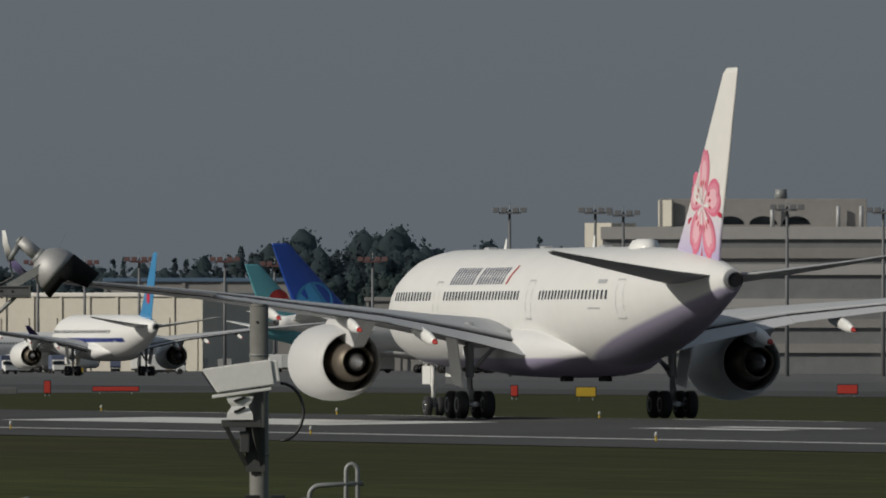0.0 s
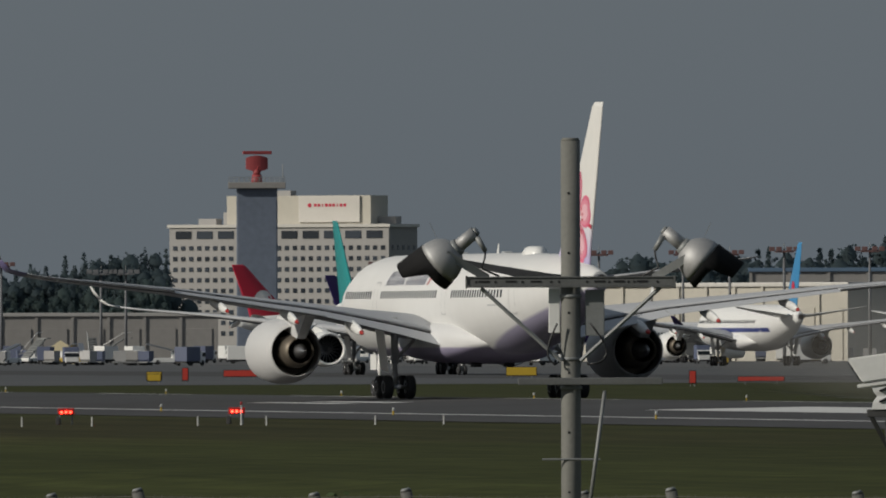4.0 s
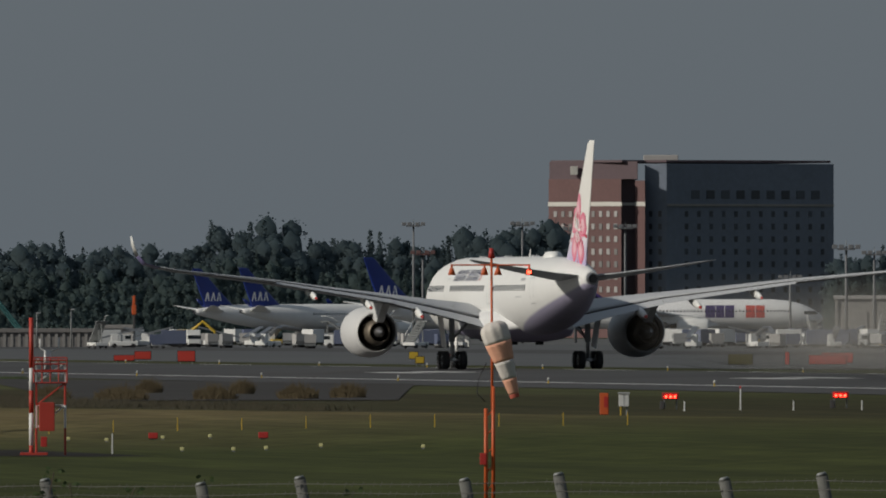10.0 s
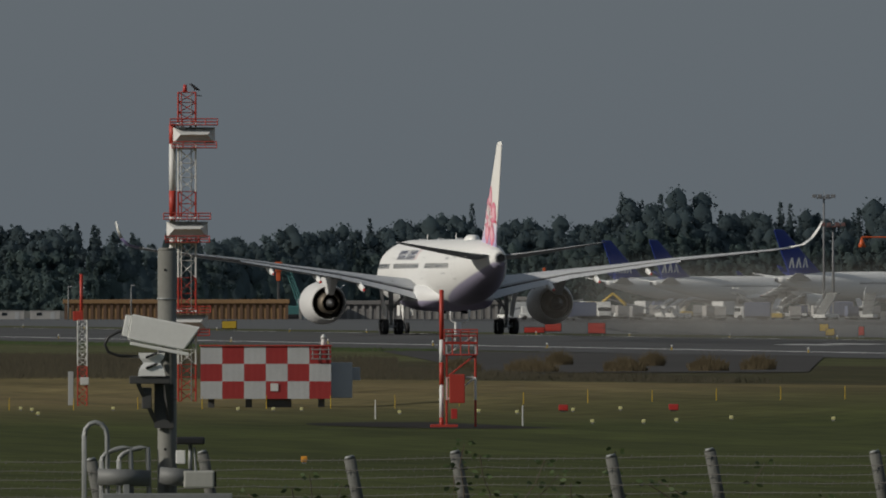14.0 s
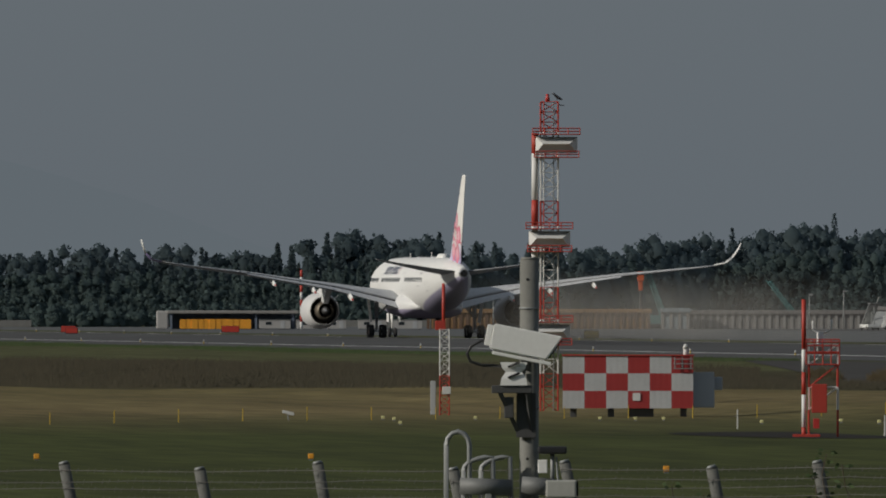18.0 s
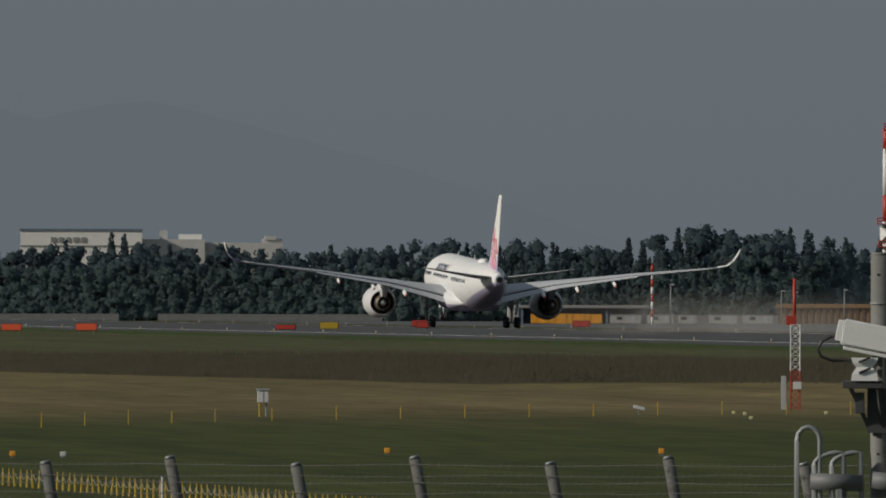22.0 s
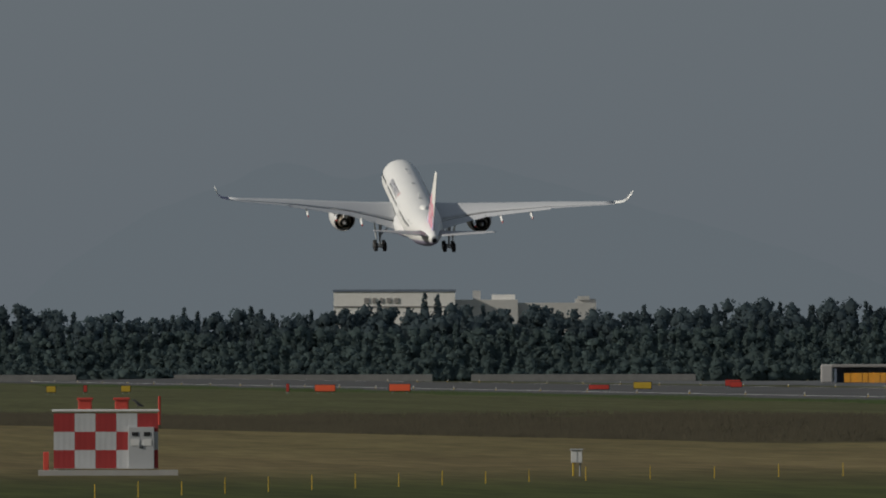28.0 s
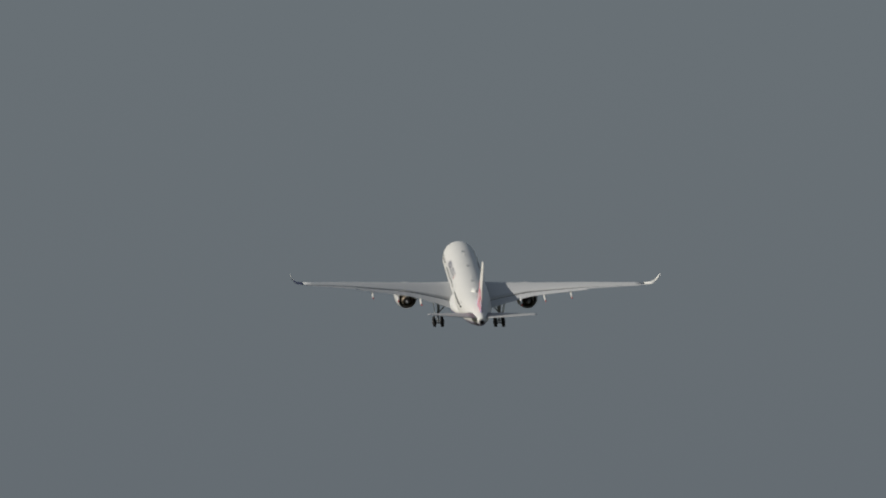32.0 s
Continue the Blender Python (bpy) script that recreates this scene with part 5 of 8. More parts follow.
def slim_mast():
    t = thing("slim_mast", face(7.188, 850, PLAIN), "slim lattice mast with red tube top, red and white", "antenna mast")
    for z0, z1, mat in ((0.0, 1.9, MAST_RED), (1.9, 4.1, MAST_WHITE)):
        lattice(t, -0.22, 0.22, z0, z1, 0.44, mat, 6, 0.03)
    part("mast_top", tube(B(), (-0.05, 0.2, 4.1), (-0.05, 0.2, 6.3), 0.08, n=10), MAST_RED, t, "red tube top")
    part("top_box", box(B(), (-0.2, 0.2, 4.3), (0.5, 0.3, 0.45), bevel=0.03), MAST_RED, t)
    part("cabinet", box(B(), (-0.55, 0.2, 0.85), (0.25, 0.5, 1.6), bevel=0.02), GREY_PAINT, t, "grey cabinet")
    part("sensor", box(B(), (0.1, -0.1, 1.2), (0.4, 0.3, 0.35), bevel=0.02), ANT_WHITE, t)


slim_mast()


def windsock_mast():
    t = thing("windsock_mast", face(9.815, 529, PLAIN), "orange windsock mast with a lamp crossarm", "windsock mast")
    for x in (-0.12, 0.1):
        part("mast_leg", tube(B(), (x, 0, 0), (x, 0, 2.75 if x < 0 else 3.4), 0.055, n=8), ORANGE, t)
    for z in np.arange(0.3, 2.7, 0.55):
        part("rung", tube(B(), (-0.12, 0, z), (0.1, 0, z + 0.2), 0.02, n=5), ORANGE, t)
    part("mast_box", box(B(), (-0.2, -0.1, 1.25), (0.2, 0.16, 0.35), bevel=0.02), RED, t)
    part("mast_tube", tube(B(), (0.07, 0, 2.7), (0.05, 0, 7.3), 0.04, 0.035, n=8), ORANGE, t)
    part("crossarm", tube(B(), (-1.15, 0, 7.0), (1.2, 0, 7.0), 0.025, n=6), ORANGE, t)
    for x, glow in ((-1.13, 0), (-0.16, 0), (0.24, 0), (1.17, 1)):
        bm = B()
        tube(bm, (x, 0, 7.0), (x, 0, 6.9), 0.03, n=6)
        tube(bm, (x, 0, 6.92), (x, 0, 6.7), 0.05, 0.12, 12)
        l = part("sock_lamp", bm, ORANGE, t, "orange bell lamp")
        if glow:
            part("bulb", tube(B(), (x, -0.1, 6.83), (x, -0.1, 6.74), 0.06, n=8), LAMP_RED, l)
    part("top_lamp", tube(B(), (0.05, 0, 7.2), (0.05, 0, 7.5), 0.1, 0.06, 10), RED, t)
    part("cable", pipe(B(), [(-0.1, 0, 4.1), (-0.35, 0, 3.6), (-0.38, 0, 3.2), (-0.15, 0, 2.95)], 0.015, 5), BLACK, t)
    return t


windsock_mast()
SOCK_WHITE = material("sock_white_cloth", (0.62, 0.58, 0.54), 0.85, 0, 0.15, 0.3, bump=0.02)
SOCK_ORANGE = material("sock_orange_cloth", (0.74, 0.38, 0.26), 0.85, 0, 0.15, 0.3, bump=0.02)
wm = face(9.815, 529, PLAIN)
SOCK_AT = wm @ Vector((0.07, -0.08, 5.3))
sock = thing("windsock", Matrix.Translation(SOCK_AT), "limp windsock in orange and white bands", "windsock")
SOCK_RED = material("sock_red_cloth", (0.55, 0.13, 0.09), 0.85, 0, 0.15, 0.3, bump=0.02)
for z0, z1, mat in ((0.0, -0.62, SOCK_WHITE), (-0.62, -1.2, SOCK_ORANGE), (-1.2, -1.75, SOCK_WHITE), (-1.75, -2.22, SOCK_ORANGE), (-2.22, -2.34, SOCK_RED)):
    bm = B()
    n = 36
    rings = []
    for j in range(7):
        z = z0 + (z1 - z0) * j / 6
        r = float(np.interp(-z, (0, 0.05, 0.16, 0.35, 0.62, 1.2, 1.75, 2.34), (0.20, 0.31, 0.40, 0.42, 0.405, 0.30, 0.22, 0.135)))
        fold = 0.05 * float(np.interp(-z, (0, 0.3, 0.8, 2.3), (1.6, 1.0, 0.5, 0.25)))
        rings.append([(r * (1 + fold * math.sin(9 * a + 1.3 * z)) * math.cos(a), 0.75 * r * (1 + fold * math.sin(9 * a + 1.3 * z)) * math.sin(a), z) for a in (6.2832 * i / n for i in range(n))])
    loft(bm, rings)
    part("sock_band", bm, mat, sock)


def papi(az, d):
    t = thing("approach_light_unit", face(az, d, lie(bear(az, d).x)), "orange glide slope light box glowing red", "approach light", "glide slope lights beside the runway")
    part("light_housing", box(B(), (0, 0, 0.66), (0.82, 0.9, 0.32), bevel=0.03), RED, t)
    for x in (-0.22, 0.0, 0.22):
        part("lamp", tube(B(), (x, -0.46, 0.62), (x, -0.48, 0.62), 0.07, n=12), LAMP_RED, t, "glowing red lamp")
    for x in (-0.3, 0.3):
        part("leg", tube(B(), (x, 0, 0), (x, 0, 0.5), 0.04, n=6), GALV, t)
    part("junction_box", box(B(), (-0.42, -0.2, 0.2), (0.2, 0.24, 0.4), bevel=0.02), DULL_STEEL, t)


for az in (10.395, 10.941, 11.487, 12.035):
    papi(az, 884)


def small_post(name, az, d, h, w, mat, label, category, group, cap=None, z=None):
    t = thing(name, face(az, d, lie(bear(az, d).x) if z is None else z), label, category, group)
    part("stake", tube(B(), (0, 0, 0), (0, 0, h), w, w * 0.8, 6), mat, t)
    if cap:
        part("stake_top", tube(B(), (0, 0, h), (0, 0, h + w * 3), w * 1.4, w * 1.2, 8), cap, t)
    return t


def cabinet_on_posts(az, d, w, h, leg, label):
    t = thing("meter_cabinet", face(az, d, lie(bear(az, d).x)), label, "cabinet", "field cabinets")
    part("cabinet_body", box(B(), (0, 0, leg + h / 2), (w, 0.35, h), bevel=0.02), ANT_WHITE, t)
    part("cabinet_roof", box(B(), (0, 0, leg + h + 0.03), (w + 0.1, 0.45, 0.06), bevel=0.01), GREY_PAINT, t)
    part("cabinet_seam", box(B(), (0, -0.18, leg + h / 2), (0.03, 0.02, h * 0.9)), GREY_PAINT, t)
    for x in (-w * 0.3, w * 0.3):
        part("leg", tube(B(), (x, 0, 0), (x, 0, leg), 0.04, n=6), YELLOW if x < 0 else GALV, t)


cabinet_on_posts(5.478, 800, 0.50, 0.56, 0.62, "white meter cabinet on two short legs")
cabinet_on_posts(10.245, 838, 0.48, 0.60, 0.42, "white meter cabinet on tall legs")
t = thing("red_cabinet", face(10.182, 842, lie(148)), "tall red switch cabinet on the grass", "cabinet", "field cabinets")
part("cabinet_body", box(B(), (0, 0, 0.53), (0.42, 0.42, 1.02), bevel=0.03), ORANGE, t)
part("cabinet_plate", box(B(), (0.08, -0.22, 0.62), (0.18, 0.02, 0.5)), RED, t)

# slim yellow stakes in a row across the field
random.seed(3)
for k in range(24):
    az = 10.257 - 0.2065 * k
    d = float(np.interp(az, (5.48, 6.1, 6.9, 8.08, 8.5, 9.1, 9.7, 10.3), (771, 792, 819, 827, 818, 792, 778, 769)))
    small_post("marker_stake", az, d, 0.58 + random.uniform(-0.05, 0.05), 0.022, YELLOW, "slim yellow marker stake in the grass", "marker stake", "yellow stakes across the field")
for k in range(11):
    small_post("marker_stake", 5.325 - 0.1395 * k, 764 - 9.0 * k, 0.58 + random.uniform(-0.06, 0.06), 0.022, YELLOW, "slim yellow marker stake in the grass", "marker stake", "yellow stakes across the field", z=PLAIN)
for az, d in ((10.44, 868), (10.79, 868), (11.01, 868), (11.345, 868), (11.57, 868), (11.91, 868), (12.13, 868), (12.48, 868), (12.70, 868)):
    small_post("white_stake", az, d, 0.46, 0.04, ANT_WHITE, "short white marker stake beside the runway", "marker stake", "white stakes by the runway")
for az, d, h in ((10.62, 872, 1.05), (12.05, 872, 1.0)):
    small_post("lamp_stake", az, d, h, 0.045, ANT_WHITE, "white stake with a red lamp head", "marker stake", "lamp stakes by the runway", RED)
# white boundary stakes
for az, d, h in ((4.47, 560, 0.62), (5.155, 430, 1.0), (8.602, 717, 0.85), (8.129, 756, 0.85), (3.62, 560, 0.7)):
    small_post("boundary_stake", az, d, h, 0.032, ANT_WHITE, "slim white boundary stake in the grass", "marker stake", "white boundary stakes", z=PLAIN)


def ground_box(az, d, w, h, mat, label, name="ground_light", cat="ground light"):
    t = thing(name, face(az, d, lie(bear(az, d).x)), label, cat, "small light boxes in the grass")
    part("light_body", box(B(), (0, 0, h / 2 + 0.05), (w, w, h), bevel=0.03), mat, t)
    part("light_foot", box(B(), (0, 0, 0.03), (w * 0.7, w * 0.7, 0.06)), GALV, t)
    return t


PALE_YELLOW = paint("pale_yellow_paint", (0.66, 0.62, 0.30), 0.5, 0.1, 0.3)
for az, d in ((8.207, 786), (8.461, 792), (8.584, 784), (8.764, 784), (8.826, 728), (8.916, 779), (8.991, 727), (9.096, 733), (9.272, 738), (6.99, 818), (7.026, 810), (7.046, 783), (7.287, 816), (7.688, 810), (7.801, 808), (7.892, 808), (9.6, 720)):
    ground_box(az, d, 0.16, 0.13, PALE_YELLOW, "small pale yellow light in the grass")
for az, d in ((8.733, 786), (9.087, 768)):
    ground_box(az, d, 0.42, 0.26, RED, "small red junction box in the grass", "junction_box", "box")
for az, d in ((5.878, 605), (4.675, 590), (7.9, 560), (6.759, 606)):
    ground_box(az, d, 0.2, 0.18, AMBER, "small amber light box in the grass")
ground_box(4.837, 590, 0.2, 0.16, ANT_WHITE, "small white light box in the grass")
t = thing("monitor_antenna", face(6.68, 815, PLAIN), "small white bracket-shaped monitor box in the grass", "antenna")
part("beam", box(B(), (0, 0, 0.35), (0.55, 0.2, 0.14), pose(0, 0, 0, 0, 14, 0), 0.02), ANT_WHITE, t)
part("leg", tube(B(), (0.1, 0, 0), (0.05, 0, 0.3), 0.03, n=5), GALV, t)
# a white cabinet standing inside the fence
t = thing("fence_cabinet", face(10.02, 205, PLAIN), "white steel cabinet behind the boundary fence", "cabinet", "field cabinets")
part("cabinet_body", box(B(), (0, 0, 1.62), (0.24, 0.3, 3.2), bevel=0.02), ANT_WHITE, t)
part("cabinet_roof", box(B(), (0, 0, 3.24), (0.28, 0.34, 0.04), bevel=0.01), GREY_PAINT, t)

# low barrier of yellow stakes hung with rope
ROPE = material("rope", (0.33, 0.30, 0.22), 0.9, 0, 0.2, 0.2)
barrier = thing("stake_barrier", Matrix(), "low barrier of yellow stakes hung with sagging rope", "barrier")
stake = part("stake", tube(B(), (0, 0, 0), (0, 0, 0.5), 0.035, 0.012, 6), YELLOW, barrier)
a0, a1 = bear(3.15, 640, PLAIN), bear(6.35, 405, PLAIN)
N = 165
last = None
for k in range(N + 1):
    u = k / N
    inv = 1 / (1 / 640 + (1 / 405 - 1 / 640) * u)
    p = bear(3.15 + 3.2 * u, inv, PLAIN)
    if k == 0:
        stake.matrix_basis = Matrix.Translation(p)
    else:
        again(stake, pose(p.x, p.y, p.z, 0, random.uniform(-6, 6), 0))
        bm = B()
        pts = [last.lerp(p, f) + Vector((0, 0, 0.38 - 0.16 * math.sin(math.pi * f))) for f in (0, 0.25, 0.5, 0.75, 1)]
        pipe(bm, pts, 0.012, 4)
        part("rope", bm, ROPE, barrier)
    last = p


def runway_light(x, y, label):
    t = thing("runway_edge_light", pose(x, y, lie(x) + 0.03), label, "runway light", "runway edge lights")
    part("light_base", tube(B(), (0, 0, 0), (0, 0, 0.22), 0.05, n=6), YELLOW, t)
    part("light_lens", tube(B(), (0, 0, 0.22), (0, 0, 0.40), 0.085, 0.055, 8), LAMP_WHITE, t)


for k in range(46):
    for x in (CENTRE - 31.5, CENTRE + 31.5):
        runway_light(x, 560 + 60 * k, "small white runway edge light")


def taxi_sign(az, d, w, h, mat, label):
    t = thing("taxiway_sign", face(az, d, lie(bear(az, d).x)), label, "airfield sign", "signs beside the taxiway")
    part("sign_board", box(B(), (0, 0, 0.3 + h / 2), (w, 0.25, h), bevel=0.03), mat, t)
    part("sign_frame", box(B(), (0, 0.02, 0.3 + h / 2), (w + 0.12, 0.2, h + 0.12), bevel=0.02), DARK, t)
    for x in (-w * 0.35, w * 0.35):
        part("leg", tube(B(), (x, 0, 0), (x, 0, 0.35), 0.05, n=5), GALV, t)


SIGN_ORANGE = paint("sign_red", (0.48, 0.045, 0.03), 0.5)
SIGN_BRIGHT = paint("bright_sign_red", (0.85, 0.13, 0.05), 0.5)
for az, d, w, h, c in ((10.62, 1640, 2.2, 0.9, "k"), (10.77, 1640, 0.35, 1.1, "r"), (10.90, 1640, 3.4, 0.8, "r"), (11.77, 1690, 1.4, 0.7, "y"), (11.87, 1660, 0.5, 1.1, "r"),
                       (11.15, 1600, 2.2, 0.9, "k"), (11.77, 1640, 1.2, 0.6, "y"), (13.5, 1500, 0.5, 1.0, "r"), (13.72, 1560, 4.0, 0.35, "r"), (15.0, 1400, 0.5, 0.8, "r"), (15.23, 1380, 1.5, 0.7, "y"), (16.07, 1450, 1.6, 0.7, "r"),
                       (8.84, 1790, 1.7, 1.0, "r"), (8.64, 1790, 2.0, 0.5, "r"), (9.59, 1700, 0.8, 0.6, "y"), (9.69, 1700, 0.5, 0.8, "r"), (10.93, 1700, 3.0, 0.9, "r"), (7.66, 1900, 1.5, 0.75, "y"), (8.70, 1900, 1.7, 0.8, "r"), (9.57, 1900, 0.9, 0.7, "y"),
                       (5.69, 2150, 2.1, 0.75, "y"), (5.99, 2150, 1.4, 0.6, "r"), (4.67, 2150, 2.4, 0.75, "o"), (4.91, 2150, 2.5, 0.8, "o"), (5.55, 2150, 2.4, 0.5, "r"), (5.98, 2200, 1.8, 0.7, "r"), (3.79, 2200, 1.1, 0.7, "y"), (4.03, 2200, 1.1, 0.7, "y"), (3.90, 2200, 0.4, 0.8, "r"), (4.55, 2150, 0.3, 0.9, "r"), (6.5, 2500, 2.4, 0.8, "r"), (12.05, 1800, 3.5, 0.6, "r"), (13.25, 1700, 1.0, 1.0, "o"), (12.95, 1800, 3.0, 0.8, "y")):
    mat, word = {"r": (SIGN_ORANGE, "red"), "y": (YELLOW, "yellow"), "k": (paint("olive_paint", (0.09, 0.08, 0.02)), "dark olive"), "o": (SIGN_BRIGHT, "bright orange red")}[c]
    taxi_sign(az, d, w, h, mat, word + " airfield sign board on short legs")

# dry grass tufts by the runway
DRY = material("dry_tall_grass", (0.13, 0.10, 0.055), 0.95, 0, 0.3, 0.6)
DRY_DARK = material("dark_tall_grass", (0.058, 0.050, 0.030), 0.95, 0, 0.4, 2.5)


def blades(n, spread, h, seed, mat, name, label, m):
    rng = np.random.default_rng(seed)
    ang = rng.uniform(0, 6.283, n)
    rad = np.sqrt(rng.uniform(0, 1, n))
    px, py = spread[0] * rad * np.cos(ang), spread[1] * rad * np.sin(ang)
    hh = h * rng.uniform(0.5, 1.1, n) * (1.1 - 0.6 * rad)
    lean = rng.normal(0, 0.28, (n, 2)) * hh[:, None]
    w = rng.uniform(0.02, 0.05, n)
    v = np.zeros((n, 3, 3))
    v[:, 0] = np.stack([px - w, py, np.zeros(n)], 1)
    v[:, 1] = np.stack([px + w, py, np.zeros(n)], 1)
    v[:, 2] = np.stack([px + lean[:, 0], py + lean[:, 1], hh], 1)
    me = bpy.data.meshes.new(name)
    me.from_pydata(v.reshape(-1, 3).tolist(), [], np.arange(n * 3).reshape(-1, 3).tolist())
    me.materials.append(mat)
    o = new(name, me)
    o.matrix_basis = m
    return tagged(o, label, "grass", kind="stuff")


for k, (az, d, w) in enumerate(((8.63, 1000, 1.5), (8.93, 1000, 1.2), (9.2, 1000, 1.1), (8.4, 1010, 1.2), (9.36, 1010, 1.0), (8.72, 1080, 0.8), (9.02, 1060, 0.7))):
    blades(900, (w, w * 0.8), 1.05, 70 + k, DRY, "grass_tuft", "tuft of tall dry grass", face(az, d, lie(bear(az, d).x)))


def sward(name, x0, x1, y0, y1, n, h, seed, mat, label, slant=0.0):
    """Tall grass standing along a stretch of the field."""
    rng = np.random.default_rng(seed)
    y = y0 * (y1 / y0) ** rng.uniform(0, 1, n)
    x = rng.uniform(x0, x1, n) + 2.5 * np.sin(y / 37.0)
    if slant:
        f = rng.uniform(x0, x1, n) - slant * y + 1.2 * np.sin(y / 41.0)
        x = np.where(f < 125, f, 125 + (f - 125) / 0.65)
        keep = ~((x > 145) & (np.degrees(np.arctan2(x, y)) > 8.2))
        x, y, n = x[keep], y[keep], int(keep.sum())
    z = np.interp(x, [p[0] for p in PROFILE], [p[1] for p in PROFILE])
    patchy = np.array([noise.noise(Vector((a / 9, b / 40, seed))) for a, b in zip(x, y)])
    hh = h * rng.uniform(0.45, 1.0, n) * np.clip(0.8 + 0.9 * patchy, 0.15, 1.6)
    w = rng.uniform(0.012, 0.035, n)
    lean = rng.normal(0, 0.3, n) * hh
    v = np.zeros((n, 3, 3))
    v[:, 0] = np.stack([x - w, y, z - 0.02], 1)
    v[:, 1] = np.stack([x + w, y, z - 0.02], 1)
    v[:, 2] = np.stack([x + lean, y + rng.normal(0, 0.1, n), z + hh], 1)
    me = bpy.data.meshes.new(name)
    me.from_pydata(v.reshape(-1, 3).tolist(), [], np.arange(n * 3).reshape(-1, 3).tolist())
    me.materials.append(mat)
    me.polygons.foreach_set("use_smooth", [True] * n)
    up = np.tile(np.array([0.0, -0.35, 0.94]), (n * 3, 1)) + rng.normal(0, 0.15, (n * 3, 3))
    me.normals_split_custom_set_from_vertices((up / np.linalg.norm(up, axis=1)[:, None]).tolist())
    return tagged(new(name, me), label, "grass", kind="stuff")


sward("bank_grass", 211, 252, 860, 2100, 190000, 0.6, 11, DRY_DARK, "tall dark dry grass on the bank below the runway", slant=0.085)
sward("verge_grass", 183, 195, 1300, 2900, 24000, 0.36, 12, LEAF_GREEN, "ragged green tufts along the runway verge")


# ---- parked and taxiing airliners ----
def title(plane, y, z, widths, mat, h=0.9, sides=(-1, 1), label="bars of the airline title"):
    for side in sides:
        bm = B()
        yy = y if side < 0 else y - sum(widths) - 0.12 * len(widths)
        for w in (widths if side < 0 else widths[::-1]):
            patch(bm, yy, yy - w, z, z + h, side, 0.03, n=1)
            yy -= w + 0.12
        part("airline_title", bm, mat, plane, label)


def airliner(label, m, skin, fin_mat, nacelle, group="parked airliners", wing_mat=WING_GREY, tip=WHITE, mark=None, doors=True):
    plane = thing("airliner", m, label, "airliner", group)
    fuselage(plane, skin, skin)
    tailplane(plane, WHITE)
    bm = B()
    fin_skin(bm)
    fin = part("fin", bm, fin_mat, plane)
    if mark:
        mat, y, z, r = mark
        for side in (-1, 1):
            bm = B()
            vs = [bm.verts.new(fin_point(y + r * math.sin(6.2832 * i / 20), z + r * math.cos(6.2832 * i / 20), side, 0.04)) for i in range(20)]
            bm.faces.new(vs)
            part("fin_roundel", bm, mat, fin, "round mark on the fin")
    for side in (-1, 1):
        bm = B()
        y = 26.5
        while y > -14:
            patch(bm, y, y - 0.3, 6.0, 6.45, side, 0.02, n=1)
            y -= 0.7
        tagged(part("window_band", bm, WINDOW, plane), kind="stuff")
        wing(plane, side, wing_mat, tip, tip, flaps=False)
        engine(plane, side, nacelle)
        main_gear(plane, side)
        bm = B()
        patch(bm, 32.25, 29.5, 5.55, 6.25, side, 0.03, n=10)
        part("cockpit_window", bm, WINDOW, plane, "dark cockpit windows")
    nose_gear(plane)
    return plane


def stand(az, d, heading, scale=1.0):
    p = bear(az, d)
    return pose(p.x, p.y, lie(p.x) + 0.03, 0, 0, -heading) @ Matrix.Scale(scale, 4)


PLAIN_WHITE = two_tone("airliner_white", (0.78, 0.78, 0.77), (0.6, 0.6, 0.62), 3.2, 0.4)
BLUE_STRIPED = two_tone("white_over_blue", (0.76, 0.76, 0.74), (0.10, 0.16, 0.33), 3.9, 0.15)
WHITE_TEAL = two_tone("white_over_grey", (0.80, 0.80, 0.80), (0.52, 0.56, 0.58), 3.7, 0.3)

# the one that taxis towards the runway's end
TAXI = airliner("white airliner with dark teal fin taxiing on the far taxiway", Matrix(), WHITE_TEAL, TEAL, WHITE, "taxiing airliners")
title(TAXI, 24.5, 6.3, [0.7] * 6 + [0.3] + [0.7] * 7, GREY_PAINT, 0.9)
bm = B()
patch(bm, 27.2, 26.5, 4.9, 6.0, 1, 0.03, slant=0.5)
patch(bm, 27.2, 26.5, 4.9, 6.0, -1, 0.03, slant=0.5)
part("nose_mark", bm, TEAL, TAXI, "teal brush mark by the nose")

p1 = airliner("white airliner with a blue fin and cheat line taxiing away", stand(13.70, 2520, 2.0), PLAIN_WHITE, SKY_BLUE, WHITE, "taxiing airliners", mark=(CRIMSON, -27.6, 11.0, 0.9))
for side in (-1, 1):
    bm = B()
    patch(bm, 28, -20, 4.75, 5.35, side, 0.025, n=16)
    part("cheat_line", bm, DEEP_BLUE, p1, "blue cheat line")
TITLE9 = [0.8] * 9
p2 = airliner("parked airliner with a turquoise fin and red roundel", stand(14.75, 2780, 84, 0.98), two_tone("turquoise_over_white", (0.14, 0.40, 0.46), (0.7, 0.7, 0.7), 4.6, 0.2), TURQUOISE, WHITE, mark=(RED, -26.8, 11.6, 1.7))
p3 = airliner("parked airliner with a deep blue fin and pale globe", stand(14.945, 2760, 82, 1.16), PLAIN_WHITE, paint("royal_blue_paint", (0.02, 0.07, 0.36)), WHITE, mark=(SKY_BLUE, -26.5, 9.6, 2.6))
p3b = airliner("parked airliner with a blue fin behind others", stand(14.87, 2900, 82, 1.0), PLAIN_WHITE, paint("cobalt_paint", (0.02, 0.10, 0.42)), WHITE)
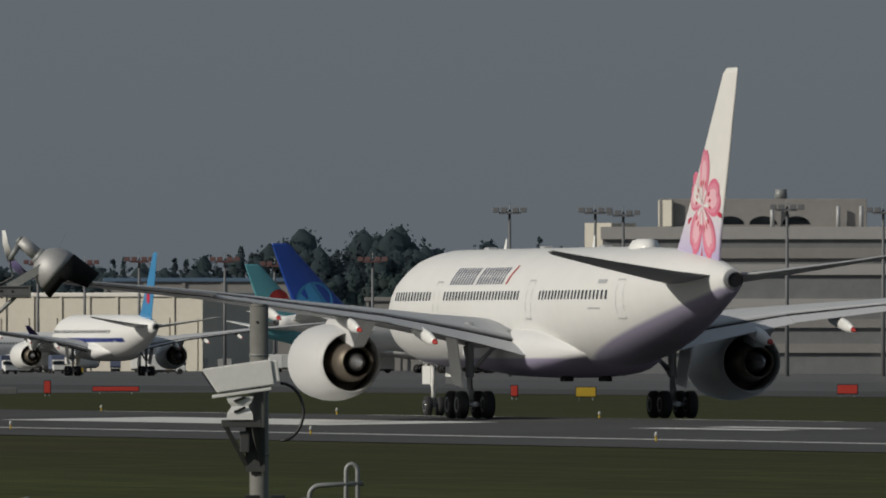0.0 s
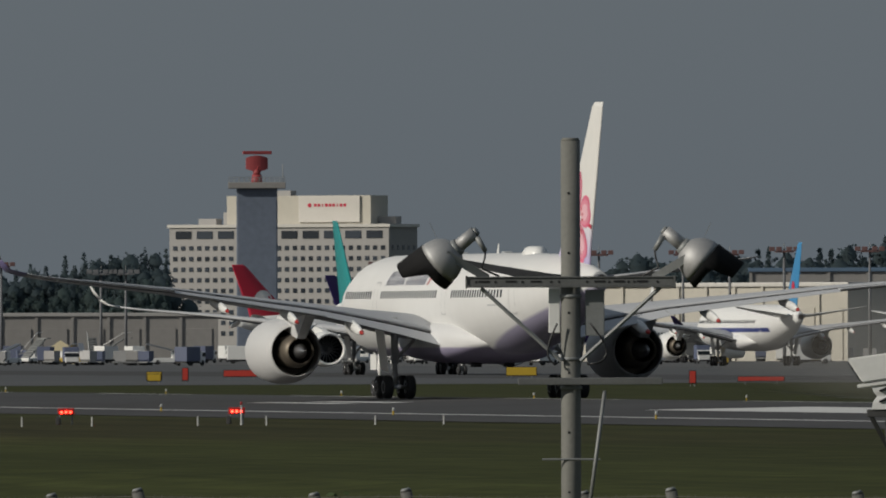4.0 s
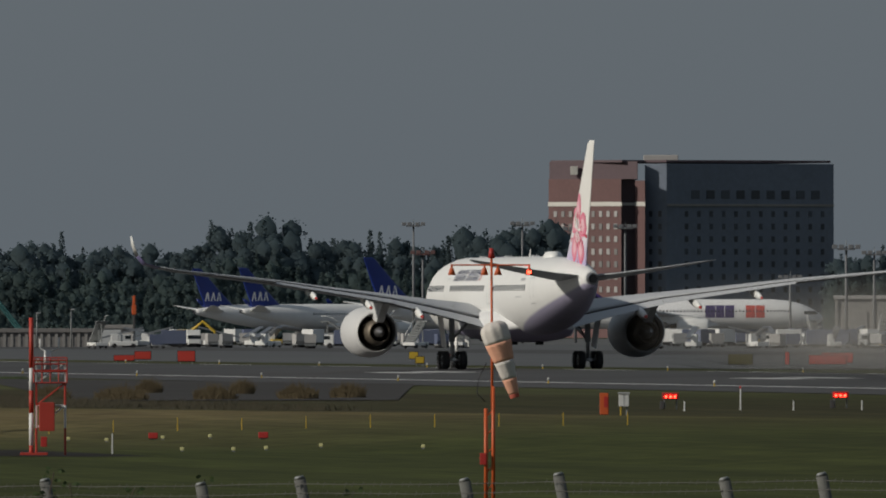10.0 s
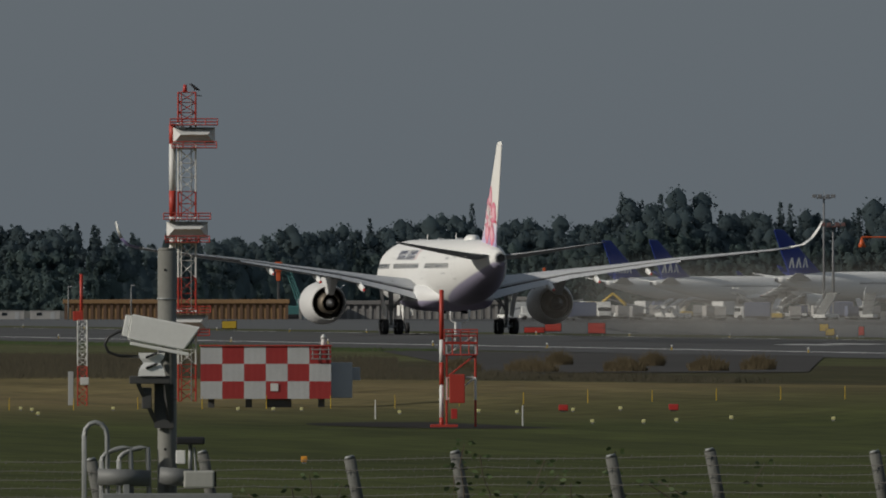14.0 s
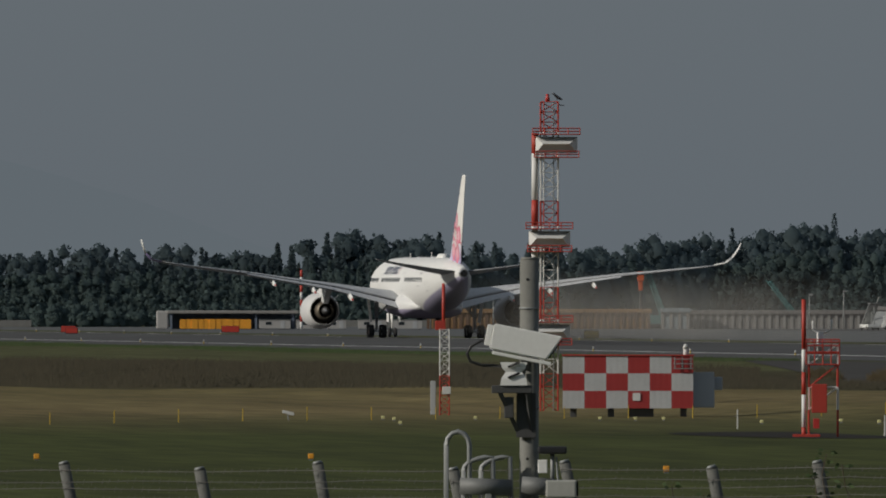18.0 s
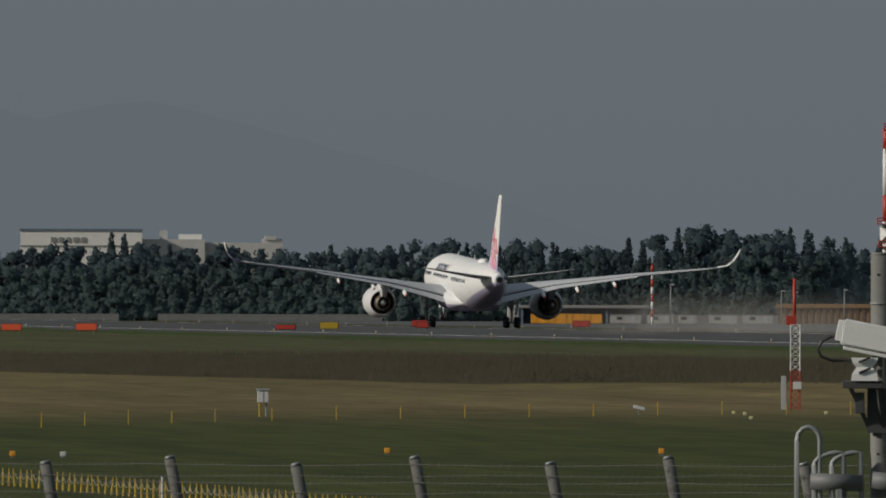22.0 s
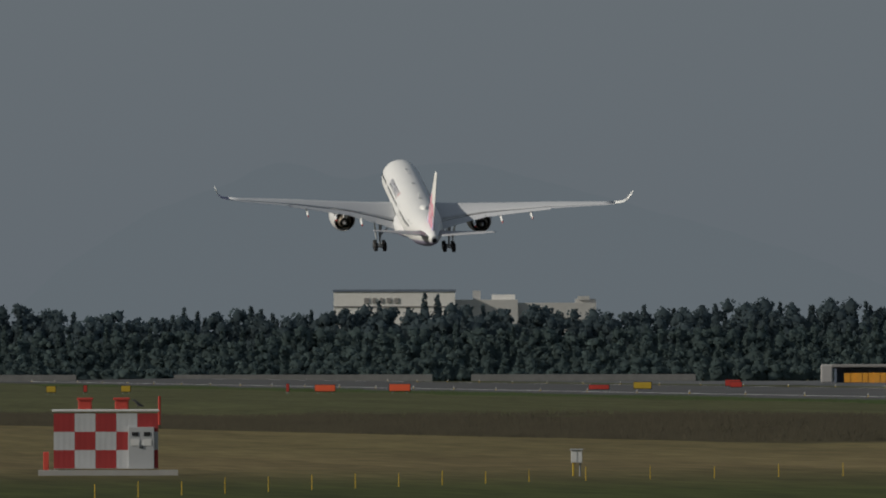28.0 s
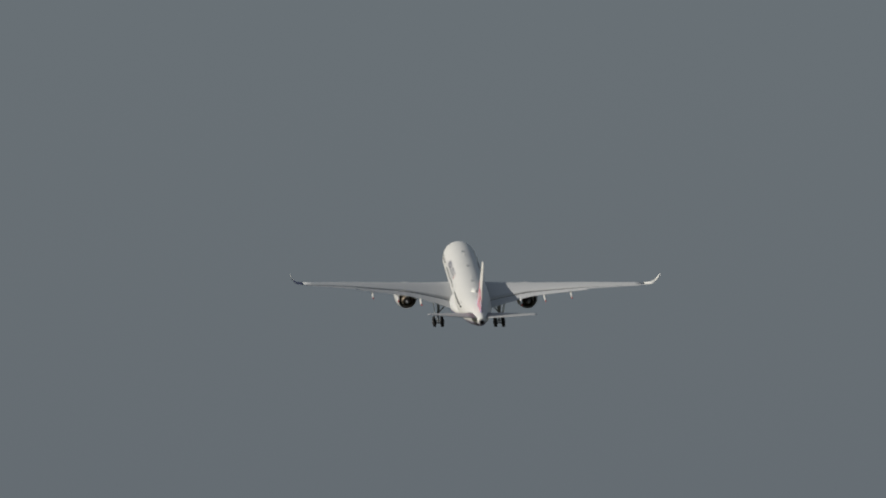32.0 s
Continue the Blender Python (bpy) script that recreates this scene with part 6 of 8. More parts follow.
p5 = airliner("parked airliner with a crimson fin and white roundel", stand(12.56, 3200, 80, 1.0), PLAIN_WHITE, paint("signal_red_paint", (0.50, 0.02, 0.05)), WHITE, mark=(WHITE, -26.6, 11.0, 1.7))
FREIGHT = two_tone("freighter_white", (0.76, 0.76, 0.76), (0.6, 0.6, 0.6), 3.0, 0.3)
for az, d, hd, s in ((10.355, 3600, 101, 1.0), (12.51, 3500, 78, 0.95), (12.78, 3500, 78, 0.95), (13.46, 2850, 84, 0.75)):
    f = airliner("white cargo airliner with a purple tail", stand(az, d, hd, s), FREIGHT, PURPLE, WHITE, "parked cargo airliners", tip=PURPLE)
    bm = B()
    loft(bm, [ring(y, zc, hw + 0.03, hh + 0.03) for y, zc, hw, hh in FUSELAGE if -31 < y < -15])
    part("tail_wrap", bm, PURPLE, f, "purple painted rear fuselage")
    title(f, 21.4, 4.9, [2.0, 1.7, 1.9], PURPLE, 2.5, (1,), "purple bars of the carrier title")
    title(f, 25.5, 4.9, [1.9, 1.8], SIGN_ORANGE, 2.5, (1,), "orange bars of the carrier title")
    for side in (-1, 1):
        bm = B()
        for k in range(5):
            a = [fin_point(-24.2 - 0.85 * k - dy, zz, side, 0.05) for dy, zz in ((0, 10.2), (0.65, 10.2), (0.65, 11.4), (0, 11.4))]
            bm.faces.new([bm.verts.new(v) for v in a])
        part("fin_title", bm, WHITE, f)
for az, d, hd, s in ((9.236, 4100, 70, 0.95), (9.39, 4050, 70, 0.95), (9.85, 3750, 70, 1.02)):
    f = airliner("parked white airliner with a deep blue fin", stand(az, d, hd, s), PLAIN_WHITE, DEEP_BLUE, WHITE, "parked blue-finned airliners", tip=DEEP_BLUE)
    for side in (-1, 1):
        bm = B()
        for k in range(3):
            y0, z0 = -24.6 - 1.75 * k * 0.9, 11.6 - 0.0 * k
            for q in (((0, 9.9), (0.35, 9.9), (0.75, 12.0), (0.4, 12.0)), ((0.4, 12.0), (0.75, 12.0), (1.3, 9.9), (0.95, 9.9))):
                bm.faces.new([bm.verts.new(fin_point(y0 - (dy if side < 0 else dy), zz - 0.5, side, 0.05)) for dy, zz in q])
        part("fin_title", bm, WHITE, f, "white bars of the fin title")


# ---- buildings ----
BRICK = material("red_brick", (0.150, 0.085, 0.084), 0.85, 0, 0.2, 6.0)
BRICK_DARK = material("dark_brick_cladding", (0.115, 0.078, 0.090), 0.7, 0, 0.2, 6.0)
# bluish slate with distance haze put into the colour
SLATE_HAZED = material("slate_cladding", (0.15, 0.18, 0.235), 0.45, 0, 0.25, 8.0)
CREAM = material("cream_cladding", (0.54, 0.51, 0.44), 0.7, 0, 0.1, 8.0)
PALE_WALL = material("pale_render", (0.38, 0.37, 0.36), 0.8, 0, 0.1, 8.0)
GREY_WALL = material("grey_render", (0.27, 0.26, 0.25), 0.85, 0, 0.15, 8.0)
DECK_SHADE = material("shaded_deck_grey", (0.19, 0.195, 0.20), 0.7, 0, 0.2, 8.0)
SIGN_PALE = paint("sign_panel", (0.66, 0.63, 0.58))
CURTAIN = material("curtained_window", (0.27, 0.26, 0.26), 0.5, 0, 0.35, 2.0, per_piece=1.2)
PANE = material("window_pane", (0.045, 0.055, 0.07), 0.12, 0, 0.3, 2.0, per_piece=0.8)
TRIM = paint("pale_trim", (0.62, 0.60, 0.56))


def prism(foot, z0, z1):
    bm = B()
    return loft(bm, [[(x, y, z0) for x, y in foot], [(x, y, z1) for x, y in foot]], smooth=False)


def windows_on(parent, a, b, zs, n, w, h, mat, first=None, name="window", inset=0.06):
    """A row grid of windows on the wall from a to b (plan points), one object each, on shared meshes."""
    a, b = Vector((*a, 0)), Vector((*b, 0))
    d = (b - a).normalized()
    ang = math.degrees(math.atan2(d.y, d.x))
    proto = first
    for z in zs:
        for k in range(n):
            p = a.lerp(b, (k + 0.5) / n)
            m = pose(p.x, p.y, z, 0, 0, ang)
            if proto is None:
                proto = part(name, box(B(), (0, -inset, 0), (w, 0.16, h)), mat, parent)
                proto.matrix_basis = m
            else:
                again(proto, m, parent)
    return proto


def brick_block():
    t = thing("office_block", face(10.464, 4600, -0.45), "tall dark brick office block with rows of small windows", "building")
    H = 45.6
    part("wall", prism([(-37, 11), (-18.2, 0), (-18.2, 30), (-37, 30)], 0, H - 4.6), BRICK, t, "sunlit red brick wall")
    part("wall", prism([(-36.8, 12), (-14, 1.5), (-14, 30), (-36.8, 30)], H - 4.6, H), BRICK_DARK, t)
    # the recess: its darkness is put into a darker brick
    part("wall", prism([(-18.2, 4.5), (-14.6, 4.5), (-14.6, 30), (-18.2, 30)], 0, H - 4.6), BRICK_DARK, t)
    part("pillar", prism([(-14.6, 2.0), (-12.1, 0.6), (-12.1, 12), (-14.6, 12)], 0, H - 5), BRICK, t, "brick pillar")
    # the wall away from the sun: shade and haze are put into its slate colour
    part("wall", prism([(-12.1, 5), (-6.5, 3), (36.8, 28), (20, 55), (-12.1, 30)], 0, H - 0.6), SLATE_HAZED, t, "shaded slate-coloured wall")
    part("roof", prism([(-36.5, 13), (-18, 2), (-12, 6), (-6.5, 4), (36, 28), (20, 54), (-36, 30)], H - 0.3, H + 0.3), BRICK_DARK, t, "flat roof edge")
    part("band", prism([(-37.15, 10.9), (-18.1, -0.2), (-18.1, 1), (-37.15, 12)], H - 11.6, H - 10.5), TRIM, t, "pale band course")
    part("band", prism([(-18.2, 4.2), (-14.5, 4.2), (-14.5, 5), (-18.2, 5)], H - 11.4, H - 10.7), TRIM, t)
    part("band", prism([(-14.7, 1.8), (-12.0, 0.4), (-12.0, 1), (-14.7, 3)], H - 11.6, H - 10.5), TRIM, t)
    part("band", prism([(-6.3, 2.6), (36.9, 27.7), (36.9, 28.6), (-6.3, 4)], H - 11.6, H - 11.0), GREY_WALL, t)
    part("roof_sign", box(B(), (-30.4, 7.8, H - 2.4), (1.9, 0.6, 2.2), pose(0, 0, 0), 0.1), TRIM, t, "small pale roof sign")
    part("roof_plant", box(B(), (-8, 14, H + 0.9), (9, 6, 1.6), bevel=0.2), PALE_WALL, t)
    zs = [H - 13.6 - 3.25 * k for k in range(9)]
    windows_on(t, (-36.2, 10.53), (-18.6, 0.23), zs, 9, 0.95, 1.5, CURTAIN)
    windows_on(t, (-3, 5.02), (35.5, 27.25), zs, 12, 0.95, 1.5, PANE)
    windows_on(t, (-1, 6.18), (34, 26.38), [H - 8.6], 9, 2.4, 2.2, PANE)
    windows_on(t, (-11.8, 4.9), (-7, 3.2), zs, 2, 0.9, 1.5, PANE)


brick_block()


def hotel():
    t = thing("hotel", face(12.172, 4600, -2.2) @ pose(0, 0, 0, 0, 0, -22), "pale hotel block with rows of windows and a sign panel", "building")
    part("wall", box(B(), (0, 10, 17.3), (61, 20, 34.6)), PALE_WALL, t)
    part("upper_storey", box(B(), (3.5, 11, 38.5), (40, 12, 8.4)), CREAM, t)
    part("roof_edge", box(B(), (0, 10, 34.9), (62, 21, 0.8)), TRIM, t)
    sg = part("sign_panel", box(B(), (12.2, 4.7, 39.2), (17, 0.6, 6.8), bevel=0.1), SIGN_PALE, t, "large pale sign panel")
    part("sign_mark", tube(B(), (6.8, 4.3, 40.2), (6.8, 4.4, 40.2), 0.55, n=12), CRIMSON, sg)
    for k in range(9):
        part("sign_lettering", box(B(), (8.4 + 1.02 * k, 4.36, 40.2), (0.72 if k not in (2, 6) else 0.3, 0.1, 0.75)), CRIMSON, sg)
    windows_on(t, (-30, 0), (30, 0), [29.2 - 2.75 * k for k in range(9)], 27, 1.15, 1.15, PANE)
    windows_on(t, (-29.5, 0), (29.5, 0), [32.6], 10, 4.4, 2.0, PANE)
    windows_on(t, (30.5, 0.8), (30.5, 19.5), [29.2 - 2.75 * k for k in range(9)], 5, 1.2, 1.2, PANE)
    for x, w, h in ((-24, 5, 1.6), (-12, 3, 2.2), (26, 5, 2.0), (-19, 1, 3.2), (8, 6, 1.2)):
        part("roof_plant", box(B(), (x, 12, 35.3 + h / 2), (w, 4, h), bevel=0.1), PALE_WALL, t)
    part("upper_plant", box(B(), (-6, 14, 43.4), (9, 4, 1.4), bevel=0.1), PALE_WALL, t)


hotel()


RADAR_RED = paint("radar_red_paint", (0.33, 0.055, 0.06), 0.6)


def radar_tower():
    t = thing("radar_tower", face(12.102, 4000, -0.45), "dark square radar tower with a red rotating antenna", "tower")
    t.matrix_basis = t.matrix_basis @ Matrix.Diagonal((1.18, 1.1, 1.05, 1))
    part("shaft", box(B(), (0, 0, 18), (7.8, 7.8, 36), bevel=0.3), SLATE_HAZED, t, "dark shaft")
    part("platform", box(B(), (0, 0, 36.6), (10.9, 10.9, 1.3), bevel=0.1), GREY_WALL, t)
    bm = B()
    for x in np.linspace(-5.3, 5.3, 12):
        tube(bm, (x, -5.3, 37.2), (x, -5.3, 38.3), 0.06, n=4)
    for z in (37.7, 38.3):
        tube(bm, (-5.3, -5.3, z), (5.3, -5.3, z), 0.06, n=4)
    part("railing", bm, GALV, t)
    part("antenna_foot", tube(B(), (0, 0, 37), (0, 0, 38.9), 1.1, 0.9, 12), RADAR_RED, t)
    head = part("antenna_head", tube(B(), (0, 0, 38.9), (0, 0, 40.0), 0.75, 0.7, 12), RADAR_RED, t, "turning red antenna head")
    bm = B()
    loft(bm, [[(x, -0.5 + 0.09 * x * x, 39.6 + 0.12 * x * x), (x, -0.2 + 0.09 * x * x, 39.6 + 0.12 * x * x), (x, -0.2 + 0.09 * x * x, 43.0 - 0.12 * x * x), (x, -0.5 + 0.09 * x * x, 43.0 - 0.12 * x * x)] for x in (-2.1, -1.4, -0.7, 0, 0.7, 1.4, 2.1)], smooth=False)
    part("antenna_dish", bm, RADAR_RED, head, "red radar reflector")
    part("antenna_bar", box(B(), (0, -0.3, 43.6), (5.6, 0.5, 0.7), bevel=0.1), RADAR_RED, head, "red bar antenna")
    part("feed_arm", tube(B(), (0, -0.3, 39.8), (0, -2.0, 40.8), 0.16, n=6), RADAR_RED, head)
    part("whip", tube(B(), (4.9, -5, 37.2), (4.9, -5, 41), 0.07, n=4), GALV, t)
    return head


RADAR = radar_tower()


def car_park():
    t = thing("terminal_building", face(15.85, 2700, -0.45), "broad grey terminal with banded decks and a roof block", "building")
    z0 = 0.0
    # the shade between the decks is put into the darker, recessed DECK_SHADE bands
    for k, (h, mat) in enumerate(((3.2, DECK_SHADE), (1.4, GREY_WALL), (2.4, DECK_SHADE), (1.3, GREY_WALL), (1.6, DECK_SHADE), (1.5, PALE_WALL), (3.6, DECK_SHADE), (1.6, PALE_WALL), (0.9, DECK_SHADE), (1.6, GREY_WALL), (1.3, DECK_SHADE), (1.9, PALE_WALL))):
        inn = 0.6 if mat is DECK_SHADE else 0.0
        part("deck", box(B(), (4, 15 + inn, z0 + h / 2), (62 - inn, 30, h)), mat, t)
        z0 += h
    # roof block: its front's shade is put into grey, its sunlit end into cream
    part("roof_block", box(B(), (-2.4, 18, z0 + 2.1), (31.5, 18, 4.4), bevel=0.1), GREY_WALL, t, "grey roof block")
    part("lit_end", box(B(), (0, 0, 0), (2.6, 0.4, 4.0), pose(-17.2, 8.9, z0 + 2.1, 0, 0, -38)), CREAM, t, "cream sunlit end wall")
    for x in (-12.4, -7.4, -2.4, 2.6):
        bm = B()
        vs = [bm.verts.new((x + 2.1 * math.cos(a), 8.94, z0 + 0.4 + 1.25 * math.sin(a))) for a in (math.pi * i / 12 for i in range(13))]
        bm.faces.new(vs)
        bmesh.ops.solidify(bm, geom=bm.faces, thickness=0.1)
        part("arched_window", bm, WINDOW, t, "dark arched roof window")
    for x in (-1.0, 9.0, 12.5):
        part("roof_lamp", tube(B(), (x, 8, z0), (x, 8, z0 + 3.2), 0.35, 0.3, 8), GREY_PAINT, t)
    # the sunlight on this corner is put into its cream as well
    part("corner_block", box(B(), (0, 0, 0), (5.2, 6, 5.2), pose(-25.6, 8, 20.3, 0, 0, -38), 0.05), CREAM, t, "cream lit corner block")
    part("roof_plant", tube(B(), (0.3, 16, z0 + 4.3), (0.3, 16, z0 + 5.8), 1.0, 0.9, 10), GALV, t)


car_park()


def hangar(az, d, w, dep, h, n, wall, roof, label, post=None, turn=0.0):
    t = thing("hangar", face(az, d, -0.45) @ pose(0, 0, 0, 0, 0, turn), label, "hangar", "long airport sheds")
    part("wall", box(B(), (0, dep / 2, h / 2), (w, dep, h)), wall, t)
    part("roof", box(B(), (0, dep / 2, h + 0.35), (w + 1, dep + 1, 0.7), bevel=0.1), roof, t)
    for k in range(n + 1):
        part("column", box(B(), (-w / 2 + w * k / n, -0.1, h / 2), (0.5, 0.4, h)), post or GREY_WALL, t)
    for k in range(n):
        part("door_panel", box(B(), (-w / 2 + w * (k + 0.5) / n, -0.12, h * 0.36), (w / n * 0.72, 0.16, h * 0.72), bevel=0.05), wall, t)
    return t


hangar(13.5, 3020, 58, 30, 12.6, 11, CREAM, TRIM, "long cream shed with panelled doors", CREAM, -26.0)
hangar(14.0, 3120, 34, 20, 15.5, 5, GREY_WALL, material("blue_roof", (0.10, 0.16, 0.24), 0.6, 0, 0.1, 6), "grey shed with a blue-grey roof")
hangar(14.9, 3080, 40, 20, 12.0, 6, GREY_WALL, GREY_WALL, "plain grey shed beside the apron")
hangar(11.45, 3400, 62, 20, 8.4, 9, GREY_WALL, PALE_WALL, "low grey shed along the apron")
hangar(12.75, 3250, 24, 18, 10.5, 4, material("sand_wall", (0.46, 0.36, 0.22), 0.8, 0, 0.1, 6), GREY_WALL, "sand-coloured shed beyond the stands", None, -26.0)
HOARD = material("hoarding_tan", (0.27, 0.16, 0.075), 0.8, 0, 0.2, 4)
HOARD_POST = material("hoarding_post_brown", (0.13, 0.075, 0.045), 0.8, 0, 0.2, 4)
PALE_BLUE = material("pale_blue_sheet", (0.24, 0.29, 0.32), 0.7, 0, 0.12, 3)
FENCE_GREY = material("grey_hoarding_sheet", (0.19, 0.18, 0.175), 0.75, 0, 0.2, 5)
hangar(7.49, 2950, 36.5, 1.2, 2.6, 34, HOARD, HOARD, "tan hoarding of upright panels", HOARD_POST)
hangar(7.929, 2955, 4.2, 3.0, 2.7, 3, PALE_BLUE, PALE_BLUE, "small pale blue site hut")
hangar(8.256, 2960, 29.5, 0.6, 2.4, 24, FENCE_GREY, FENCE_GREY, "grey site hoarding of upright panels")
hangar(8.62, 3060, 5, 6, 3.0, 2, PALE_WALL, GREY_WALL, "small pale site hut")
BLAST = material("weathered_blast_wall", (0.12, 0.12, 0.115), 0.85, 0, 0.3, 6.0)
for az, w in ((4.6, 46), (5.5, 40), (3.6, 30), (6.9, 30)):
    t = thing("blast_wall", face(az, 3180, -0.45), "low grey blast wall before the wood", "wall", "blast walls")
    part("wall_panel", loft(B(), [[(x, -0.6, 0), (x, 0.6, 0), (x, 0.2, 1.2), (x, -0.1, 1.2)] for x in (-w / 2, w / 2)], smooth=False), BLAST, t)


def tent(az, d):
    t = thing("tent", face(az, d, -0.45), "small cream gabled tent on the apron", "tent")
    bm = loft(B(), [[(-2.3, 0, 0), (2.3, 0, 0), (2.3, 0, 2.4), (0, 0, 3.9), (-2.3, 0, 2.4)], [(-2.3, 4, 0), (2.3, 4, 0), (2.3, 4, 2.4), (0, 4, 3.9), (-2.3, 4, 2.4)]], smooth=False)
    part("canopy", bm, paint("cream_canvas", (0.78, 0.68, 0.44), 0.7), t)
    part("opening", box(B(), (0, -0.05, 1.1), (3.4, 0.1, 2.2)), DARK, t)


tent(11.47, 2900)


CLAD_WHITE = material("white_cladding", (0.78, 0.76, 0.72), 0.7, 0, 0.1, 8.0)
CLAD_PALE = material("pale_cladding", (0.52, 0.51, 0.49), 0.7, 0, 0.1, 8.0)


def far_office():
    t = thing("far_office", face(5.126, 4550, 0.4), "long white building on the far wooded ridge", "building")
    part("wall", box(B(), (-18.5, 8, 10), (31, 16, 20.4)), CLAD_WHITE, t)
    part("plinth", box(B(), (0, 9, -0.4), (70, 18, 0.9)), GREY_WALL, t)
    part("roof", box(B(), (-18.5, 8, 20.5), (31.4, 16.4, 0.6)), SLATE_HAZED, t)
    part("wall", box(B(), (5, 10, 9), (16, 14, 18.4)), CLAD_PALE, t)
    part("wall", box(B(), (18, 12, 8.7), (30, 14, 17.4)), CLAD_PALE, t)
    part("tower", box(B(), (30.3, 10, 9.2), (5.2, 8, 18.4)), CLAD_PALE, t)
    part("tower_top", box(B(), (29.8, 9, 18.6), (3.0, 7, 1.0)), CLAD_PALE, t)
    part("lift_house", box(B(), (2.5, 8, 19.3), (2.0, 4, 2.4)), CLAD_PALE, t)
    part("lift_house", box(B(), (9.3, 8, 18.6), (6, 4, 1.8)), CLAD_WHITE, t)
    for k, w in enumerate((1.3, 0.9, 0.9, 1.2, 1.1)):
        part("sign_lettering", box(B(), (-25.6 + 1.9 * k, -0.1, 18.0), (w, 0.2, 1.3)), GREY_WALL, t)
    part("band", box(B(), (-18.5, -0.05, 16.4), (31, 0.2, 0.35)), GREY_WALL, t)


far_office()


# red lamp heads with the haze put into the colour
MUTED_RED = paint("faded_red_paint", (0.15, 0.085, 0.082))
MAST_GREY = paint("mast_head_grey", (0.16, 0.165, 0.175), 0.6)


def light_mast(az, d, top, red=False):
    t = thing("floodlight_mast", face(az, d, -0.45), "tall apron floodlight mast with a cluster head", "floodlight mast", "apron floodlight masts")
    part("shaft", tube(B(), (0, 0, 0), (0, 0, top), 0.30, 0.18, 8), MAST_GREY, t)
    h = part("lamp_frame", box(B(), (0, 0, top - 0.5), (3.0, 2.2, 0.3), bevel=0.05), MUTED_RED if red else MAST_GREY, t)
    for x in (-1.9, -0.8, 0.8, 1.9):
        part("lamp_head", box(B(), (x, -0.8, top - 0.1), (0.9, 0.8, 0.7), bevel=0.08), MUTED_RED if red else MAST_GREY, h)
    part("lightning_rod", tube(B(), (0, 0, top), (0, 0, top + 0.9), 0.05, n=4), GALV, t)


for az, d, top, red in ((14.985, 2450, 23.0, 0), (15.26, 2450, 23.0, 0), (15.35, 2500, 23.0, 0), (15.876, 2450, 23.4, 0), (16.185, 2450, 23.0, 0), (16.55, 2450, 23, 0),
                        (14.07, 2800, 18.0, 1), (14.545, 2800, 18.0, 1), (14.23, 2950, 18.0, 1), (13.795, 2800, 18.0, 1), (13.47, 2900, 18, 1), (13.62, 2900, 18, 1), (13.2, 2900, 18, 1),
                        (10.96, 2950, 16.6, 0), (11.21, 3000, 16.8, 1), (11.28, 3000, 16.8, 1), (9.6, 3400, 17.5, 1), (9.92, 3400, 23, 0), (9.57, 3600, 24, 0), (10.09, 3500, 22.5, 0), (10.25, 3500, 23, 0),
                        (11.05, 3300, 17, 0), (10.78, 3500, 13, 0), (12.5, 3300, 18, 1), (11.6, 3000, 15.5, 0), (11.68, 3000, 15.5, 0)):
    light_mast(az, d, top, bool(red))


def crane(az, d, colour, tall, lean, label):
    t = thing("crane", face(az, d, -0.45), label, "crane", "cranes on the building site")
    part("carrier", box(B(), (0, 0, 1.2), (5.5, 2.6, 2.0), bevel=0.2), colour, t)
    for x in (-1.8, 1.8):
        part("track", box(B(), (x, 0, 0.4), (2.6, 3.0, 0.8), bevel=0.25), DARK, t)
    bm = B()
    top = Vector((lean, 0, tall))
    for o in ((-0.5, 0, 0), (0.5, 0, 0), (0, 0.5, 0)):
        tube(bm, Vector((0, 0, 2)) + Vector(o), top + Vector(o) * 0.6, 0.12, n=4)
    n = 12
    for k in range(n):
        a, b = Vector((0, 0, 2)).lerp(top, k / n), Vector((0, 0, 2)).lerp(top, (k + 1) / n)
        tube(bm, a + Vector((-0.5, 0, 0)), b + Vector((0.5, 0, 0)), 0.08, n=4)
        tube(bm, a + Vector((0.5, 0, 0)), b + Vector((-0.5, 0, 0)), 0.08, n=4)
    part("boom", bm, colour, t, "lattice boom")


# crane teal, subdued by haze put into the paint colour
DULL_TEAL = paint("faded_teal_paint", (0.05, 0.16, 0.16), 0.6)
crane(8.319, 3000, DULL_TEAL, 8.0, -4.7, "teal crawler crane with a leaning boom")
crane(7.893, 3000, DULL_TEAL, 9.1, -2.6, "teal crawler crane with a steep boom")
for az, zz in ((8.672, 8.6), (7.818, 9.6)):
    t = thing("drilling_rig", face(az, 3000, -0.45), "piling rig mast with an orange head", "rig")
    for z0, z1, w, mat in ((0, zz - 3.2, 0.45, DULL_STEEL), (zz - 3.2, zz - 1.6, 0.75, ORANGE), (zz - 1.6, zz, 1.15 if zz > 9 else 0.5, ORANGE)):
        part("rig_section", box(B(), (0, 0, (z0 + z1) / 2), (w, w, z1 - z0), bevel=0.1), mat, t)
    part("rig_track", box(B(), (0, 0, 0.45), (3.2, 2.6, 0.9), bevel=0.25), DARK, t)
t = thing("excavator", face(8.83, 2950, -0.45), "yellow excavator on the building site", "excavator")
part("cab", box(B(), (0, 0, 2.0), (2.4, 2.2, 1.8), bevel=0.2), YELLOW, t)
part("undercarriage", box(B(), (0, 0, 0.5), (4, 2.6, 1.0), bevel=0.3), DARK, t)
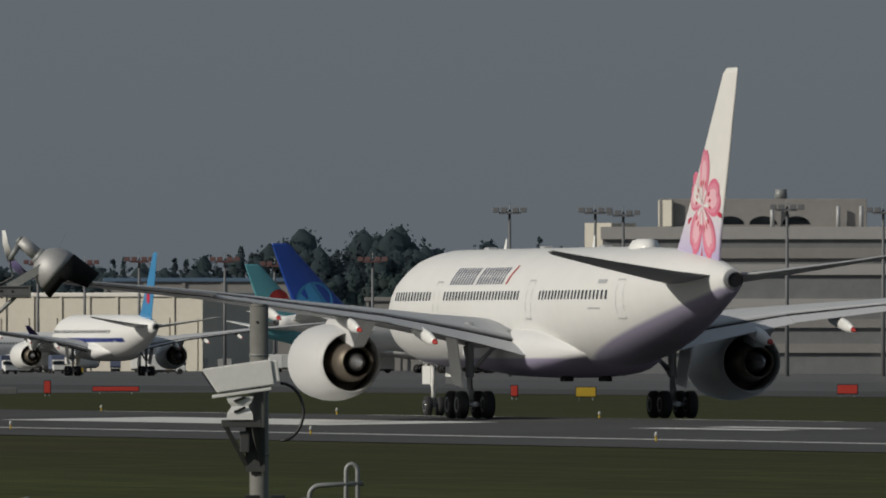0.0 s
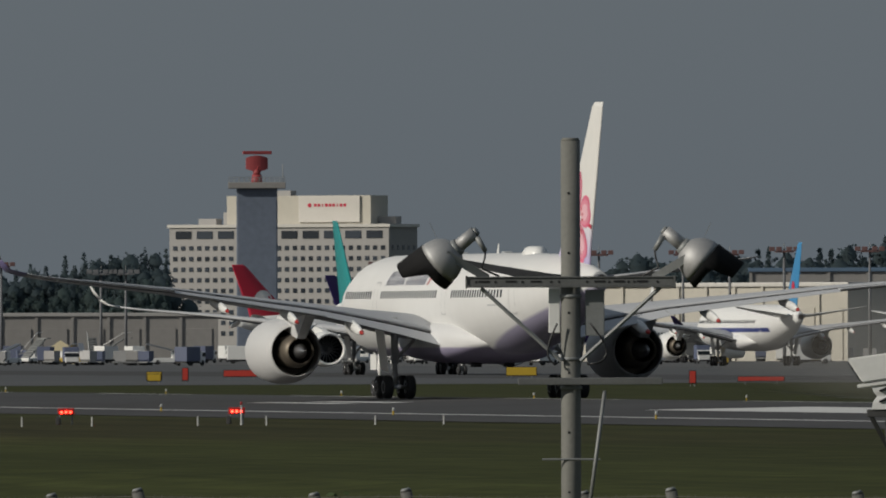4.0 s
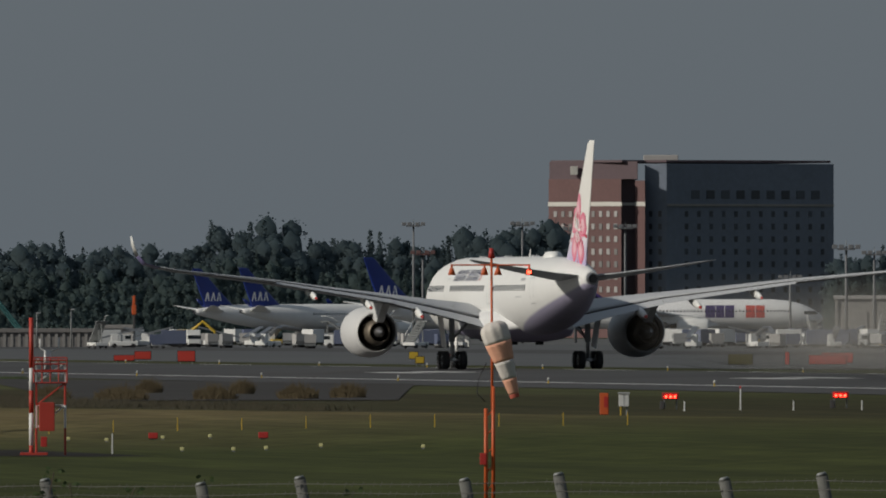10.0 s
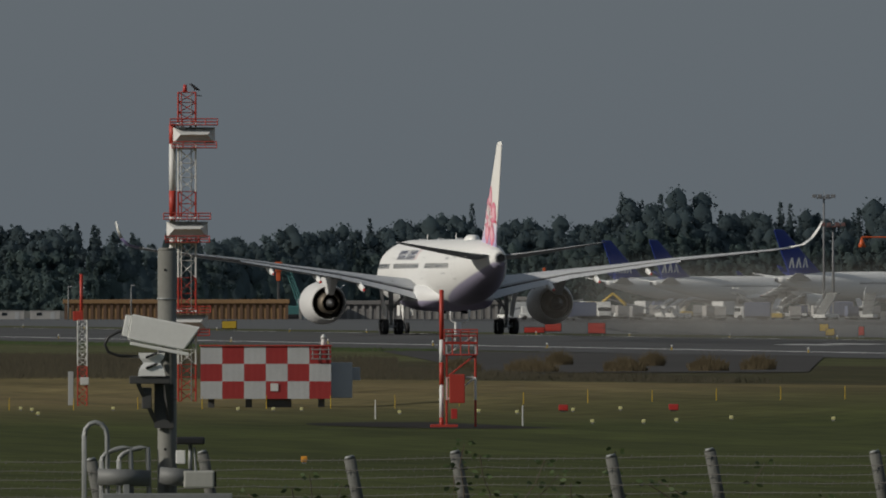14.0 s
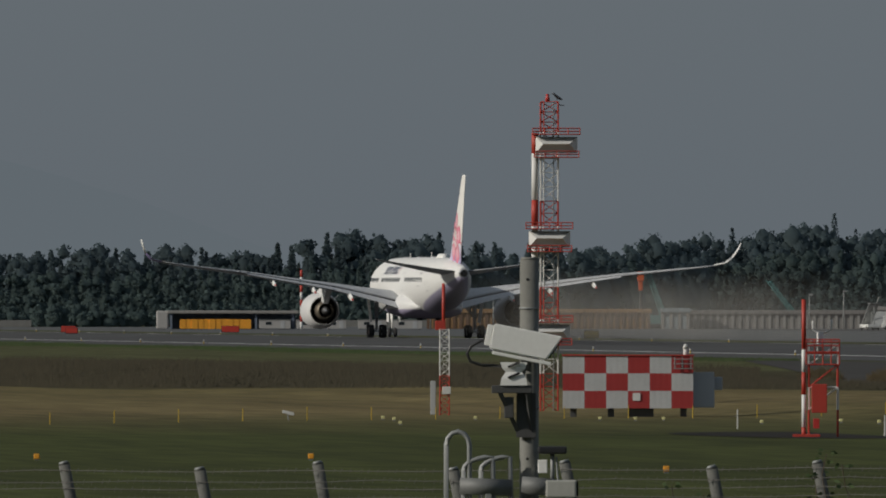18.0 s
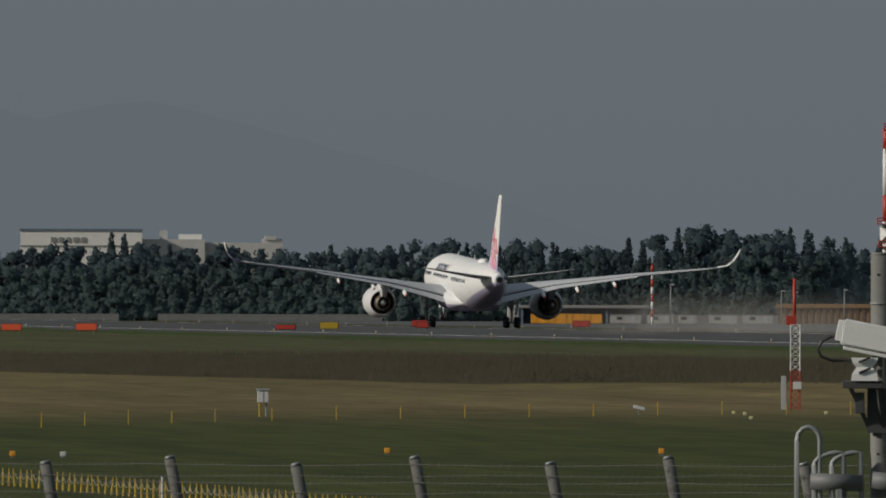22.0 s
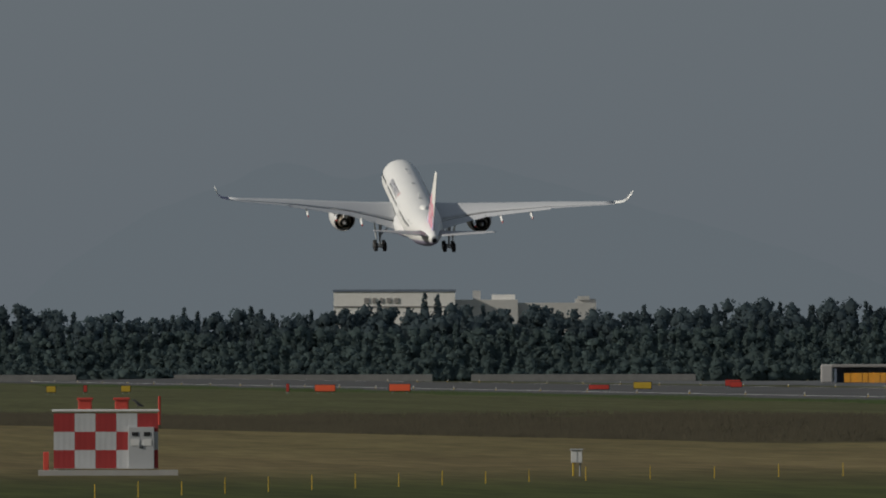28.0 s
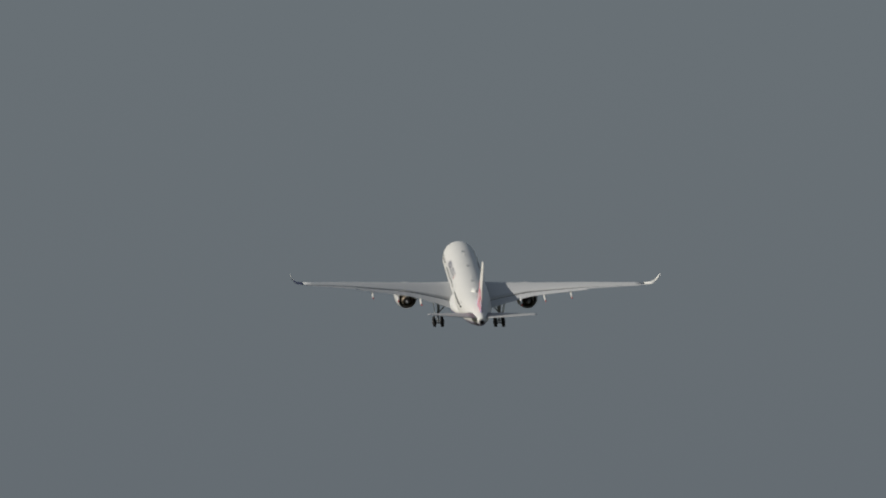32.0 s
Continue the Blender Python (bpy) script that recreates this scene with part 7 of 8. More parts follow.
part("arm", pipe(B(), [(1, 0, 2.4), (3.2, 0, 4.2), (5.2, 0, 2.6), (5.4, 0, 1.0)], 0.3, 6), YELLOW, t)


def site_hut(az, d):
    """A long low shed open to the front, hung with orange sheeting, and the cabins beside it."""
    t = thing("site_shed", face(az, d, -0.45), "long low site shed with orange sheeting and a grey roof", "shed")
    part("back_wall", box(B(), (2.85, 5, 1.3), (20.4, 0.3, 2.6)), SLATE_HAZED, t)
    for k in range(12):
        x = -5.3 + 10.6 * k / 11
        part("sheeting", box(B(), (x, 0.05 * math.sin(k * 2.1), 0.83), (0.98, 0.08, 1.62 - 0.12 * abs(k - 5.5) / 5.5), bevel=0.02), AMBER, t, "hung orange sheeting")
    part("end_wall", box(B(), (-8.6, 2.5, 1.5), (2.0, 5.2, 3.0), bevel=0.25), PALE_WALL, t)
    part("roof", box(B(), (2.85, 2.5, 2.78), (21.4, 6, 0.5), bevel=0.1), GREY_WALL, t)
    for x in (-7.2, 6.6, 12.6):
        part("post", box(B(), (x, 0.2, 1.3), (0.35, 0.35, 2.6)), SLATE_HAZED, t)
    for x, w in ((9.65, 5.1), (15.3, 4.2), (19.7, 3.1), (25.5, 4.6), (31.2, 4.8)):
        m = face(az, d, -0.45) @ pose(x, -0.4, 0)
        c = thing("site_cabin", m, "pale grey flat-roofed site cabin", "cabin", "cabins on the building site")
        part("cabin_wall", box(B(), (0, 0, 0.78), (w, 2.2, 1.4), bevel=0.05), PALE_WALL, c)
        part("cabin_roof", box(B(), (0, 0, 1.5), (w + 0.1, 2.3, 0.1)), GREY_WALL, c)
        part("cabin_window", box(B(), (-w * 0.2, -1.1, 0.95), (0.9, 0.06, 0.5)), WINDOW, c)
        part("cabin_door", box(B(), (w * 0.25, -1.1, 0.72), (0.7, 0.06, 1.2)), GREY_PAINT, c)
        for sx in (-w * 0.42, w * 0.42):
            part("cabin_foot", box(B(), (sx, 0, 0.05), (0.3, 2.0, 0.1)), DARK, c)


site_hut(6.452, 2900)
t = thing("striped_mast", face(6.728, 2880, -0.45), "slim mast in red and white bands", "antenna mast")
for k in range(8):
    part("mast_band", tube(B(), (0, 0, 1.2 * k), (0, 0, 1.2 * (k + 1)), 0.22, n=10), MAST_RED if k % 2 else MAST_WHITE, t)
for az, h in ((6.787, 6.4), (7.143, 5.4), (7.185, 5.2), (7.345, 5.6), (8.36, 5.6), (8.47, 6.2)):
    t = thing("lamp_post", face(az, 2870, -0.45), "thin grey lamp post on the building site", "lamp post", "lamp posts on the building site")
    part("post", tube(B(), (0, 0, 0), (0, 0, h), 0.12, 0.08, 8), GALV, t)
    part("lamp_head", box(B(), (0.25, 0, h), (0.7, 0.3, 0.18), bevel=0.04), GREY_PAINT, t)


# ---- service vehicles on the apron ----
def baggage_truck(m, body, label):
    t = thing("service_truck", m, label, "truck", "service vehicles on the apron")
    part("cargo_body", box(B(), (-0.9, 0, 1.75), (4.0, 2.2, 2.2), bevel=0.08), body, t)
    c = part("cab", box(B(), (1.9, 0, 1.25), (1.5, 2.1, 1.7), bevel=0.15), WHITE, t)
    part("windscreen", box(B(), (2.2, 0, 1.65), (1.0, 2.12, 0.6), bevel=0.05), WINDOW, c)
    part("chassis", box(B(), (0, 0, 0.5), (5.6, 1.8, 0.25)), DARK, t)
    for x in (-1.9, 1.8):
        for y in (-0.95, 0.95):
            part("wheel", tube(B(), (x, y - 0.12, 0.42), (x, y + 0.12, 0.42), 0.42, n=12), RUBBER, t)
    return t


def belt_loader(m, body, label):
    t = thing("belt_loader", m, label, "loader", "service vehicles on the apron")
    part("chassis", box(B(), (0, 0, 0.7), (4.6, 1.8, 0.7), bevel=0.1), body, t)
    part("belt", box(B(), (0.3, 0.2, 2.2), (7.0, 0.9, 0.25), pose(0, 0, 0.2, 0, -14, 0)), STEEL, t)
    part("cab", box(B(), (-1.4, -0.4, 1.6), (1.2, 0.9, 1.2), bevel=0.08), WHITE, t)
    for x in (-1.5, 1.5):
        for y in (-0.8, 0.8):
            part("wheel", tube(B(), (x, y - 0.1, 0.38), (x, y + 0.1, 0.38), 0.38, n=10), RUBBER, t)
    return t


def cargo_dolly(m, body, label):
    t = thing("container_dolly", m, label, "container", "service vehicles on the apron")
    part("container", loft(B(), [[(-0.75, y, 0.6), (0.75, y, 0.6), (1.2, y, 1.1), (1.2, y, 2.2), (-1.0, y, 2.2), (-1.0, y, 0.9)] for y in (-0.9, 0.9)], smooth=False), body, t)
    part("bed", box(B(), (0, 0, 0.48), (3.0, 1.7, 0.16)), GALV, t)
    for x in (-0.9, 0.9):
        part("wheel", tube(B(), (x, -0.8, 0.22), (x, 0.8, 0.22), 0.22, n=10), RUBBER, t)
    return t


def stairs_truck(m, body, label):
    t = thing("steps_truck", m, label, "steps", "service vehicles on the apron")
    part("chassis", box(B(), (0, 0, 0.7), (6, 2, 0.5), bevel=0.05), body, t)
    fl = part("stair_flight", loft(B(), [[(-2.75, y, 0.85), (2.6, y, 4.15), (2.6, y, 3.95), (-2.75, y, 0.65)] for y in (-0.8, 0.8)], smooth=False), GALV, t)
    for k in range(8):
        part("step", box(B(), (-2.3 + 0.64 * k, 0, 1.2 + 0.4 * k), (0.4, 1.5, 0.12)), GALV, fl)
    part("platform", box(B(), (3.2, 0, 4.2), (1.6, 1.8, 0.15)), GALV, t)
    part("rail", pipe(B(), [(-2.6, 0.8, 2.0), (2.4, 0.8, 5.1), (3.9, 0.8, 5.2)], 0.05, 5), WHITE, t)
    for x in (1.2, 2.9):
        part("support", tube(B(), (x, 0, 0.9), (x, 0, 4.1 - (2.9 - x) * 0.6), 0.1, n=6), GALV, t)
    for x in (-2, 2):
        for y in (-0.9, 0.9):
            part("wheel", tube(B(), (x, y - 0.1, 0.4), (x, y + 0.1, 0.4), 0.4, n=10), RUBBER, t)
    return t


# vehicle blue, muted: the haze over the apron is put into it
DULL_BLUE = paint("faded_blue_paint", (0.10, 0.12, 0.19), 0.6)
random.seed(21)
protos = []
for f, mat, w in ((baggage_truck, WHITE, "white box-bodied service truck on the apron"), (baggage_truck, DULL_BLUE, "blue box-bodied service truck on the apron"), (belt_loader, WHITE, "white belt loader on the apron"), (belt_loader, YELLOW, "yellow belt loader on the apron"),
                  (cargo_dolly, SILVER, "silver air cargo container on a dolly"), (cargo_dolly, PALE_WALL, "pale air cargo container on a dolly"), (stairs_truck, WHITE, "white passenger steps truck on the apron"), (cargo_dolly, DULL_BLUE, "blue air cargo container on a dolly")):
    protos.append(f(Matrix(), mat, w))
used = set()
for a0, a1, n, d0 in ((10.3, 11.75, 70, 2750), (8.55, 9.75, 50, 2800), (12.5, 14.6, 36, 2650), (11.8, 12.5, 16, 2700)):
    for k in range(n):
        az, d = a0 + (a1 - a0) * (k + random.random()) / n, d0 + random.uniform(-60, 420)
        p = bear(az, d)
        m = pose(p.x, p.y, lie(p.x) + 0.03, 0, 0, random.choice((0, 90, 180, 60, -80)) + random.uniform(-12, 12) - az)
        i = random.choice((0, 0, 1, 2, 3, 4, 4, 5, 5, 6, 7))
        if i not in used:
            used.add(i)
            protos[i].matrix_basis = m
        else:
            copy_thing(protos[i], m)


# ---- woods and mountain ----
def foliage(name, colour):
    """Crowns of leaves: dull, and partly letting the light through."""
    m = material(name, colour, 0.95, 0, 0.3, 9.0, spec=0.05)
    n, l = m.node_tree.nodes, m.node_tree.links
    b = n["Principled BSDF"]
    leaf, mixed = n.new("ShaderNodeBsdfTranslucent"), n.new("ShaderNodeMixShader")
    l.new(b.inputs["Base Color"].links[0].from_socket, leaf.inputs[0])
    mixed.inputs[0].default_value = 0.5
    l.new(b.outputs[0], mixed.inputs[1])
    l.new(leaf.outputs[0], mixed.inputs[2])
    l.new(mixed.outputs[0], n["Material Output"].inputs[0])
    return m


# distance haze is put into both leaf colours, paler and bluer than leaves
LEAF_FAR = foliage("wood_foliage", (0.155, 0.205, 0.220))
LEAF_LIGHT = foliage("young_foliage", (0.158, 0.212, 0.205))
# bearing and the wood's top, in thousandths of a radian over eye level
SKYLINE = ((3.3, 3.0), (3.63, 3.0), (4.01, 2.55), (4.48, 2.85), (4.79, 2.95), (5.01, 3.25), (5.35, 2.85), (5.55, 2.8), (5.71, 3.0), (6.08, 3.4), (6.44, 3.35), (6.61, 3.2), (6.81, 3.95), (7.17, 4.0),
           (7.35, 3.55), (7.72, 3.4), (7.95, 4.2), (8.03, 3.8), (8.3, 4.7), (8.39, 4.9), (8.48, 4.25), (8.77, 4.1), (8.96, 5.5), (9.12, 5.8), (9.21, 4.55), (9.43, 5.0), (9.57, 4.55), (9.77, 5.2), (9.95, 5.8), (10.02, 5.6),
           (10.93, 4.3), (11.13, 4.2), (11.3, 4.0), (11.51, 4.5), (11.7, 5.1), (11.8, 4.8), (12.66, 4.0), (13.2, 4.1), (13.67, 4.95), (13.95, 4.9), (14.18, 5.9), (14.34, 6.3), (14.42, 5.8), (14.62, 6.9), (14.8, 6.2), (15.3, 5.2), (16.6, 4.6))
GAPS = ((10.03, 10.92), (11.82, 12.62))


def wood(name, steps, dist, seed, mat, label):
    """A belt of trees in rows that rise one behind the other: trunks, and crowns of many leaf clumps."""
    rng = np.random.default_rng(seed)
    verts, faces, norms, tv, tf = [], [], [], B(), 0
    sa, sh = [s[0] for s in SKYLINE], [s[1] for s in SKYLINE]
    for r, low in enumerate(steps):
        az = 3.2 + rng.uniform(0, 0.05)
        while az < 16.5:
            d = float(np.interp(az, (7.2, 8.0, 11.9, 12.5), dist)) + r * 6 + rng.uniform(-2, 2)
            step = math.degrees(rng.uniform(1.8, 3.2 + 0.8 * low) / d)
            az += step
            if any(a < az < b for a, b in GAPS):
                continue
            top = (3.6 + d * float(np.interp(az, sa, sh)) / 1000 + 0.45) * low
            h = top * (rng.uniform(0.90, 1.05) if rng.random() > 0.1 else rng.uniform(1.04, 1.10))
            c = bear(az, d, -0.45)
            conifer = rng.random() < (0.42 if az < 7.3 else 0.36)
            wid = max(1.5, h * (rng.uniform(0.13, 0.19) if conifer else rng.uniform(0.16, 0.25)))
            n = int(330 * max(0.42, low))
            if conifer:
                s = rng.uniform(0.12, 1.0, n)
                rad = wid * (1.05 - s) * rng.uniform(0.85, 1.1, n)
                zz = h * s
            else:
                k = 8
                cx = rng.normal(0, wid * 0.5, (k, 2))
                cz = h * rng.uniform(0.45, 0.86, k)
                cx[0], cz[0] = 0.0, h * 0.88
                cr = wid * rng.uniform(0.32, 0.58, k)
                pick = rng.integers(0, k, n)
                u = rng.normal(0, 1, (n, 3))
                u /= np.linalg.norm(u, axis=1)[:, None]
                u *= (rng.uniform(0.86, 1.17, n))[:, None]
                zz = np.minimum(h * 1.02, cz[pick] + u[:, 2] * cr[pick] * 0.85)
            th = rng.uniform(0, 6.283, n)
            if conifer:
                px, py = rad * np.cos(th), rad * np.sin(th)
            else:
                px, py = cx[pick, 0] + u[:, 0] * cr[pick], cx[pick, 1] + u[:, 1] * cr[pick]
            size = rng.uniform(0.2, 0.52, n)
            a = rng.normal(0, 1, (n, 3))
            a /= np.linalg.norm(a, axis=1)[:, None]
            b = np.cross(a, rng.normal(0, 1, (n, 3)))
            b /= np.linalg.norm(b, axis=1)[:, None]
            ctr = np.stack([c.x + px, c.y + py, c.z + np.maximum(zz, 0.3)], 1)
            out = np.stack([px, py - 0.6 * wid, (zz - h * 0.5) * 0.7 + 0.25 * h], 1) if conifer else np.stack([u[:, 0], u[:, 1], u[:, 2] + 0.35], 1)
            # normals all lean one way, which flattens sun and shade as haze would
            out = 0.22 * out / np.linalg.norm(out, axis=1)[:, None] + rng.normal(0, 0.07, (n, 3)) + np.array([0.20, -0.56, 0.54])
            b = b * np.where(np.sum(np.cross(a, b) * out, axis=1) < 0, -1.0, 1.0)[:, None]
            quad = np.stack([ctr + a * size[:, None], ctr + b * size[:, None] * 0.8, ctr - a * size[:, None], ctr - b * size[:, None] * 0.8], 1)
            verts.append(quad.reshape(-1, 3))
            norms.append(np.repeat(out / np.linalg.norm(out, axis=1)[:, None], 4, axis=0))
            faces.append(np.arange(n * 4).reshape(-1, 4) + tf)
            tf += n * 4
            # the body of the crown behind its outer leaves
            if conifer:
                lumps = [(0, 0, h * 0.12, h * 0.92, wid * 0.95, True)]
            else:
                lumps = [(cx[j, 0], cx[j, 1], cz[j] - cr[j] * 0.95, cz[j] + cr[j] * 0.82, cr[j] * 0.86, False) for j in range(k)]
                lumps.append((0, 0, -h * 0.1, h * 0.72, wid * 1.05, False))
            for lx, ly, zlo, zhi, lr, cone in lumps:
                lev = np.linspace(0.02, 0.98, 5)
                prof = (1 - lev) * 0.95 + 0.04 if cone else np.sin(np.pi * (0.06 + 0.9 * lev))
                ang = np.arange(6) * 6.2832 / 6 + rng.uniform(0, 1)
                rr = lr * prof[:, None] * rng.uniform(0.78, 1.10, (5, 6))
                hull = np.stack([c.x + lx + rr * np.cos(ang), c.y + ly + rr * np.sin(ang), c.z + zlo + (zhi - zlo) * lev[:, None] + rng.uniform(-0.2, 0.2, (5, 6))], 2).reshape(-1, 3)
                side = np.tile(np.stack([np.cos(ang), np.sin(ang), np.zeros(6)], 1), (5, 1))
                nn_ = 0.2 * side + np.array([0.20, -0.56, 0.54])
                verts.append(hull)
                norms.append(nn_ / np.linalg.norm(nn_, axis=1)[:, None])
                q = np.array([[i * 6 + j, i * 6 + (j + 1) % 6, (i + 1) * 6 + (j + 1) % 6, (i + 1) * 6 + j] for i in range(4) for j in range(6)])
                faces.append(q + tf)
                tf += 30
            if r == 0 and low < 0.5:
                tube(tv, c, c + Vector((0, 0, h * 0.6)), 0.2, 0.08, n=5, caps=False)
    me = bpy.data.meshes.new(name)
    me.from_pydata(np.concatenate(verts).tolist(), [], np.concatenate(faces).tolist())
    me.materials.append(mat)
    me.polygons.foreach_set("use_smooth", [True] * len(me.polygons))
    me.normals_split_custom_set_from_vertices(np.concatenate(norms).tolist())
    o = tagged(new(name, me), label, "wood", kind="stuff")
    tagged(part("tree_trunks", tv, BARK, o), kind="stuff")
    return o


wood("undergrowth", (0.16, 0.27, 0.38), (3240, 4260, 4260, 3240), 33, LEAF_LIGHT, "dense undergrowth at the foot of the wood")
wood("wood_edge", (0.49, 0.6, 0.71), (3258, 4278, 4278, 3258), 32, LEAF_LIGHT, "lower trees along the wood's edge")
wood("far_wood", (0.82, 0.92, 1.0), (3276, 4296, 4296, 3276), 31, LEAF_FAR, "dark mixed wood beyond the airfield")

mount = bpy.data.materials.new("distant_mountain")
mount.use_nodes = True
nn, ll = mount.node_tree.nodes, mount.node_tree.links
# haze is put into an even glow, a little darker than the sky
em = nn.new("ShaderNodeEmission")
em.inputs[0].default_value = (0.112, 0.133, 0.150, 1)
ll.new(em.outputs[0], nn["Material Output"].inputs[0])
RIDGE = ((3.0, -1.5), (3.6, 1.6), (3.81, 4.9), (4.10, 8.2), (4.39, 10.0), (4.45, 10.65), (4.53, 11.05), (4.60, 10.8), (4.68, 10.3), (4.77, 10.05), (4.86, 10.4), (4.98, 10.85), (5.09, 11.0), (5.17, 10.9), (5.29, 10.3),
         (5.45, 9.6), (5.7, 8.4), (5.97, 7.1), (6.24, 5.6), (6.52, 3.7), (6.8, 2.2), (7.4, 0.0))
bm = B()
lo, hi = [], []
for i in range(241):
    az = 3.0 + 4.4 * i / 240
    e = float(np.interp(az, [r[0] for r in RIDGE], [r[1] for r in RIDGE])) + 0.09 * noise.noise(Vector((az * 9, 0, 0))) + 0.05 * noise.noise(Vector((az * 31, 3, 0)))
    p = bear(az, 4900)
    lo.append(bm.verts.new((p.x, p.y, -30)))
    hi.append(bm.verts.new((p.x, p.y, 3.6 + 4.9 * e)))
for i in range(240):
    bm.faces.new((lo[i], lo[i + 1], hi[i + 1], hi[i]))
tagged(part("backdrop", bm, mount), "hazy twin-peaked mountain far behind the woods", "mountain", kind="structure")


# ---- what moves ----
# seconds, x, y, height, pitch, roll, yaw of the airliner on its take-off run
ROLLING = [
    (0, 236.50, 871.50, 0.00, 0.00, 0.00, 0.68), (0.5, 236.48, 889.80, 0.00, 0.00, 0.00, 0.64), (1, 236.46, 908.50, 0.00, 0.00, 0.00, 0.61),
    (1.5, 236.44, 927.90, 0.00, 0.00, 0.00, 0.57), (2, 236.42, 948.30, 0.00, 0.00, 0.00, 0.54), (4.5, 236.22, 1061.40, 0.00, 0.00, 0.00, 0.20),
    (5, 236.18, 1085.00, 0.00, 0.00, 0.00, 0.13), (5.5, 236.14, 1109.60, 0.00, 0.00, 0.00, 0.07), (6, 236.10, 1135.10, 0.00, 0.00, 0.00, 0.00),
    (6.5, 236.10, 1161.70, 0.00, 0.00, 0.00, 0.00), (7, 236.10, 1188.00, 0.00, 0.00, 0.00, 0.00), (7.5, 236.10, 1213.90, 0.00, 0.00, 0.00, 0.00),
    (8, 236.10, 1240.20, 0.00, 0.00, 0.00, 0.00), (8.5, 236.10, 1266.10, 0.00, 0.00, 0.00, 0.00), (9, 236.10, 1293.40, 0.00, 0.00, 0.00, 0.00),
    (9.5, 236.10, 1321.60, 0.00, 0.00, 0.00, 0.00), (10, 236.10, 1351.20, 0.00, 0.00, 0.00, 0.00), (10.5, 236.10, 1381.40, 0.00, 0.00, 0.00, 0.00),
    (11, 236.10, 1412.20, 0.00, 0.00, 0.00, 0.00), (11.5, 236.10, 1443.40, 0.00, 0.00, 0.00, 0.00), (12, 236.10, 1475.80, 0.00, 0.00, 0.00, 0.00),
    (12.5, 236.10, 1508.40, 0.00, 0.00, 0.00, 0.00), (13, 236.10, 1541.10, 0.00, 0.00, 0.00, 0.00), (13.5, 236.12, 1573.53, 0.00, 0.00, 0.01, -0.00),
    (14, 236.19, 1606.28, 0.00, 0.00, 0.02, -0.01), (14.5, 236.29, 1638.98, 0.00, 0.00, 0.05, -0.02), (15, 236.42, 1672.16, 0.00, 0.00, 0.09, -0.03),
    (15.5, 236.58, 1705.24, 0.00, 0.00, 0.13, -0.05), (17.5, 237.25, 1860.08, 0.00, 0.00, 0.31, -0.11), (18, 237.41, 1898.86, 0.00, 0.00, 0.36, -0.12),
    (18.5, 237.54, 1937.64, 0.00, 0.00, 0.39, -0.14), (19, 237.64, 1976.04, 0.00, 0.00, 0.42, -0.15), (19.5, 237.71, 2013.79, 0.00, 0.00, 0.44, -0.15),
    (20, 237.73, 2051.72, 0.03, 0.03, 0.44, -0.15), (20.5, 237.70, 2090.10, 0.01, 0.13, 0.55, -0.21), (21, 237.66, 2128.98, 0.00, 0.40, 0.61, -0.27),
    (21.5, 237.61, 2168.38, 0.00, 1.00, 0.63, -0.32), (22, 237.57, 2208.28, 0.00, 1.71, 0.62, -0.39), (22.5, 237.53, 2248.68, 0.01, 2.41, 0.62, -0.46),
    (23, 237.48, 2289.55, 0.23, 3.29, 0.61, -0.53), (23.5, 237.39, 2330.89, 0.57, 4.17, 0.59, -0.60), (24, 237.29, 2372.65, 1.11, 5.02, 0.55, -0.66),
    (24.5, 237.20, 2414.80, 1.93, 5.89, 0.47, -0.71), (25, 237.11, 2457.30, 3.13, 6.74, 0.35, -0.74), (25.5, 237.02, 2500.12, 4.75, 7.56, 0.23, -0.77),
    (27.5, 236.08, 2674.25, 16.43, 10.62, 0.50, -0.56), (28, 235.79, 2718.41, 20.96, 11.33, 0.59, -0.43), (28.5, 235.41, 2762.80, 26.23, 11.93, 0.65, -0.30),
    (29, 234.96, 2807.39, 32.26, 12.44, 0.68, -0.16), (29.5, 234.51, 2852.17, 39.01, 12.79, 0.63, -0.03), (30, 234.05, 2897.09, 46.45, 13.08, 0.44, 0.09),
    (30.5, 233.62, 2942.14, 54.58, 13.39, 0.18, 0.18), (31, 233.20, 2987.32, 63.39, 13.68, -0.03, 0.24), (31.5, 232.78, 3032.60, 72.89, 13.94, -0.14, 0.25),
    (32, 232.37, 3078.01, 83.08, 14.10, -0.18, 0.25),
]

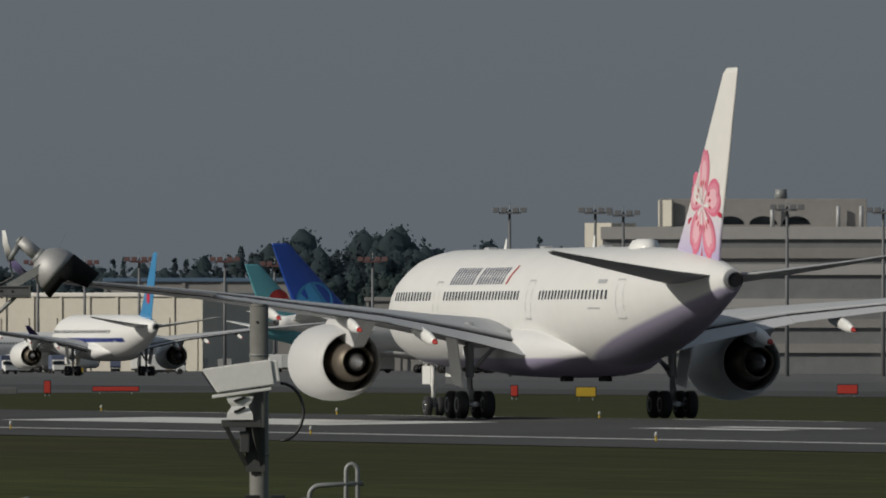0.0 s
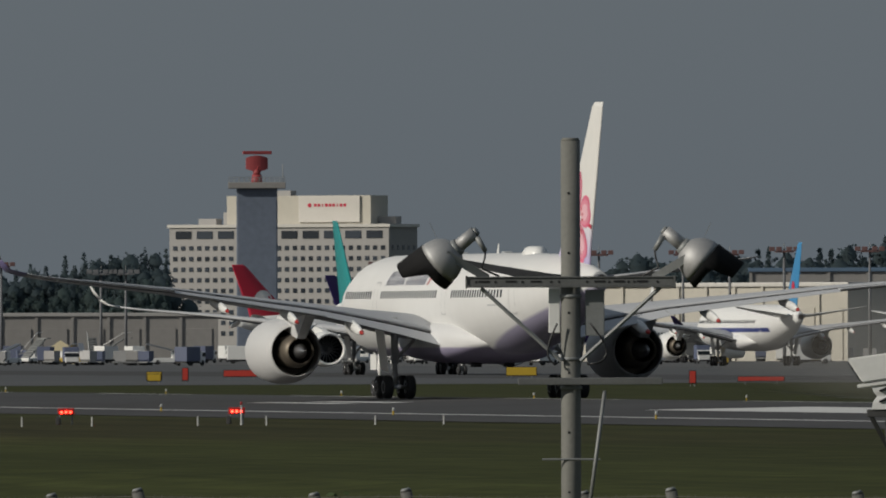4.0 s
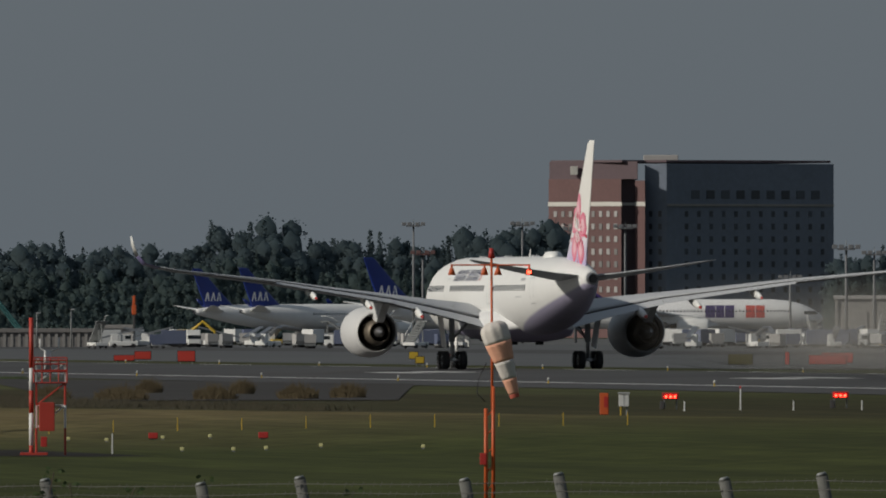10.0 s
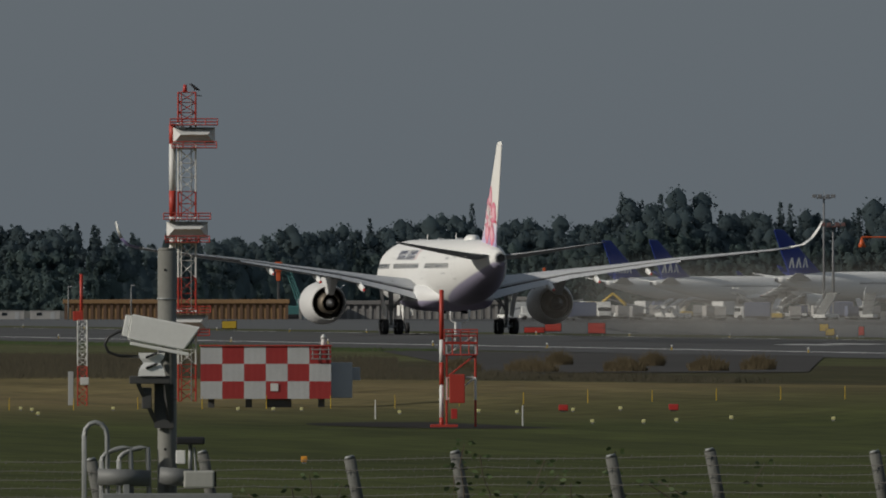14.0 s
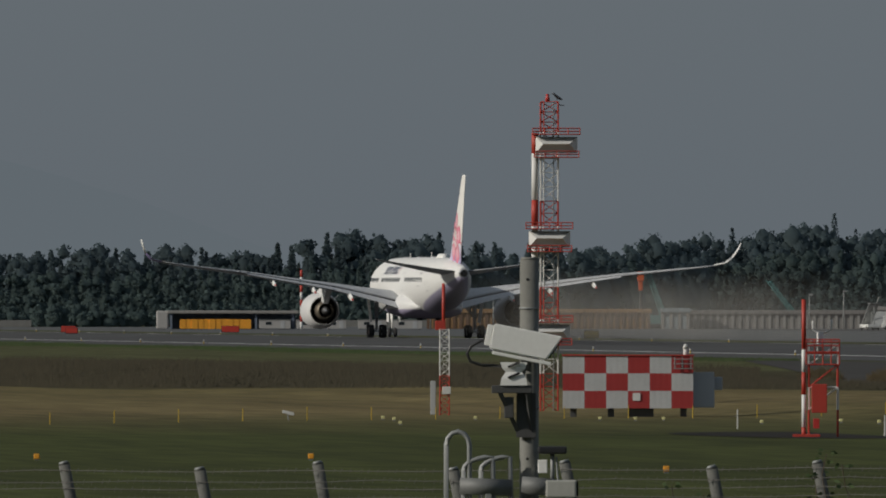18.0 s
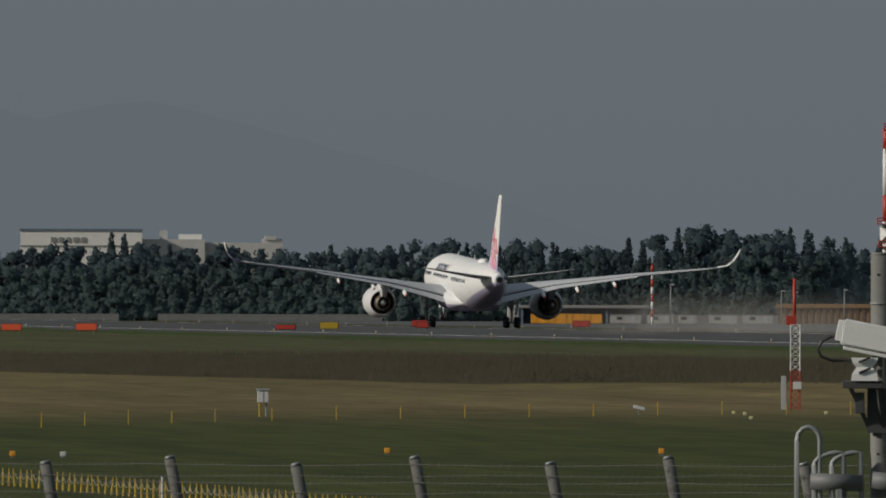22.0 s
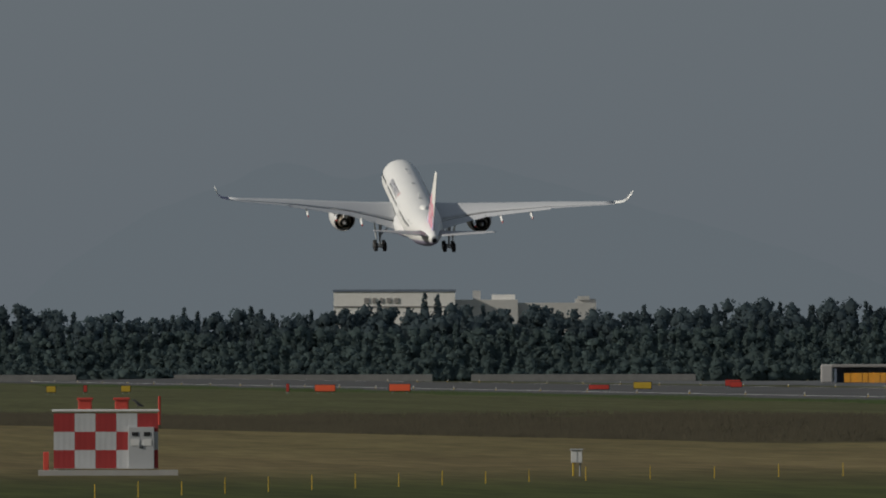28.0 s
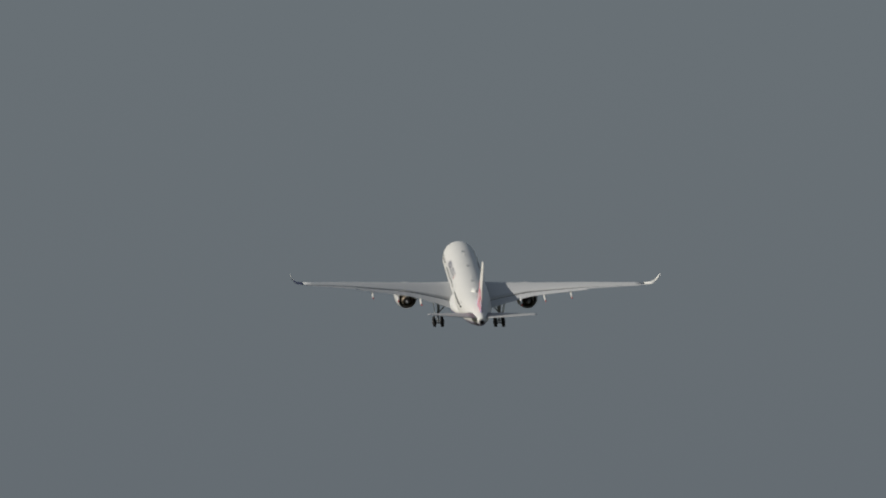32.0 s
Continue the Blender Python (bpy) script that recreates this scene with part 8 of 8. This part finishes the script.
# seconds and degrees of the windsock's swing
SWING = [(0, 12), (6.5, 13), (7, 17), (7.5, 14), (8, 13), (8.5, 8), (9, 8), (9.5, 14), (10, 15), (10.5, 15), (11, 9), (11.5, 10), (12, 7), (12.5, 7), (13, 11), (13.5, 7), (15, 10), (20, 12), (26, 8), (32, 11)]
# seconds and degrees by which lift bends the wings up
LIFT = [(0, -1.1), (3, -0.6), (6, 0.0), (13, 0.5), (20, 0.9), (23, 1.4), (25.5, 2.2), (28, 2.7), (32, 2.7)]
# seconds and metres by which the main legs stretch once the weight is off them
REACH = [(0, 0.0), (22.5, 0.0), (23.2, 0.25), (24.0, 0.7), (25.2, 0.85), (32, 0.85)]


def motions():
    walk(FLIGHT, [(t, pose(x, y, z, p, r, -w)) for t, x, y, z, p, r, w in ROLLING])
    walk(HAZE, [(t, pose(x, min(y, 2120.0), -float(np.interp(t, (19, 22, 24, 32), (0.0, 2.2, 4.3, 4.8))), 0, 0, 0)) for t, x, y, z, p, r, w in ROLLING])
    for w in FLIGHT.children:
        if w.name.split(".")[0] == "wing":
            side = 1 if w.data.vertices[0].co.x > 0 else -1
            rows = []
            for t, a in LIFT:
                hinge = Matrix.Translation((side * 3.0, 0, 3.4))
                rows.append((t, hinge @ pose(0, 0, 0, 0, -side * a, 0) @ hinge.inverted()))
            walk(w, rows)
        if w.name.split(".")[0] == "main_gear_leg":
            walk(w, [(t, Matrix.Translation((0, 0, -a))) for t, a in REACH])
    taxi = bear(12.516, 1985)
    h = 179.0
    ahead = Vector((math.sin(radians(h)), math.cos(radians(h)), 0))
    rows = []
    for t in (0, 8, 16, 24, 32):
        p = taxi + ahead * 4.5 * (t - 2.5)
        rows.append((t, pose(p.x, p.y, lie(p.x) + 0.03, 0, 0, -h)))
    walk(TAXI, rows)
    # the radar's head goes round in 4.1 s
    walk(RADAR, [(k / 2, pose(0, 0, 0, 0, 0, 90 + 87.8 * (k / 2 - 4.9))) for k in range(65)])
    walk(sock, [(t, Matrix.Translation(SOCK_AT) @ pose(0, 0, 0, 0, -a - 2, 0)) for t, a in SWING])


motions()
